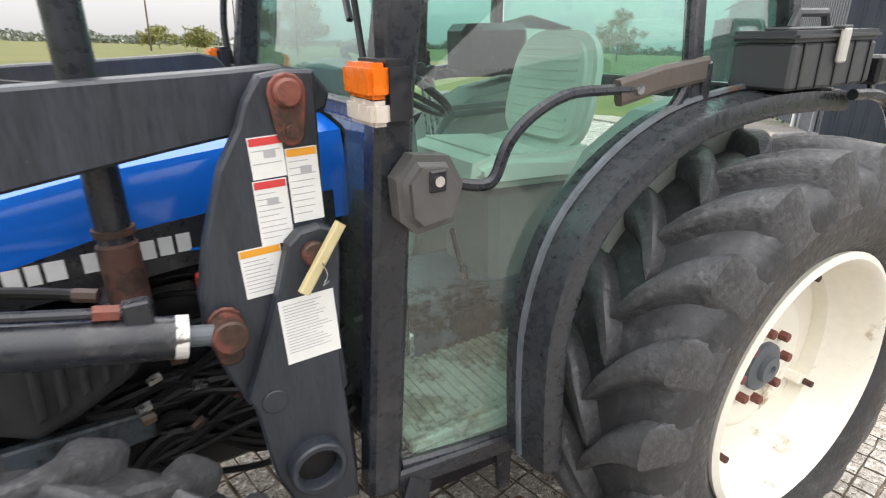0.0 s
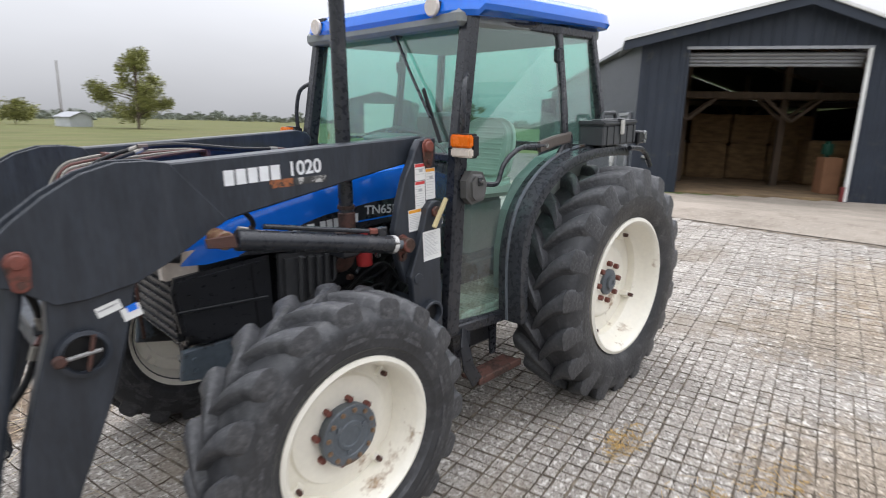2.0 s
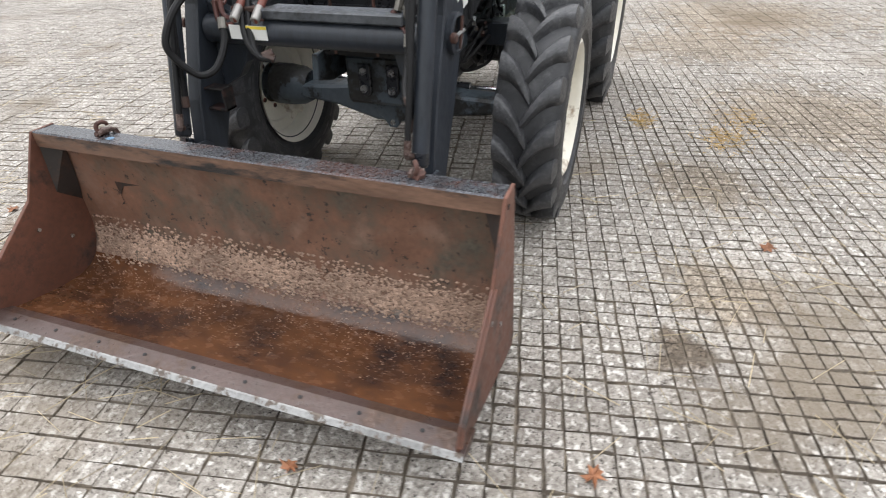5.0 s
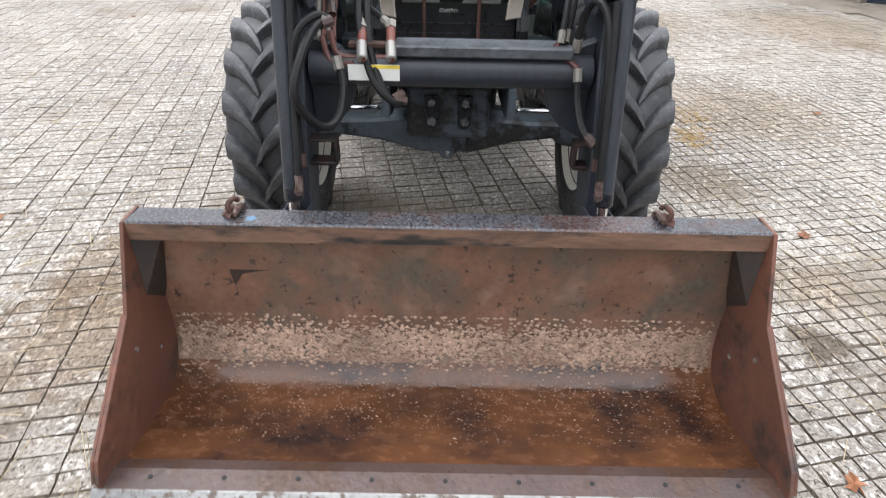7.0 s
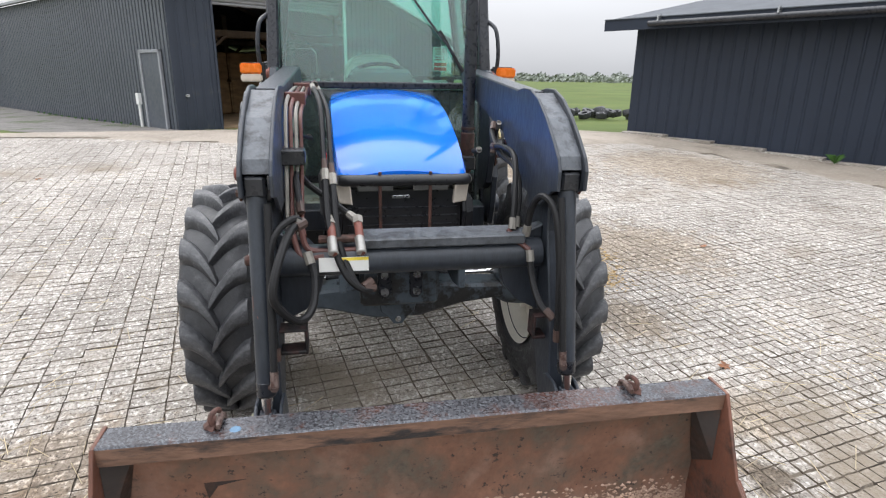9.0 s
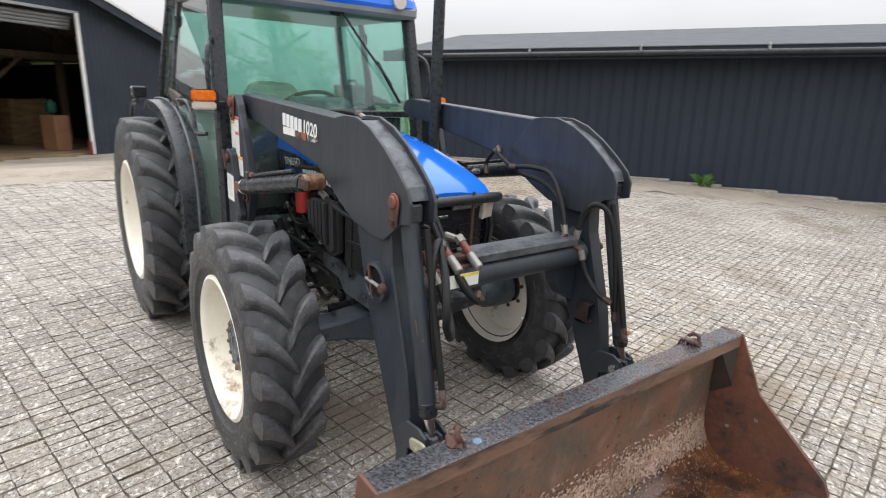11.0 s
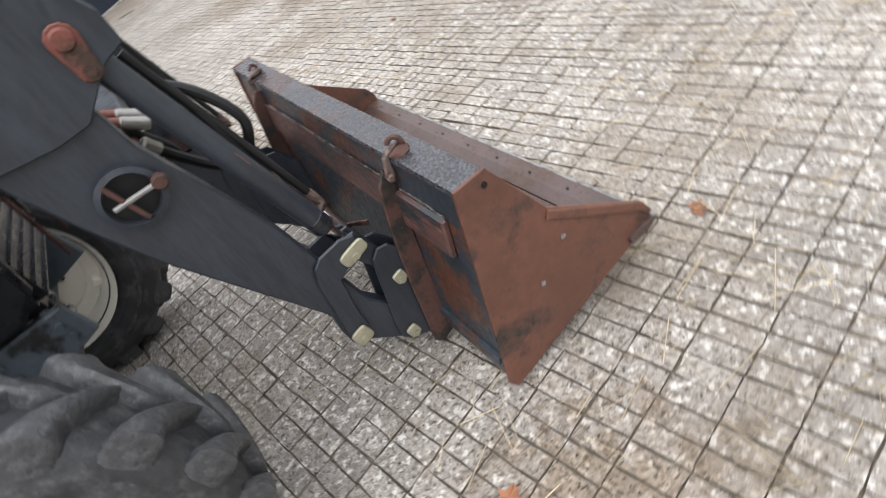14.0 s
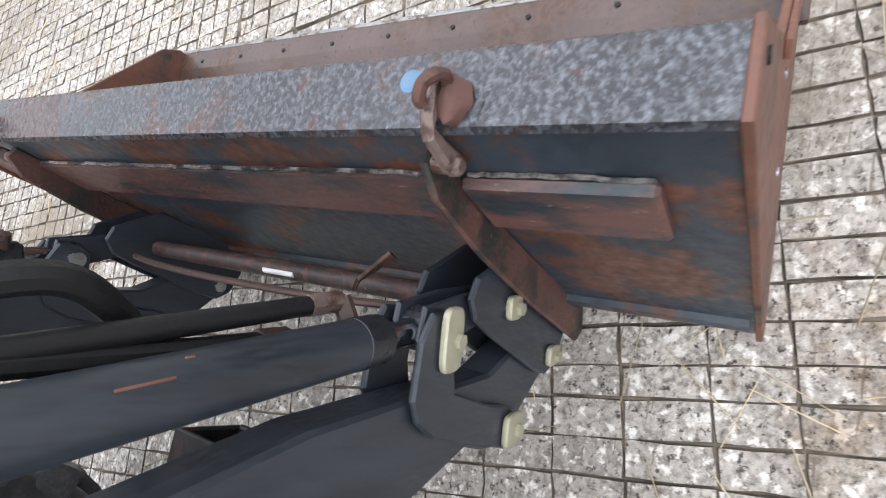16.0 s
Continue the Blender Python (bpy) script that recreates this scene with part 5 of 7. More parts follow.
    if s < 0:
        # scrapes down to the primer, on the outer front of the barrel
        side = d.cross(Vector((0, 1, 0))).normalized()
        side = side if side.x > 0 else -side
        for k0, k1, turn, w in ((0.400, 0.452, 52, 0.0016), (0.468, 0.478, 22, 0.0018)):
            o = side * (0.0330 * math.cos(radians(turn))) + Vector((0, -0.0330 * math.sin(radians(turn)), 0))
            part("scrape", rod(a + d * k0 + o, a + d * k1 + o, w, 6, bevel=0.001), SCRATCH, tilt, "red-brown scrape in the paint")
    # links between leg, cylinder and bucket
    for side_y in (0.498, 0.584):
        y0, y1 = sorted((s * side_y, s * (side_y + 0.012)))
        part("guide_link", plate(GUIDE, y0, y1, 0.004), BOOM, loader, "black bent guide link")
    for side_y in (0.522, 0.568):
        y0, y1 = sorted((s * side_y, s * (side_y + 0.010)))
        part("bucket_link", plate([(3.15, 0.62), (3.20, 0.62), (3.235, 0.52), (3.265, 0.395), (3.25, 0.355), (3.215, 0.36), (3.19, 0.46), (3.14, 0.57)], y0, y1, 0.003), BOOM, loader, "black bucket link")
    for px, pz in ((3.162, 0.578), (3.024, 0.299), (3.236, 0.386), (3.168, 0.158)):
        out = 0.598
        pp = part("link_pin", rod((px, s * 0.48, pz), (px, s * out, pz), 0.019, 14), STEEL, loader)
        y0, y1 = sorted((s * out, s * (out + 0.012)))
        rot = Matrix.Translation((px, 0, pz)) @ Matrix.Rotation(radians(-12), 4, "Y")
        hx, hz = KEEPERS[px]
        kp = part("pin_keeper", plate([(hx * math.copysign(abs(math.cos(q)) ** 0.5, math.cos(q)), hz * math.copysign(abs(math.sin(q)) ** 0.5, math.sin(q))) for q in (2 * math.pi * k / 24 for k in range(24))], y0, y1, 0.003), BRASS, pp, "yellow zinc keeper plate")
        kp.matrix_basis = rot
        part("keeper_bolt", rod((px, s * (out + 0.012), pz - 0.01), (px, s * (out + 0.020), pz - 0.01), 0.012, 6), BRASS, pp)
    # small catch bracket on the inside of the leg
    reach = 0.412 if s < 0 else 0.458
    y0, y1 = sorted((s * reach, s * 0.512))
    cb = part("catch_bracket", boxed((2.93, y0, 0.745), (3.00, y1, 0.759), 0.003), CATCH, leg, "dark rusty bracket")
    part("catch_side", boxed((2.93, min(s * reach, s * (reach + 0.01)), 0.745), (3.00, max(s * reach, s * (reach + 0.01)), 0.845), 0.003), CATCH, cb)
    part("catch_top", boxed((2.93, y0, 0.838), (3.00, y1, 0.846), 0.002), CATCH, cb)
    # gusset between leg and cross tube
    gp = [(0.512, 1.18), (0.40, 1.135), (0.355, 1.08), (0.345, 1.0), (0.365, 0.93), (0.42, 0.86), (0.512, 0.81)]
    part("tube_gusset", plate([(s * y, z) for y, z in gp], 2.80, 2.86, 0.004, axis="x"), BOOM, leg)
    # model number and maker's word, the word as plain blocks
    text_mesh("lettering", "1020", 0.078, LETTER, boom, side_on(1.985 if s > 0 else 2.235, s * 0.5915, 1.606 if s > 0 else 1.592, s, (1.6 if s > 0 else -4)), bold=0.0015, stretch=0.98)
    for k in range(5):
        xx = (2.298 - 0.046 * k) if s > 0 else (1.943 + 0.046 * k)
        zc = 1.596 + 0.001 * k if s > 0 else 1.612 - 0.003 * k
        part("lettering_bar", boxed((xx - 0.019, s * 0.5905 - 0.001, zc - 0.028), (xx + 0.019, s * 0.5905 + 0.001, zc + 0.028)), LETTER, boom, "white block letter")
    part("decal", boxed((2.04 if s > 0 else 2.09, min(s * 0.590, s * 0.592), 1.540), (2.14 if s > 0 else 2.20, max(s * 0.590, s * 0.592), 1.572)), surf("faded_orange_decal", (0.30, 0.10, 0.035), 0.6, stain=(0.08, 0.05, 0.04), amount=0.45, stain_scale=20), boom, "faded orange decal")
    part("decal", boxed((1.89 if s > 0 else 2.21, min(s * 0.590, s * 0.592), 1.543), (2.035 if s > 0 else 2.32, max(s * 0.590, s * 0.592), 1.570)), surf("worn_white_decal", (0.45, 0.44, 0.42), 0.6, stain=(0.06, 0.06, 0.06), amount=0.5, stain_scale=30), boom, "worn white decal")
    if s < 0:
        part("decal", boxed((1.93, -0.5922, 1.545), (2.07, -0.590, 1.578)), PAPER, boom, "blank white decal")
    else:
        dl = sheet(leg, 2.74, 1.215, 0.075, 0.035, s, 0.5815, None, 4, 14)
        sheet(leg, 2.675, 1.185, 0.06, 0.045, s, 0.5815, None, 0, 14)
        sq = part("decal_mark", boxed((-0.02, -0.012, 0.0014), (0.012, 0.012, 0.002)), BLUE, dl)
        sq.matrix_basis = Matrix.Translation((0.066, -0.03, 0))

ct = part("cross_tube", rod((2.87, -0.50, 1.07), (2.87, 0.50, 1.07), 0.060, 28), BOOM, loader, "black round cross tube", smooth=True)
part("tube_top_plate", boxed((2.80, -0.20, 1.125), (2.93, 0.42, 1.165), 0.006), KNEE, ct, "lighter mottled grey flat on top of the tube")
lb = part("tube_label", plate([(-0.36 + 0.0, 0.0), (-0.18, 0.0), (-0.18, 0.055), (-0.36, 0.055)], 2.932, 2.934, axis="x"), PAPER, ct, "white label with a yellow edge")
lb.location = (0, 0.0, 1.045)
part("label_edge", boxed((2.9335, -0.30, 1.087), (2.9350, -0.18, 1.099)), surf("yellow_print", (0.7, 0.55, 0.06), 0.5, bump=0), ct)

# hydraulic couplers on the tube
for y in (-0.315, -0.215):
    cp = part("coupler", rod((2.83, y, 1.22), (2.965, y + 0.01, 1.125), 0.016, 14, bevel=0.003), REDPIN, loader, "rusty quick coupler with a bright tip", smooth=True)
    part("coupler_sleeve", rod((2.905, y + 0.004, 1.168), (2.965, y + 0.01, 1.125), 0.0185, 16, bevel=0.004), DULL_TIP, cp, smooth=True)
    part("coupler_nut", rod((2.83, y, 1.22), (2.855, y + 0.002, 1.202), 0.021, 6), DULL, cp)
part("coupler_bracket", boxed((2.86, -0.36, 1.145), (2.90, -0.16, 1.165), 0.004), RUST, loader)

# steel pipes along the inside of the right boom
for k in range(4):
    y = -0.472 + 0.018 * k
    a = 0.012 * k
    part("hydraulic_pipe", tube([(1.50, y, 1.60), (1.9, y, 1.625), (2.30, y, 1.635 - a), (2.52, y, 1.615 - a), (2.60, y, 1.585 - a), (2.66 - a, y, 1.50 - a), (2.76 - a, y, 1.30), (2.82, y, 1.20), (2.88, y + 0.01, 1.17)], 0.008, 8, True, 3), COPPER if k % 2 else DULL, loader, "red primed steel pipe" if k % 2 else "dull steel pipe", smooth=True)
for x, z in ((1.95, 1.625), (2.42, 1.62)):
    part("pipe_clamp", boxed((x - 0.012, -0.488, z - 0.035), (x + 0.012, -0.405, z + 0.022), 0.004), COPPER, loader)
part("pipe_clamp", boxed((2.68, -0.49, 1.40), (2.74, -0.40, 1.46), 0.006), BLACK, loader)
part("pipe_elbow", tube([(2.88, -0.42, 1.20), (2.90, -0.40, 1.13), (2.90, -0.34, 1.115), (2.90, -0.20, 1.118)], 0.011, 8), COPPER, loader, smooth=True)
part("pipe_elbow", tube([(2.88, -0.45, 1.18), (2.91, -0.42, 1.10), (2.92, -0.34, 1.10)], 0.011, 8), COPPER, loader, smooth=True)
part("pipe_elbow", tube([(2.88, 0.36, 1.17), (2.90, 0.40, 1.13), (2.93, 0.44, 1.10)], 0.011, 8), COPPER, loader, smooth=True)

# hoses
HOSES = [
    ([(2.92, -0.40, 1.12), (2.96, -0.375, 1.04), (3.03, -0.385, 0.95), (3.09, -0.43, 0.93), (3.135, -0.485, 1.00), (3.15, -0.50, 1.07), (3.10, -0.475, 1.17), (3.02, -0.44, 1.24), (2.97, -0.40, 1.25)], 0.015),
    ([(2.97, -0.40, 1.24), (3.00, -0.44, 1.27), (3.06, -0.505, 1.20), (3.10, -0.515, 0.95), (3.125, -0.51, 0.80)], 0.013),
    ([(2.30, -0.38, 1.66), (2.50, -0.345, 1.60), (2.66, -0.335, 1.45), (2.72, -0.33, 1.38)], 0.0095),
    ([(2.28, -0.36, 1.65), (2.50, -0.318, 1.58), (2.66, -0.308, 1.44), (2.73, -0.303, 1.365)], 0.0095),
    ([(2.72, -0.33, 1.38), (2.86, -0.322, 1.21), (2.95, -0.275, 1.06), (2.965, -0.21, 0.985), (2.93, -0.17, 1.00)], 0.0135),
    ([(2.73, -0.303, 1.365), (2.88, -0.288, 1.16), (2.965, -0.225, 1.0), (2.94, -0.16, 0.975)], 0.0135),
    ([(1.55, -0.42, 1.60), (1.80, -0.40, 1.62), (2.10, -0.38, 1.66), (2.30, -0.37, 1.66)], 0.013),
    ([(2.82, -0.22, 1.21), (2.70, -0.30, 1.24), (2.62, -0.40, 1.30), (2.70, -0.44, 1.36), (2.82, -0.42, 1.24)], 0.013),
    ([(2.93, 0.44, 1.10), (2.97, 0.445, 1.0), (3.04, 0.46, 0.92), (3.09, 0.50, 0.88)], 0.013),
    ([(2.90, 0.43, 1.15), (2.92, 0.44, 1.27), (2.97, 0.46, 1.325), (3.03, 0.49, 1.28), (3.08, 0.505, 1.10), (3.12, 0.51, 0.80)], 0.013),
    ([(2.88, 0.38, 1.17), (2.82, 0.40, 1.30), (2.72, 0.42, 1.42), (2.60, 0.41, 1.44), (2.45, 0.40, 1.42)], 0.012),
    ([(2.86, 0.40, 1.17), (2.78, 0.43, 1.30), (2.66, 0.44, 1.37), (2.50, 0.42, 1.40), (2.35, 0.42, 1.46), (2.30, 0.44, 1.50)], 0.012),
    ([(2.36, -0.60, 1.345), (2.45, -0.58, 1.30), (2.56, -0.53, 1.255), (2.72, -0.48, 1.225), (2.80, -0.46, 1.22)], 0.011),
    ([(2.34, -0.56, 1.40), (2.20, -0.50, 1.43), (2.05, -0.44, 1.40), (1.85, -0.42, 1.36), (1.70, -0.44, 1.35)], 0.010),
    ([(2.28, 0.47, 1.50), (2.20, 0.48, 1.44), (2.17, 0.48, 1.39), (2.19, 0.47, 1.34)], 0.010),
    ([(2.20, 0.40, 1.36), (2.05, 0.42, 1.32), (1.90, 0.44, 1.30), (1.75, 0.50, 1.28)], 0.012),
]
for pts, r in HOSES:
    h = part("hydraulic_hose", tube(pts, r, 9), HOSE, loader, "black hydraulic hose", smooth=True)
    p0, p1 = Vector(pts[0]), Vector(pts[1])
    part("hose_nut", rod(p0, p0 + (p1 - p0).normalized() * 0.045, r * 1.25, 8), DULL, h)
    p0, p1 = Vector(pts[-1]), Vector(pts[-2])
    part("hose_nut", rod(p0, p0 + (p1 - p0).normalized() * 0.045, r * 1.25, 8), DARK_NUT, h)

# ---- bucket ----
GUSSET = surf("blackened_rusty_gusset", (0.030, 0.024, 0.022), 0.5, var=0.4, bump=0.4, stain=(0.09, 0.045, 0.03), amount=0.36, stain_scale=9, edge=0.2)
bucket = thing("loader_bucket", "rusty steel loader bucket with worn bright edge", "bucket")
SIDE = [(3.392, 0.784), (3.495, 0.784), (3.622, 0.536), (3.945, 0.285), (3.975, 0.225), (3.965, 0.175), (3.292, 0.016), (3.272, 0.06)]
for s in (1, -1):
    y0, y1 = sorted((s * 0.957, s * 0.969))
    sp = part("side_plate", plate(SIDE, y0, y1, 0.002), BUCKET_SIDE, bucket, "rust-brown side plate")
    y0, y1 = sorted((s * 0.969, s * 0.979))
    part("edge_strip", plate([(3.615, 0.536), (3.945, 0.285), (3.975, 0.225), (3.955, 0.222), (3.93, 0.262), (3.60, 0.512)], y0, y1, 0.002), BUCKET_SIDE, sp)
    for hx, hz in ((3.517, 0.314), (3.635, 0.411), (3.475, 0.745)):
        part("plate_hole", rod((hx, s * 0.954, hz), (hx, s * 0.972, hz), 0.009, 10), STEEL if hz < 0.5 else HOSE, sp)
    # inner corner gusset
    bm = bmesh.new()
    v = [bm.verts.new(p) for p in ((3.437, s * 0.880, 0.725), (3.43, s * 0.956, 0.725), (3.488, s * 0.956, 0.725), (3.410, s * 0.935, 0.50), (3.405, s * 0.956, 0.44), (3.50, s * 0.956, 0.52))]
    for f in ((0, 1, 2), (3, 5, 4), (0, 2, 5, 3), (1, 4, 5, 2), (0, 3, 4, 1)):
        bm.faces.new([v[k] for k in f])
    part("corner_gusset", bm, GUSSET, sp, "dark corner gusset")
inner = [(3.435, 0.735), (3.415, 0.60), (3.402, 0.45), (3.402, 0.33), (3.415, 0.25), (3.445, 0.185), (3.495, 0.145), (3.56, 0.130), (3.65, 0.135), (3.78, 0.158), (3.92, 0.190)]
INNER_X = lambda z: float(np.interp(z, [q[1] for q in inner[4::-1]], [q[0] for q in inner[4::-1]]))
outer = [(3.93, 0.172), (3.60, 0.092), (3.31, 0.025), (3.288, 0.045), (3.285, 0.085), (3.33, 0.36), (3.37, 0.60), (3.400, 0.760)]
bm = bmesh.new()
loop = inner + outer
L = [[bm.verts.new((x, y, z)) for x, z in loop] for y in (-0.957, 0.957)]
n = len(loop)
for k in range(n):
    f = bm.faces.new((L[0][k], L[0][(k + 1) % n], L[1][(k + 1) % n], L[1][k]))
    f.material_index = (0 if k < 5 else 2) if k < len(inner) - 1 else 1
part("shell", bm, (BUCKET_IN, BUCKET_OUT, BUCKET_FLOOR), bucket, "rust-brown bucket shell", smooth=True)
rail = plate([(3.394, 0.764), (3.390, 0.770), (3.396, 0.779), (3.487, 0.784), (3.493, 0.779), (3.493, 0.722), (3.437, 0.722)], -0.957, 0.957)
rail.normal_update()
for f in rail.faces:
    f.material_index = 1 if f.normal.x > 0.75 else 0
part("top_rail", rail, (BUCKET_RAIL, RAIL_FACE), bucket, "scoured blue-grey top rail")
blade = part("cutting_edge", plate([(3.86, 0.170), (3.86, 0.186), (3.905, 0.205), (3.972, 0.204), (3.990, 0.192), (3.93, 0.163)], -0.985, 0.985, 0.002), BLADE, bucket, "worn brown steel cutting edge")
part("edge_lip", plate([(3.970, 0.188), (3.972, 0.2055), (3.978, 0.2045), (3.993, 0.193), (3.983, 0.185)], -0.984, 0.984, 0.001), LIP, blade, "scoured bright lip")
for k in range(9):
    y = -0.84 + 0.21 * k
    part("edge_hole", rod((3.93, y, 0.196), (3.932, y, 0.207), 0.007, 10), HOSE, blade)
# grit band of stuck manure on the lower back
rg_ = np.random.RandomState(4)
bm = bmesh.new()
for k in range(8200):
    y = rg_.uniform(-0.94, 0.94)
    u = np.clip(rg_.normal(0.45, 0.20), 0, 1) if k % 5 else rg_.uniform(0.5, 1.0)
    i = 2.7 + u * (2.9 if k % 5 else 6.2)
    a, b, t = inner[int(i)], inner[int(i) + 1], i % 1
    x, z = a[0] + (b[0] - a[0]) * t, a[1] + (b[1] - a[1]) * t
    r = rg_.uniform(0.0024, 0.0085) if k % 5 else rg_.uniform(0.0015, 0.004)
    c = [bm.verts.new((x + 0.001 + r * 0.5 + rg_.uniform(-r, r) * 0.4, y + dy * r * 1.3, z + dz * r)) for dy, dz in ((1, 0), (0, 1), (-1, 0), (0, -1))]
    tip = bm.verts.new((x + r * 0.9, y, z + r * 0.2))
    for q in range(4):
        bm.faces.new((c[q], c[(q + 1) % 4], tip))
grit = part("grit", bm, surf("dried_grit", (0.40, 0.275, 0.205), 0.9, var=0.4, bump=0.3), bucket, "crust of dried grit")
grit["kind"] = "stuff"
# black mark on the inside of the back
mark = part("burn_mark", plate([(-0.715, 0.564), (-0.715, 0.550), (-0.703, 0.470), (-0.722, 0.450), (-0.704, 0.456), (-0.706, 0.500), (-0.675, 0.544), (-0.626, 0.554), (-0.576, 0.562), (-0.586, 0.572), (-0.665, 0.564)], 3.0, 3.0015, axis="x"), GUSSET, bucket, "black mark on the bucket back")
mark.matrix_basis = Matrix.Translation((INNER_X(0.509) + 0.003 - 3.0, 0, 0))
# back of the bucket: brackets, ribs and hooks
rib = part("back_rib", plate([(3.360, 0.545), (3.383, 0.668), (3.368, 0.673), (3.345, 0.550)], -0.602, 0.74, 0.003), BACK_RIB, bucket, "rusty flat rib welded along the bucket back")
strip_ = part("back_strip", plate([(3.358, 0.530), (3.383, 0.655), (3.374, 0.664), (3.360, 0.660), (3.338, 0.548), (3.342, 0.535)], -0.875, -0.616, 0.006), BACK_RIB, bucket, "rusty welded strip")
for owner, ya, yb, wx, wz in ((rib, -0.60, 0.74, 3.376, 0.675), (strip_, -0.87, -0.616, 3.378, 0.667)):
    rw = np.random.RandomState(9)
    count = int((yb - ya) / 0.012)
    part("weld_bead", tube([(wx + rw.uniform(-0.002, 0.002), ya + 0.012 * k, wz + rw.uniform(-0.0025, 0.0025)) for k in range(count)], 0.0038, 6, False), WELD, owner, "grey weld bead")
part("lower_strip", plate([(3.295, 0.14), (3.300, 0.165), (3.285, 0.165), (3.280, 0.14)], -0.95, 0.95), BUCKET_OUT, bucket)
for s in (1, -1):
    y0, y1 = sorted((s * 0.602, s * 0.614))
    part("back_ear", plate([(3.365, 0.745), (3.395, 0.73), (3.36, 0.55), (3.33, 0.36), (3.29, 0.04), (3.235, 0.02), (3.210, 0.05), (3.250, 0.34), (3.288, 0.55), (3.328, 0.70)], y0, y1, 0.004), EAR, bucket, "rusty upright ear on the bucket back")
    for yy in (0.486, 0.584):
        y0, y1 = sorted((s * yy, s * (yy + 0.012)))
        part("hitch_plate", plate([(3.195, 0.50), (3.225, 0.525), (3.262, 0.515), (3.335, 0.40), (3.30, 0.11), (3.22, 0.09), (3.155, 0.115), (3.128, 0.155), (3.130, 0.21), (3.178, 0.44)], y0, y1, 0.004), BOOM, bucket, "black rounded hitch plate")
    # chain hook: a welded lump on the rail, a curled tip, and a link plate over the back edge
    bm = bmesh.new()
    bmesh.ops.create_icosphere(bm, subdivisions=2, radius=1.0)
    rh = np.random.RandomState(21)
    for v in bm.verts:
        k = 1 + rh.uniform(-0.28, 0.22)
        v.co = Vector((3.425 + 0.034 * v.co.x * k, s * 0.663 + 0.022 * v.co.y * k, 0.784 + 0.019 * v.co.z * k))
    hk = part("hook", bm, RUST, bucket, "rusty chain hook welded to the rail", smooth=True)
    part("hook_tip", tube([(3.44, s * 0.655, 0.788), (3.444, s * 0.662, 0.808), (3.438, s * 0.660, 0.824), (3.425, s * 0.650, 0.830), (3.412, s * 0.644, 0.824), (3.408, s * 0.643, 0.815)], 0.008, 8), RUST, hk, smooth=True)
    y0, y1 = sorted((s * 0.632, s * 0.650))
    part("shackle", plate([(3.458, 0.788), (3.455, 0.802), (3.435, 0.810), (3.398, 0.804), (3.374, 0.790), (3.362, 0.75), (3.356, 0.722), (3.362, 0.708), (3.376, 0.706), (3.387, 0.72), (3.389, 0.755), (3.394, 0.786)], y0, y1, 0.005), SHACKLE, hk, "worn link plate over the rail")
    part("shackle_bolt", rod((3.372, s * 0.612, 0.726), (3.368, s * 0.656, 0.726), 0.013, 12, bevel=0.004), SHACKLE, hk)
    if s < 0:
        part("blue_dab", lathe(bmesh.new(), [(0.0, 0.003), (0.010, 0.0025), (0.016, 0.0)], 14), surf("blue_chalk", (0.10, 0.18, 0.27), 0.7, bump=0.2), hk, "dab of pale blue paint").matrix_basis = Matrix.Translation((3.456, -0.594, 0.7825)) @ Matrix.Rotation(radians(90), 4, "X")
part("hitch_bar", rod((3.235, -0.48, 0.384), (3.235, 0.48, 0.384), 0.022, 18), CHIPPED, bucket, "chipped round hitch bar", smooth=True)
part("lock_lever", bar([(3.222, -0.30, 0.455), (3.236, -0.35, 0.500), (3.285, -0.40, 0.490)], 0.022, 0.010), RUST, bucket, "bent rusty lock lever")
part("lock_rod", tube([(3.20, -0.45, 0.46), (3.185, -0.2, 0.50), (3.185, 0.2, 0.50), (3.20, 0.45, 0.46)], 0.008, 8), DARK_NUT, bucket, smooth=True)
part("hitch_label", plate([(3.214, 0.389), (3.222, 0.404), (3.230, 0.4075), (3.229, 0.4055), (3.223, 0.402), (3.2155, 0.388)], -0.075, 0.025), PAPER, bucket, "white sticker on the bar")

# ---- far and near buildings ----
def building(name, label, category, m):
    ob = new(name)
    ob.matrix_basis = m
    return tagged(ob, label, category)


def ribbed_wall(bm, x0, x1, z0, top, y, pitch=0.2, rib=0.03, depth=0.02, thick=0.1):
    """A sheet-metal wall with upright ribs from x0 to x1; top(x) gives its upper edge."""
    xs = []
    x = x0
    while x < x1 - 1e-6:
        xs += [(x, 0), (min(x + pitch - 2 * rib, x1), 0), (min(x + pitch - 1.4 * rib, x1), -depth), (min(x + pitch - 0.6 * rib, x1), -depth)]
        x += pitch
    xs.append((x1, 0))
    xs = [q for k, q in enumerate(xs) if k == 0 or q[0] > xs[k - 1][0] + 1e-5]
    lo = [bm.verts.new((x, y + d, z0)) for x, d in xs]
    hi = [bm.verts.new((x, y + d, top(x))) for x, d in xs]
    for k in range(len(xs) - 1):
        bm.faces.new((lo[k], lo[k + 1], hi[k + 1], hi[k]))
    # plain back
    b = [bm.verts.new(p) for p in ((x0, y + thick, z0), (x1, y + thick, z0), (x1, y + thick, top(x1)), (x0, y + thick, top(x0)))]
    bm.faces.new(b)
    return bm


# barn: local x runs along the gable, local y to the inside
BL, RX = 8.72, 3.5
EAVE_L, RIDGE, EAVE_R = 3.80, 4.66, 2.72
D0, D1, DH = 1.06, 4.95, 3.64
DEEP = 18.0


def gable_top(x):
    return EAVE_L + (RIDGE - EAVE_L) * x / RX if x < RX else RIDGE + (EAVE_R - RIDGE) * (x - RX) / (BL - RX)


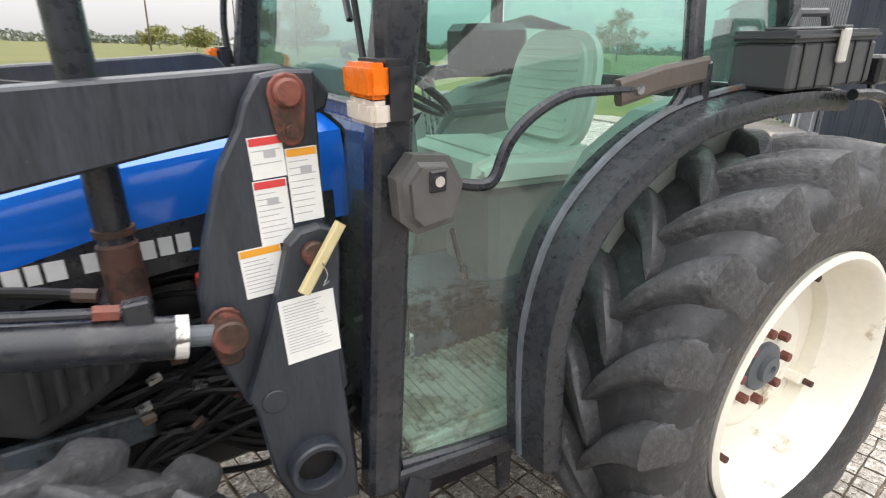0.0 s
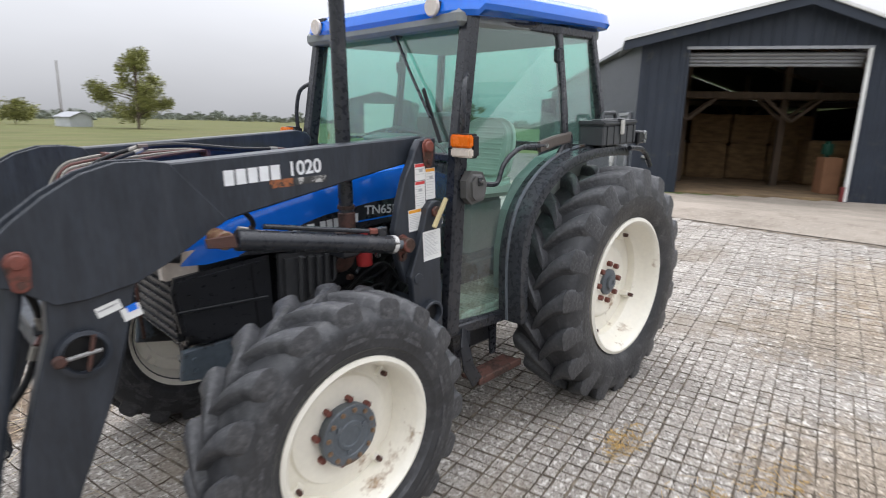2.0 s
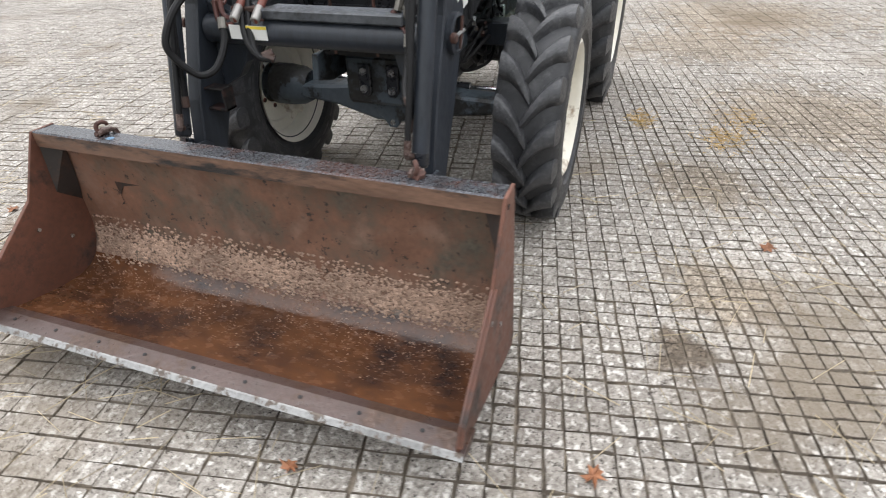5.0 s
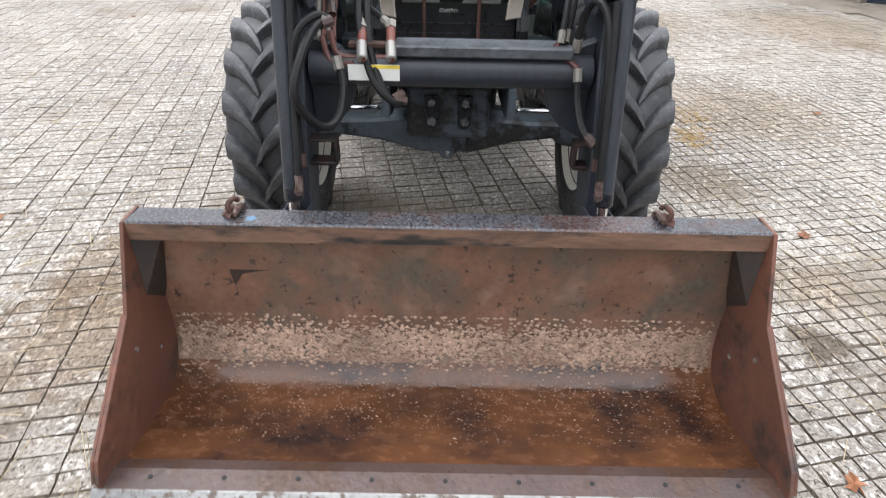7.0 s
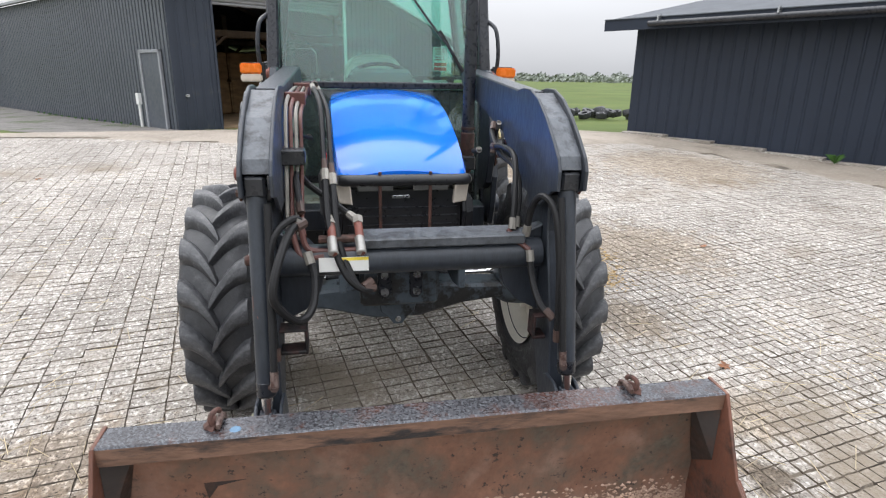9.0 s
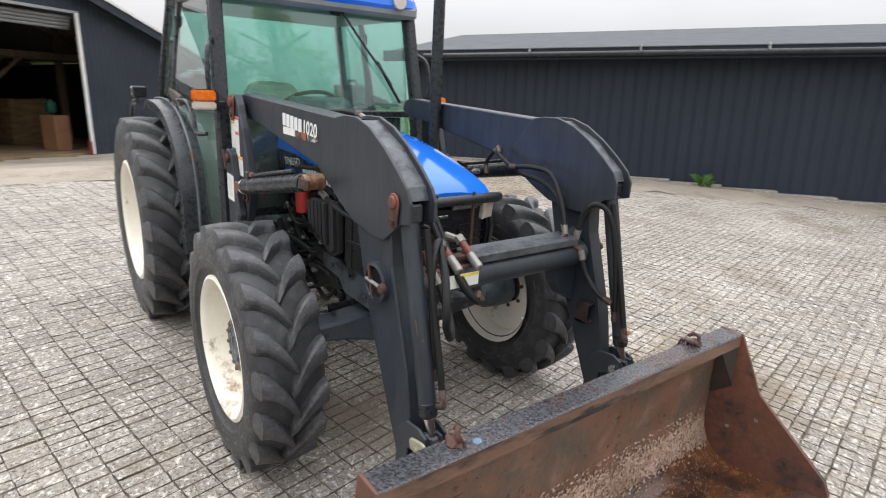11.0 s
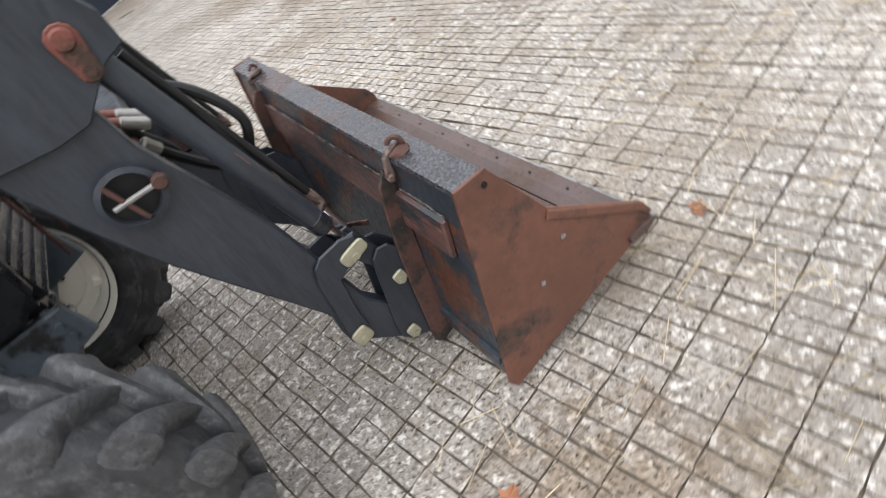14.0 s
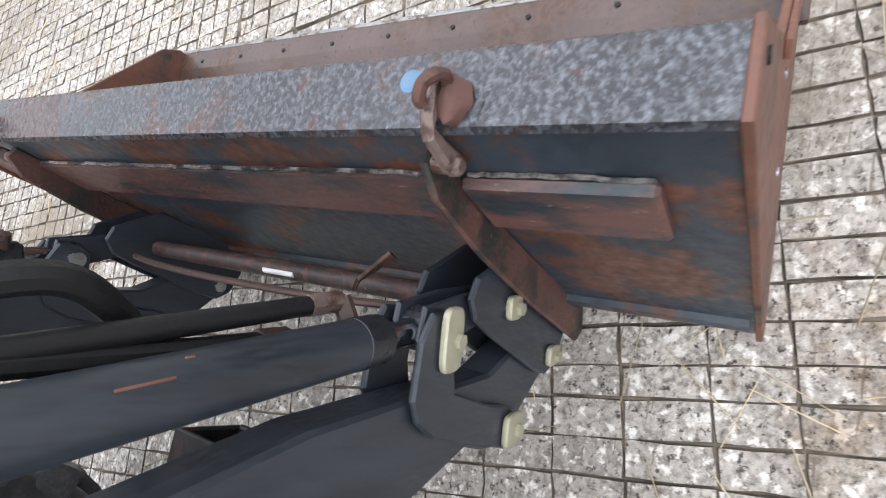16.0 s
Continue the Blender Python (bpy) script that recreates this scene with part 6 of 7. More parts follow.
BARN = Matrix.Translation((-10.68, -4.36, 0.0)) @ Matrix.Rotation(radians(120.5), 4, "Z")
barn = building("barn", "dark blue-grey metal barn with an open gable door", "barn", BARN)
part("wall", ribbed_wall(bmesh.new(), 0, D0, -0.3, gable_top, 0, 0.23, 0.035, 0.018), SIDING, barn)
part("wall", ribbed_wall(bmesh.new(), D0, RX, DH, gable_top, 0, 0.23, 0.035, 0.018), SIDING, barn)
part("wall", ribbed_wall(bmesh.new(), RX, D1, DH, gable_top, 0, 0.23, 0.035, 0.018), SIDING, barn)
part("wall", ribbed_wall(bmesh.new(), D1, BL, -0.3, gable_top, 0, 0.15, 0.03, 0.018), SIDING, barn)
SKEW = Matrix.Rotation(radians(100), 4, "Z")  # the side wall is not quite square to the gable
side = part("side_wall", ribbed_wall(bmesh.new(), 0.02, 21, -0.6, lambda x: EAVE_L, 0, 0.19, 0.034, 0.06, -0.1), CORRUGATED, barn, "grey corrugated side wall")
side.matrix_basis = SKEW
sb = part("side_backing", boxed((0.0, -0.20, -0.6), (21, -0.12, EAVE_L)), TIMBER, side)
part("corner_trim", boxed((-0.05, -0.03, -0.3), (0.07, 0.06, EAVE_L)), SIDING, barn)
part("far_side_wall", boxed((BL - 0.1, 0.1, -0.6), (BL, DEEP, EAVE_R)), SIDING, barn)
part("back_wall", plate([(-4, -0.5), (BL, -0.5), (BL, EAVE_R), (RX, RIDGE), (-4, EAVE_L - 0.6)], DEEP, DEEP + 0.1), SIDING, barn)
for x0, x1, z0 in ((-0.5, RX, EAVE_L - 0.12), (BL + 0.5, RX, EAVE_R - 0.19)):
    rf = part("roof", plate([(x0, z0 + 0.05), (x1, RIDGE + 0.05), (x1, RIDGE + 0.13), (x0, z0 + 0.13)], -0.35, DEEP + 0.3), ROOF, barn, "pale metal roof")
    part("bargeboard", plate([(x0, z0 - 0.12), (x1, RIDGE - 0.12), (x1, RIDGE + 0.10), (x0, z0 + 0.10)], -0.372, -0.352), SIDING, rf)
    part("roof_edge", plate([(x0, z0 + 0.10), (x1, RIDGE + 0.10), (x1, RIDGE + 0.17), (x0, z0 + 0.17)], -0.42, -0.30), WHITE_PAINT, rf, "pale roof edge flashing")
wing = part("side_roof", plate([(-0.22, EAVE_L + 0.0), (0.3, EAVE_L + 0.12), (0.3, EAVE_L + 0.2), (-0.22, EAVE_L + 0.08)], 0, 21), ROOF, barn)
wing.matrix_basis = Matrix.Rotation(radians(10), 4, "Z")
part("roof_infill", plate([(0.0, EAVE_L), (RX, RIDGE), (RX, RIDGE - 0.05), (0.0, EAVE_L - 0.05)], 0.2, DEEP), TIMBER, barn)
part("lean_roof", plate([(0.1, 0.3), (0.1, DEEP), (-2.9, DEEP), (-0.15, 1.2)], EAVE_L - 0.02, EAVE_L + 0.03, axis="z"), TIMBER, barn)
part("door_jamb", boxed((D1 - 0.05, -0.045, 0.1), (D1 + 0.03, 0.02, DH), 0.004), WHITE_PAINT, barn, "white door jamb")
part("door_jamb", boxed((D0 - 0.03, -0.03, 0.1), (D0 + 0.03, 0.12, DH), 0.004), SIDING, barn)
part("door_track", boxed((D0 - 0.05, -0.04, DH - 0.02), (D1 + 0.05, 0.03, DH + 0.05), 0.004), ROOF, barn, "grey door track")
part("red_post_foot", boxed((D1 - 0.12, -0.06, 0.05), (D1 - 0.04, 0.02, 0.45), 0.006), surf("dark_red_paint", (0.16, 0.022, 0.022), 0.6, var=0.3, bump=0.1), barn)
for k in range(4):
    part("rolled_door", rod((D0, 0.25 + 0.05 * k, DH - 0.10 - 0.08 * k), (D1, 0.25 + 0.05 * k, DH - 0.10 - 0.08 * k), 0.045, 12), ROOF, barn)
sd = part("side_door", boxed((0.62, 0.02, 0.10), (1.62, 0.06, 2.02), 0.004), CORRUGATED, side, "weathered grey side door")
for lo, hi in (((0.54, 0.02, 0.10), (0.62, 0.09, 2.10)), ((1.62, 0.02, 0.10), (1.72, 0.09, 2.10)), ((0.54, 0.02, 2.03), (1.72, 0.09, 2.11))):
    part("door_frame", boxed(lo, hi, 0.004), ROOF, side)
part("stand_pipe", rod((1.92, 0.14, 0.0), (1.92, 0.14, 0.72), 0.04, 14), WHITE_PAINT, side, "white plastic stand pipe", smooth=True)
part("pipe_box", boxed((1.84, 0.09, 0.70), (2.0, 0.19, 1.0), 0.01), WHITE_PAINT, side)
part("tap", boxed((0.20, -0.06, 0.95), (0.30, -0.02, 1.02), 0.01), STEEL, barn)
# inside
part("barn_floor", plate([(0.05, 0.12), (BL - 0.1, 0.12), (BL - 0.1, DEEP), (-2.95, DEEP)], -0.2, 0.14, axis="z"), surf("straw_covered_floor", (0.22, 0.15, 0.085), 0.9, var=0.4, scale=2, bump=0.5), barn, "straw-strewn earth floor")
for x in (1.6, 4.3, 6.6):
    for y in (3.4, 8.0):
        part("post", boxed((x - 0.09, y - 0.09, 0.1), (x + 0.09, y + 0.09, 3.7), 0.006), TIMBER, barn)
for y in (2.6, 3.4, 8.0):
    part("tie_beam", boxed((0.1, y - 0.07, 2.62), (BL - 0.1, y + 0.07, 2.80), 0.006), TIMBER, barn)
    for x in (1.6, 4.3):
        part("brace", bar([(x, y, 2.0), (x + 0.75, y, 2.66)], 0.09, 0.07), TIMBER, barn)
        part("brace", bar([(x, y, 2.0), (x - 0.75, y, 2.66)], 0.09, 0.07), TIMBER, barn)
    part("rafter", bar([(0.1, y, EAVE_L - 0.05), (RX, y, RIDGE - 0.1)], 0.14, 0.07), TIMBER, barn)
    part("rafter", bar([(BL - 0.1, y, EAVE_R - 0.05), (RX, y, RIDGE - 0.1)], 0.14, 0.07), TIMBER, barn)
HAY = surf("hay", (0.20, 0.125, 0.06), 0.9, var=0.4, scale=3, fine=50, bump=0.8, stretch=(1, 1, 3))


def hay_bale(m, lo, hi):
    bm = boxed(lo, hi, 0.05, 2)
    bmesh.ops.subdivide_edges(bm, edges=list(bm.edges), cuts=2, use_grid_fill=True)
    for v in bm.verts:
        v.co += Vector((noise.noise(v.co * 4.0), noise.noise(v.co * 4.0 + Vector((9, 0, 0))), noise.noise(v.co * 4.0 + Vector((0, 7, 0))))) * 0.05
    ob = part("hay_bale", bm, HAY)
    ob.matrix_basis = m
    return tagged(ob, "large square bale of brown hay", "hay bale", "bales in the barn")


for k in range(5):
    hay_bale(BARN, (0.9 + 1.25 * k, 5.4, 0.14), (2.1 + 1.25 * k, 6.6, 1.30))
for k in range(3):
    hay_bale(BARN, (2.2 + 1.25 * k, 5.6, 1.30), (3.4 + 1.25 * k, 6.7, 2.25))
hay_bale(BARN, (5.3, 3.9, 0.14), (6.5, 5.1, 1.5))
pal = thing("wooden_crate", "brown plywood crate inside the barn door", "crate")
pal.matrix_basis = BARN @ Matrix.Translation((4.86, 1.3, 0.14))
part("crate_board", boxed((0, 0, 0), (0.42, 0.6, 0.95), 0.01), surf("plywood", (0.30, 0.15, 0.08), 0.7, var=0.2, bump=0.2), pal)
bag = thing("green_bag", "dark green bag on the crate in the barn", "bag")
bag.matrix_basis = BARN @ Matrix.Translation((4.80, 1.4, 1.09))
part("bag_body", boxed((0.05, 0, 0), (0.28, 0.3, 0.42), 0.08, 3), surf("green_plastic", (0.01, 0.07, 0.045), 0.5), bag, smooth=True)
# sign at the end of the gable
sg = building("warning_sign", "white and red warning sign on the barn end", "sign", BARN @ Matrix.Translation((BL - 0.40, -0.06, 1.72)))
part("board", boxed((-0.02, -0.02, 0), (0.62, 0.0, 0.78), 0.004), PAPER, sg)
part("red_band", boxed((0.02, -0.024, 0.02), (0.58, -0.0205, 0.14)), WARN_RED, sg)
part("red_band", boxed((0.02, -0.024, 0.17), (0.58, -0.0205, 0.28)), WARN_RED, sg)
bm = bmesh.new()
for k, z in enumerate((0.36, 0.44, 0.54, 0.62, 0.70)):
    box(bm, (0.06 + 0.03 * (k % 2), -0.024, z), (0.52 - 0.04 * (k % 3), -0.0205, z + 0.035))
part("print_bars", bm, surf("red_print", (0.45, 0.12, 0.12), 0.6, bump=0), sg)

# long dark building along the yard
LB = Matrix.Translation((-7.16, 6.14, 0)) @ Matrix.Rotation(math.atan2(0.524, 0.852), 4, "Z")
bld = building("long_building", "long low dark metal-sided farm building", "building", LB)
ZB = 2.66
bw = part("wall", ribbed_wall(bmesh.new(), 0, 27, -1.2, lambda x: ZB, 0, 0.235, 0.03, 0.016, 0.12), SIDING_B, bld)
part("end_wall", boxed((0.0, 0.12, -0.4), (0.1, 9.0, ZB)), SIDING_B, bld)
part("far_end_wall", boxed((26.9, 0.12, -1.2), (27.0, 9.0, ZB)), SIDING_B, bld)
part("back_wall", boxed((0.0, 9.0, -0.8), (27.0, 9.1, ZB)), SIDING_B, bld)
rf = part("roof", plate([(-0.55, ZB - 0.02), (-0.55, ZB + 0.10), (4.6, ZB + 1.05), (9.6, ZB + 0.1), (9.6, ZB), (4.6, ZB + 0.95)], -0.45, 27.4, axis="x"), ROOF_DARK, bld, "dull grey metal roof")
part("soffit", boxed((-0.42, -0.52, ZB - 0.06), (27.3, 0.0, ZB - 0.03)), SIDING_B, rf)
part("fascia", boxed((-0.47, -0.575, ZB - 0.12), (27.4, -0.55, ZB + 0.11), 0.004), SIDING_B, rf)
part("gutter", rod((0.6, -0.64, ZB - 0.02), (27.4, -0.64, ZB - 0.02), 0.055, 12), BLACK, rf, smooth=True)
part("gutter_edge", boxed((-0.47, -0.60, ZB + 0.10), (27.4, -0.5, ZB + 0.115)), HUB, rf)
for k in range(12):
    part("gutter_clip", boxed((0.8 + 2.2 * k, -0.70, ZB + 0.02), (0.83 + 2.2 * k, -0.56, ZB + 0.14)), STEEL, rf)
part("base_strip", boxed((0.0, -0.06, -1.2), (27.0, -0.03, -1.15)), CONCRETE, bld)
part("wall_seam", boxed((13.0, -0.03, -0.6), (13.05, -0.018, ZB)), CORRUGATED, bld)
# concrete footing strip along the wall
for k in range(27):
    p = LB @ Vector((k + 0.5, -0.12, 0))
    z = ground_z(p.x, p.y)
    f = part("footing", boxed((k, -0.22, z - 0.15), (k + 1.0, 0.0, z + 0.035), 0.006), CONCRETE, bld)


def weed(m, n, h, seed, material):
    r = random.Random(seed)
    bm = bmesh.new()
    for k in range(n):
        a, ln, lean = r.uniform(0, 6.28), h * r.uniform(0.5, 1.0), r.uniform(0.15, 0.7)
        d = Vector((math.cos(a), math.sin(a), 0))
        w = d.cross(Vector((0, 0, 1))) * 0.012
        p0, p1, p2 = Vector((0, 0, 0)), d * ln * lean * 0.5 + Vector((0, 0, ln * 0.7)), d * ln * lean * 1.2 + Vector((0, 0, ln * 0.75))
        v = [bm.verts.new(q) for q in (p0 - w * 0.4, p0 + w * 0.4, p1 + w, p2, p1 - w)]
        bm.faces.new(v)
    ob = part("weed", bm, material)
    ob.matrix_basis = m
    return tagged(ob, "small green weed growing at the wall foot", "weed", "weeds by the wall")


WEED = surf("weed_green", (0.05, 0.13, 0.02), 0.7, var=0.3, bump=0)
for k, (x, h) in enumerate(((4.2, 0.22), (6.6, 0.35), (6.75, 0.2), (13.2, 0.15))):
    p = LB @ Vector((x, -0.26, 0))
    weed(Matrix.Translation((p.x, p.y, ground_z(p.x, p.y))), 26, h, k, WEED)
for k in range(14):
    p = BARN @ SKEW @ Vector((2.4 + 0.6 * k, 0.25, 0))
    weed(Matrix.Translation((p.x, p.y, ground_z(p.x, p.y))), 20, 0.10, 40 + k, WEED)

# gravel strip beside the barn
bm = bmesh.new()
strip = {}
for i in range(24):
    for j in range(6):
        p = BARN @ SKEW @ Vector((i * 0.95 - 0.6, 0.02 + j * (0.62 + 0.02 * (i % 3)), 0))
        strip[i, j] = bm.verts.new((p.x, p.y, ground_z(p.x, p.y) - 0.018))
for i in range(23):
    for j in range(5):
        bm.faces.new((strip[i, j], strip[i + 1, j], strip[i + 1, j + 1], strip[i, j + 1]))
tagged(part("gravel_strip", bm, GRAVEL, smooth=True), "grey gravel strip along the barn wall", "gravel", kind="structure")

# ---- distance ----
def away(bearing, dist):
    a = radians(bearing)
    return 3.7 + dist * math.cos(a), 2.5 + dist * math.sin(a)


sx, sy = away(231.2, 100)
shed = building("machine_shed", "dark metal machine shed with a white door", "shed", Matrix.Translation((sx, sy, ground_z(sx, sy))) @ Matrix.Rotation(radians(231.2 - 90 - 6), 4, "Z") @ Matrix.Scale(1.55, 4))
part("wall", plate([(-4.0, -0.5), (-4.0, 3.35), (0, 4.45), (4.0, 3.35), (4.0, -0.5)], 0, 12), SIDING_B, shed)
for sgn in (1, -1):
    part("roof", plate([(sgn * 4.2, 3.3), (0, 4.46), (0, 4.58), (sgn * 4.2, 3.42)], -0.3, 12.3), SIDING, shed)
part("door", boxed((-1.6, -0.08, 0), (1.75, -0.01, 3.25), 0.02), WHITE_PAINT, shed, "white sliding door")

hx, hy = away(256.9, 105)
house = building("white_outbuilding", "small white gabled outbuilding across the field", "outbuilding", Matrix.Translation((hx, hy, ground_z(hx, hy))) @ Matrix.Rotation(radians(257.6 - 90 + 25), 4, "Z"))
part("wall", plate([(-1.6, -0.5), (-1.6, 1.45), (0, 2.15), (1.6, 1.45), (1.6, -0.5)], 0, 5), surf("weathered_white_boards", (0.42, 0.44, 0.45), 0.7, var=0.15, scale=0.6), house)
for sgn in (1, -1):
    part("roof", plate([(sgn * 1.8, 1.36), (0, 2.18), (0, 2.28), (sgn * 1.8, 1.46)], -0.2, 5.2), ROOF, house)


def leafy_tree(name, x, y, height, spread, seed, label, trunk_share=0.2, cards=3500, leaf=0.35, material=None):
    """A tapered trunk with limbs and a crown of many small leaves in clumps with gaps."""
    r = random.Random(seed)
    z0 = ground_z(x, y) - 0.1
    root = new(name)
    root.location = (x, y, z0)
    tagged(root, label, "tree")
    bm = bmesh.new()
    limbs, clumps = [], []
    base = height * trunk_share
    sweep(bm, [(0, 0, 0), (0.1, 0.05, base), (0.0, 0.1, height * 0.6), (0.15, 0, height * 0.92)], height * 0.018, 7)
    for k in range(16):
        a, t = r.uniform(0, 6.28), r.uniform(0.05, 0.85)
        z = base + (height - base) * t * 0.9
        ln = spread * (0.45 + 0.55 * math.sin(math.pi * min(t + 0.18, 1))) * r.uniform(0.6, 1.1)
        e = Vector((math.cos(a) * ln, math.sin(a) * ln, z + ln * r.uniform(0.1, 0.6)))
        sweep(bm, [(0, 0, z * 0.95), tuple(e * 0.5 + Vector((0, 0, z * 0.48))), tuple(e)], height * 0.006, 5)
        for q in range(3):
            clumps.append((e * r.uniform(0.55, 1.05), r.uniform(0.10, 0.20) * spread * 1.5))
    for k in range(14):
        t = r.uniform(0.15, 0.95)
        w = 0.62 * spread * math.sin(math.pi * (0.15 + 0.8 * t)) ** 0.7
        clumps.append((Vector((r.uniform(-w, w), r.uniform(-w, w), base + (height - base) * t)), 0.17 * spread * r.uniform(0.8, 1.3)))
    for k in range(5):
        clumps.append((Vector((r.uniform(-0.2, 0.2) * spread, r.uniform(-0.2, 0.2) * spread, height * r.uniform(0.75, 0.97))), 0.2 * spread))
    part("trunk", bm, BARK, root)
    vs, fs = [], []
    for k in range(cards):
        c, rad = r.choice(clumps)
        d = Vector((r.gauss(0, 1), r.gauss(0, 1), r.gauss(0, 0.75)))
        p = c + d.normalized() * rad * r.random() ** 0.45
        if p.z < base * 0.7:
            continue
        u = Vector((r.gauss(0, 1), r.gauss(0, 1), r.gauss(0, 1))).normalized()
        w = u.orthogonal().normalized()
        s_ = leaf * r.uniform(0.5, 1.1)
        i = len(vs)
        vs += [p - u * s_ * 0.5, p + w * s_ * 0.32, p + u * s_ * 0.5, p - w * s_ * 0.32]
        fs.append((i, i + 1, i + 2, i + 3))
    me = bpy.data.meshes.new("crown")
    me.from_pydata(vs, [], fs)
    me.materials.append(material or LEAF)
    cr = new("crown", me)
    cr.parent = root
    return root


tx, ty = away(252.6, 100)
leafy_tree("broadleaf_tree", tx, ty, 11.6, 6.3, 3, "tall broadleaf tree with yellowing green leaves", 0.03, 15000, 0.42)
tx, ty = away(223.2, 130)
leafy_tree("broadleaf_tree", tx, ty, 10.0, 5.0, 9, "lone broadleaf tree beyond the field", 0.18, 7000, 0.45)
tx, ty = away(261.4, 120)
leafy_tree("broadleaf_tree", tx, ty, 4.0, 3.6, 12, "low spreading tree by the outbuilding", 0.1, 2500, 0.5)
tx, ty = away(264.5, 140)
leafy_tree("broadleaf_tree", tx, ty, 4.5, 4.0, 15, "tree at the far side of the field", 0.1, 2500, 0.5)
tx, ty = 39.0, 14.0
leafy_tree("broadleaf_tree", tx, ty, 15.5, 6.5, 21, "tall leafy tree mirrored in the windscreen", 0.1, 9000, 0.55)

# the haze over the far woods is put into this pale colour
HAZY_WOODS = surf("hazy_distant_trees", (0.23, 0.25, 0.22), 0.9, spec=0.05, var=0.3, scale=0.05, fine=0.8, bump=0.0, random_piece=0.35)


def treeline(bearing0, bearing1, dist, height, seed):
    r = random.Random(seed)
    vs, fs = [], []
    n = int((bearing1 - bearing0) * 170)
    for k in range(n):
        b = bearing0 + (bearing1 - bearing0) * r.random()
        d = dist * r.uniform(0.93, 1.1)
        x, y = away(b, d)
        h = height * (0.35 + 0.65 * abs(noise.noise(Vector((b * 0.55, seed, 0)))) ** 0.6 * 1.4) * r.uniform(0.5, 1.0)
        c = Vector((x, y, ground_z(x, y) + h * r.uniform(0.1, 0.9)))
        u = Vector((r.gauss(0, 1), r.gauss(0, 1), r.gauss(0, 1))).normalized()
        w = u.orthogonal().normalized()
        s_ = height * r.uniform(0.07, 0.17)
        i = len(vs)
        vs += [c - u * s_, c + w * s_ * 0.8, c + u * s_, c - w * s_ * 0.8]
        fs.append((i, i + 1, i + 2, i + 3))
    me = bpy.data.meshes.new("distant_woods")
    me.from_pydata(vs, [], fs)
    me.materials.append(HAZY_WOODS)
    return tagged(new("distant_woods", me), "line of distant woods along the horizon, pale with haze", "woods", kind="stuff")


treeline(130, 290, 480, 9.0, 2)
treeline(140, 178, 300, 4.5, 5)
treeline(256, 285, 260, 5.0, 7)

# poles across the field
for b, d, h in ((258.3, 150, 13), (265, 110, 9)):
    x, y = away(b, d)
    pole = building("utility_pole", "thin wooden utility pole across the field", "pole", Matrix.Translation((x, y, ground_z(x, y))))
    part("shaft", rod((0, 0, -0.5), (0, 0, h), 0.16, 8, 0.11), BARK, pole)

# trailer beside the barn and scrap heap beyond the yard
tx, ty = -14.4, 4.9
trailer = building("flat_trailer", "rusty empty two-wheel trailer beside the barn", "trailer", Matrix.Translation((tx, ty, ground_z(tx, ty))) @ Matrix.Rotation(radians(140), 4, "Z"))
part("bed", boxed((-1.2, -0.6, 0.42), (1.0, 0.6, 0.50), 0.01), BLACK, trailer)
part("tongue", rod((1.0, 0, 0.46), (2.0, 0, 0.40), 0.04, 8), RUST, trailer)
part("jack", rod((1.9, 0, 0.0), (1.9, 0, 0.75), 0.03, 8), BLACK, trailer)
for y in (-0.68, 0.68):
    wh = part("wheel", lathe(bmesh.new(), [(0.14, -0.07), (0.27, -0.08), (0.30, -0.05), (0.30, 0.05), (0.27, 0.08), (0.14, 0.07)], 24), RUBBER, trailer, smooth=True)
    wh.location = (-0.3, y, 0.30)
    part("disc", rod((0, -0.04, 0), (0, 0.04, 0), 0.14, 16), STEEL, wh)
rj = random.Random(8)
for k in range(34):
    x, y = -16.5 - rj.uniform(-1.0, 1.0), 9.0 + rj.uniform(-3.0, 2.6)
    bm = bmesh.new()
    R0 = rj.uniform(0.16, 0.27)
    lathe(bm, [(R0 * 0.5, -0.09), (R0 * 0.95, -0.10), (R0, -0.05), (R0, 0.05), (R0 * 0.95, 0.10), (R0 * 0.5, 0.09)], 20, True)
    ob = part("old_tyre", bm, RUBBER, smooth=True)
    ob.matrix_basis = Matrix.Translation((x, y, ground_z(x, y) + 0.08 + 0.09 * (k % 3))) @ Euler((rj.uniform(1.2, 1.9), rj.uniform(-0.3, 0.3), rj.uniform(0, 3))).to_matrix().to_4x4()
    tagged(ob, "discarded black tyre on the scrap heap", "tyre", "scrap tyres")

# ---- loose things on the yard ----
def on_yard(x, y):
    """A place of the yard given in the tractor's own axes, and the yard's slope there."""
    p = TILT @ Vector((x, y, 0))
    return Matrix.Translation((p.x, p.y, ground_z(p.x, p.y))) @ Matrix.Rotation(radians(SLOPE), 4, "Y")


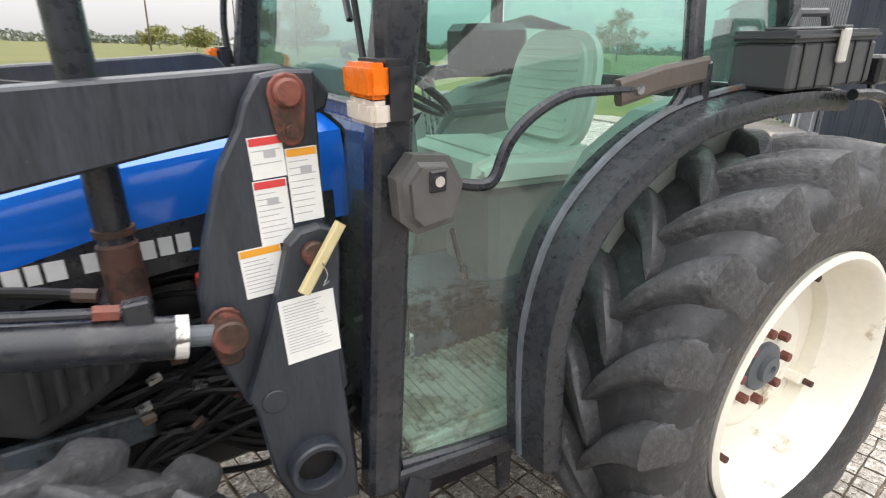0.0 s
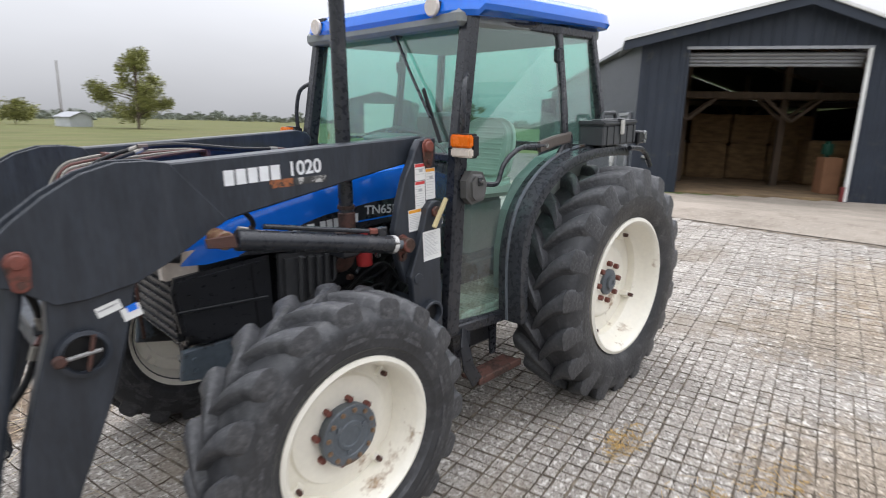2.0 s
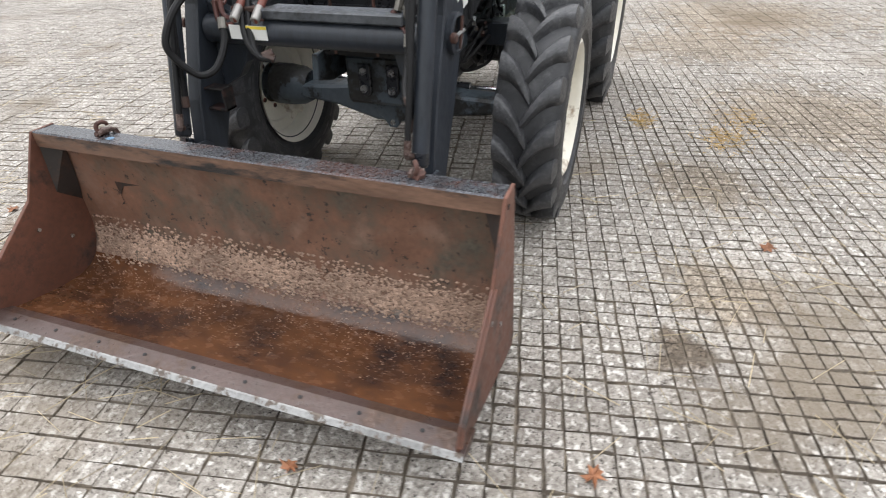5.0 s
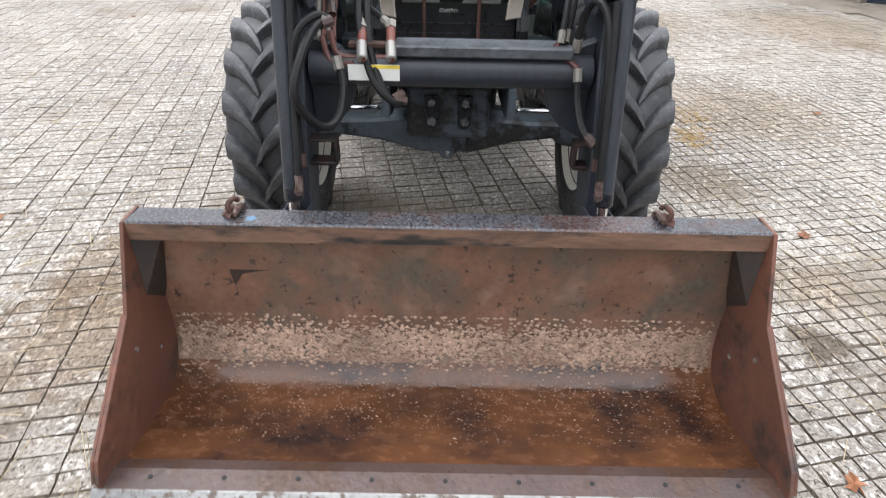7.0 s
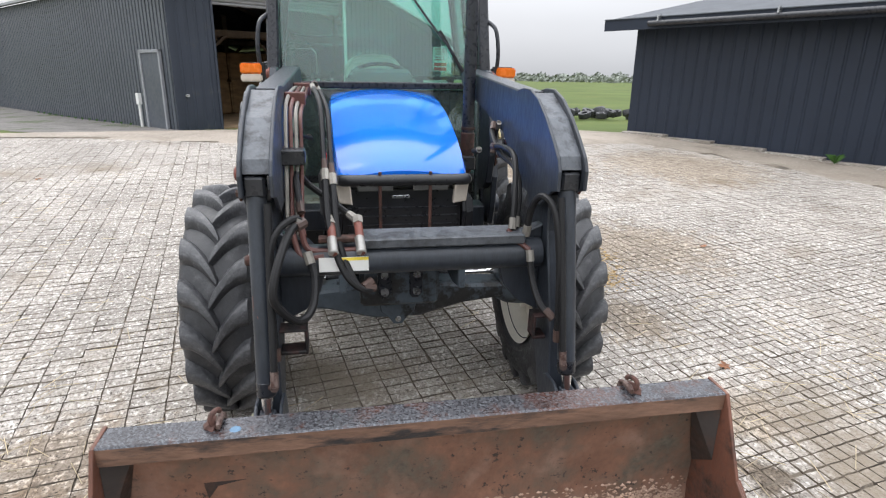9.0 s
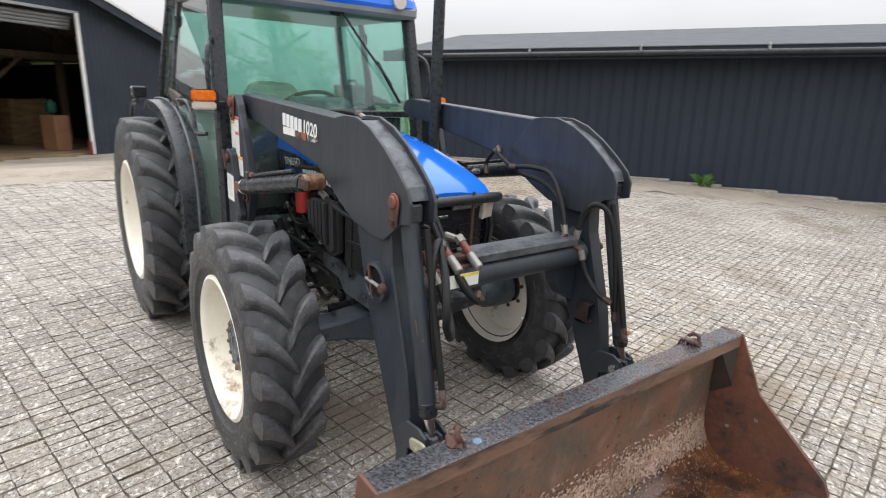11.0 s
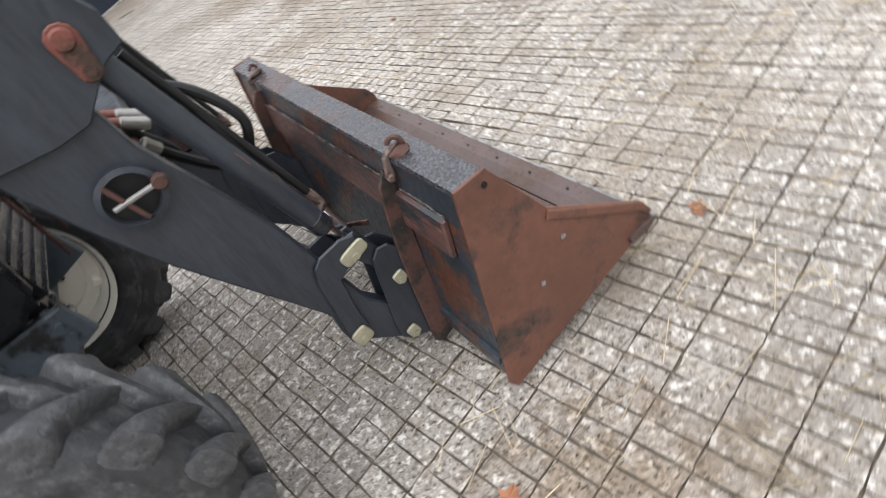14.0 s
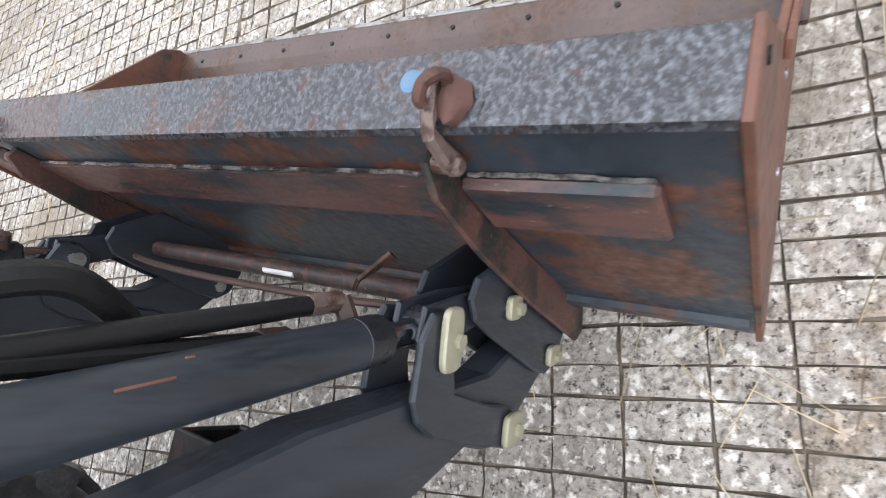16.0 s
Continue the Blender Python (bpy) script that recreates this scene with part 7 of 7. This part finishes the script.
def oak_leaf(x, y, seed, size=0.07):
    r = random.Random(seed)
    bm = bmesh.new()
    pts = []
    n = 14
    for k in range(n):
        a = 2 * math.pi * k / n
        rad = size * (0.55 + 0.45 * (k % 2)) * r.uniform(0.7, 1.1)
        pts.append((math.cos(a) * rad, math.sin(a) * rad * 0.7, r.uniform(0.002, 0.022)))
    mid = bm.verts.new((0, 0, 0.008))
    v = [bm.verts.new(p) for p in pts]
    for k in range(n):
        bm.faces.new((mid, v[k], v[(k + 1) % n]))
    sol = bmesh.ops.extrude_face_region(bm, geom=list(bm.faces))
    for e in sol["geom"]:
        if isinstance(e, bmesh.types.BMVert):
            e.co.z += 0.0012
    ob = part("fallen_leaf", bm, LEAF_BROWN)
    ob.matrix_basis = on_yard(x, y) @ Matrix.Rotation(r.uniform(0, 6), 4, "Z")
    return tagged(ob, "curled orange-brown oak leaf on the concrete", "leaf", "fallen leaves")


for k, (x, y) in enumerate(((2.229, 2.01), (3.781, 1.349), (4.053, 0.417), (4.217, -0.951), (3.036, -1.204), (3.05, -2.10), (2.2, -2.5), (4.9, 2.4), (0.2, 3.2), (-3.1, -4.2))):
    oak_leaf(x, y, k, 0.042 if k == 2 else 0.054)


def straw_pile(x, y, n, spread, seed, length=0.09, material=None, name="straw_wisp", label="thin scatter of yellow straw on the concrete"):
    r = random.Random(seed)
    vs, fs = [], []
    for k in range(n):
        px, py = r.gauss(0, spread), r.gauss(0, spread * 0.6)
        a, ln = r.uniform(0, 3.14), length * r.uniform(0.3, 1.2)
        d = Vector((math.cos(a), math.sin(a), r.uniform(-0.12, 0.12))) * ln * 0.5
        w = Vector((-math.sin(a), math.cos(a), 0)) * r.uniform(0.0008, 0.0018)
        c = Vector((px, py, 0.006 + abs(d.z) + r.random() * 0.012))
        i = len(vs)
        vs += [c - d - w, c - d + w, c + d + w, c + d - w, c - d + Vector((0, 0, 0.003)), c + d + Vector((0, 0, 0.003))]
        fs += [(i, i + 1, i + 2, i + 3), (i, i + 3, i + 5, i + 4), (i + 1, i + 4, i + 5, i + 2)]
    me = bpy.data.meshes.new(name)
    me.from_pydata(vs, [], fs)
    me.materials.append(material or STRAW)
    ob = new(name, me)
    ob.matrix_basis = on_yard(x, y)
    return tagged(ob, label, "straw", kind="stuff")


straw_pile(0.56, 1.33, 130, 0.085, 1, 0.06)
straw_pile(0.80, 1.90, 190, 0.13, 2, 0.06)
straw_pile(0.40, 2.05, 90, 0.16, 3, 0.06)
straw_pile(3.6, -1.9, 520, 1.3, 4, 0.20, DRY_STALK, "dry_stalks", "thin dry stalks scattered over the concrete")
straw_pile(3.6, 2.4, 520, 1.5, 5, 0.19, DRY_STALK, "dry_stalks", "thin dry stalks scattered over the concrete")
straw_pile(0.5, -4.0, 400, 2.2, 6, 0.12, DRY_STALK, "dry_stalks", "thin dry stalks scattered over the concrete")
straw_pile(5.0, -0.4, 240, 0.9, 7, 0.18, DRY_STALK, "dry_stalks", "thin dry stalks scattered over the concrete")

# ---- grooved concrete: one raised block for each cell between the grooves ----
ry = np.random.RandomState(3)
cs, sn = math.cos(TURN), math.sin(TURN)


def block_verts(u, v, du, dv, top, gaps):
    """A block whose cell lies at u, v in the turned grid: a foot and a smaller top with chipped, uneven edges."""
    out = []
    for level, h in ((0, -0.012), (1, top)):
        for a, b in ((0, 0), (0.5, 0), (1, 0), (1, 0.5), (1, 1), (0.5, 1), (0, 1), (0, 0.5)):
            q = level * (1.0 if (a, b) != (0.5, 0.5) else 0)
            uu = u + a * du + q * (gaps[0] * (a == 0) - gaps[1] * (a == 1))
            vv = v + b * dv + q * (gaps[2] * (b == 0) - gaps[3] * (b == 1))
            x, y = cs * uu - sn * vv, sn * uu + cs * vv
            j = 0.0034 if level else 0.0
            out.append((x + ry.uniform(-j, j), y + ry.uniform(-j, j), ground_z(x, y) + h + (ry.uniform(-0.002, 0.0015) if level else 0)))
    return out


FACES = [(k, (k + 1) % 8, 8 + (k + 1) % 8, 8 + k) for k in range(8)] + [tuple(range(8, 16))]
SIDES = len(FACES)
near, rest_v, rest_f = [], [], []
NU, NV = 280, 140
row_gap = ry.uniform(0.0006, 0.0052, 2 * NU + 2)
row_gap[::2] *= 0.45
col_gap = ry.uniform(0.0006, 0.0055, 2 * NV + 2)
row_bend = ry.uniform(-0.006, 0.006, 2 * NU + 2)
col_bend = ry.uniform(-0.008, 0.008, 2 * NV + 2)
for i in range(-NU, NU):
    for j in range(-NV, NV):
        u, v = 3.306 + i * PITCH_U + row_bend[i + NU], -1.961 + j * PITCH_V + col_bend[j + NV]
        u1, v1 = 3.306 + (i + 1) * PITCH_U + row_bend[i + NU + 1], -1.961 + (j + 1) * PITCH_V + col_bend[j + NV + 1]
        x, y = cs * (u + u1) / 2 - sn * (v + v1) / 2, sn * (u + u1) / 2 + cs * (v + v1) / 2
        if not (-15.4 < x < 13.4 and -10.9 < y < 15.4 and yard_edge(x, y) and grooved(x, y)):
            continue
        g = 0.0022
        soft_v = 0.5 if y < 0 else 1.0
        cells = [(v, v1)]
        if y > 0.9 and x > -1.0:
            vm = v + (v1 - v) * (0.54 + 0.04 * math.sin(2.3 * j))
            cells = [(v, vm), (vm, v1)]
        for va, vb in cells:
            top = ry.uniform(-0.002, 0.002)
            fade = min(max((x + 3.2) / 2.4, 0.0), 1.0)  # the scoring is worn shallow towards the barn
            choke = (0.55 + 0.45 * fade) * min(max(0.85 + 2.4 * noise.noise(Vector((x * 0.45, y * 0.45, 3.0))), 0.15), 1.25)
            gaps = [q * choke * ry.uniform(0.4, 1.3) * (0.1 if ry.rand() < 0.2 else 1.0) + 0.0006 for q in (row_gap[i + NU] * (0.15 + 0.85 * fade), row_gap[i + NU + 1] * (0.15 + 0.85 * fade), col_gap[j + NV] * soft_v, col_gap[j + NV + 1] * soft_v)]
            vv = block_verts(u + g, va + g, u1 - u - 2 * g, vb - va - 2 * g, top, gaps)
            if 2.9 < x < 4.7 and -2.3 < y < -1.0 and len(near) < 180:
                near.append(vv)
            elif 2.7 < x < 4.3 and 1.05 < y < 2.0 and len(near) < 300:
                near.append(vv)
            else:
                k = len(rest_v)
                rest_v += vv
                rest_f += [tuple(k + q for q in f) for f in FACES]
me = bpy.data.meshes.new("concrete_blocks")
me.from_pydata(rest_v, [], rest_f)
me.materials.append(CONCRETE)
me.materials.append(GROOVE)
me.polygons.foreach_set("material_index", ([1] * 8 + [0]) * (len(rest_f) // SIDES))
blocks = new("concrete_blocks", me)
blocks.parent = pavement
blocks["kind"], blocks["label"] = "stuff", "pale weathered concrete blocks between dark grooves"
for vv in near:
    me = bpy.data.meshes.new("concrete_block")
    me.from_pydata([tuple(Vector(q) - Vector(vv[0])) for q in vv], [], FACES)
    me.materials.append(CONCRETE)
    me.materials.append(GROOVE)
    me.polygons.foreach_set("material_index", [1] * 8 + [0])
    ob = new("concrete_block", me)
    ob.parent = pavement
    ob.location = vv[0]
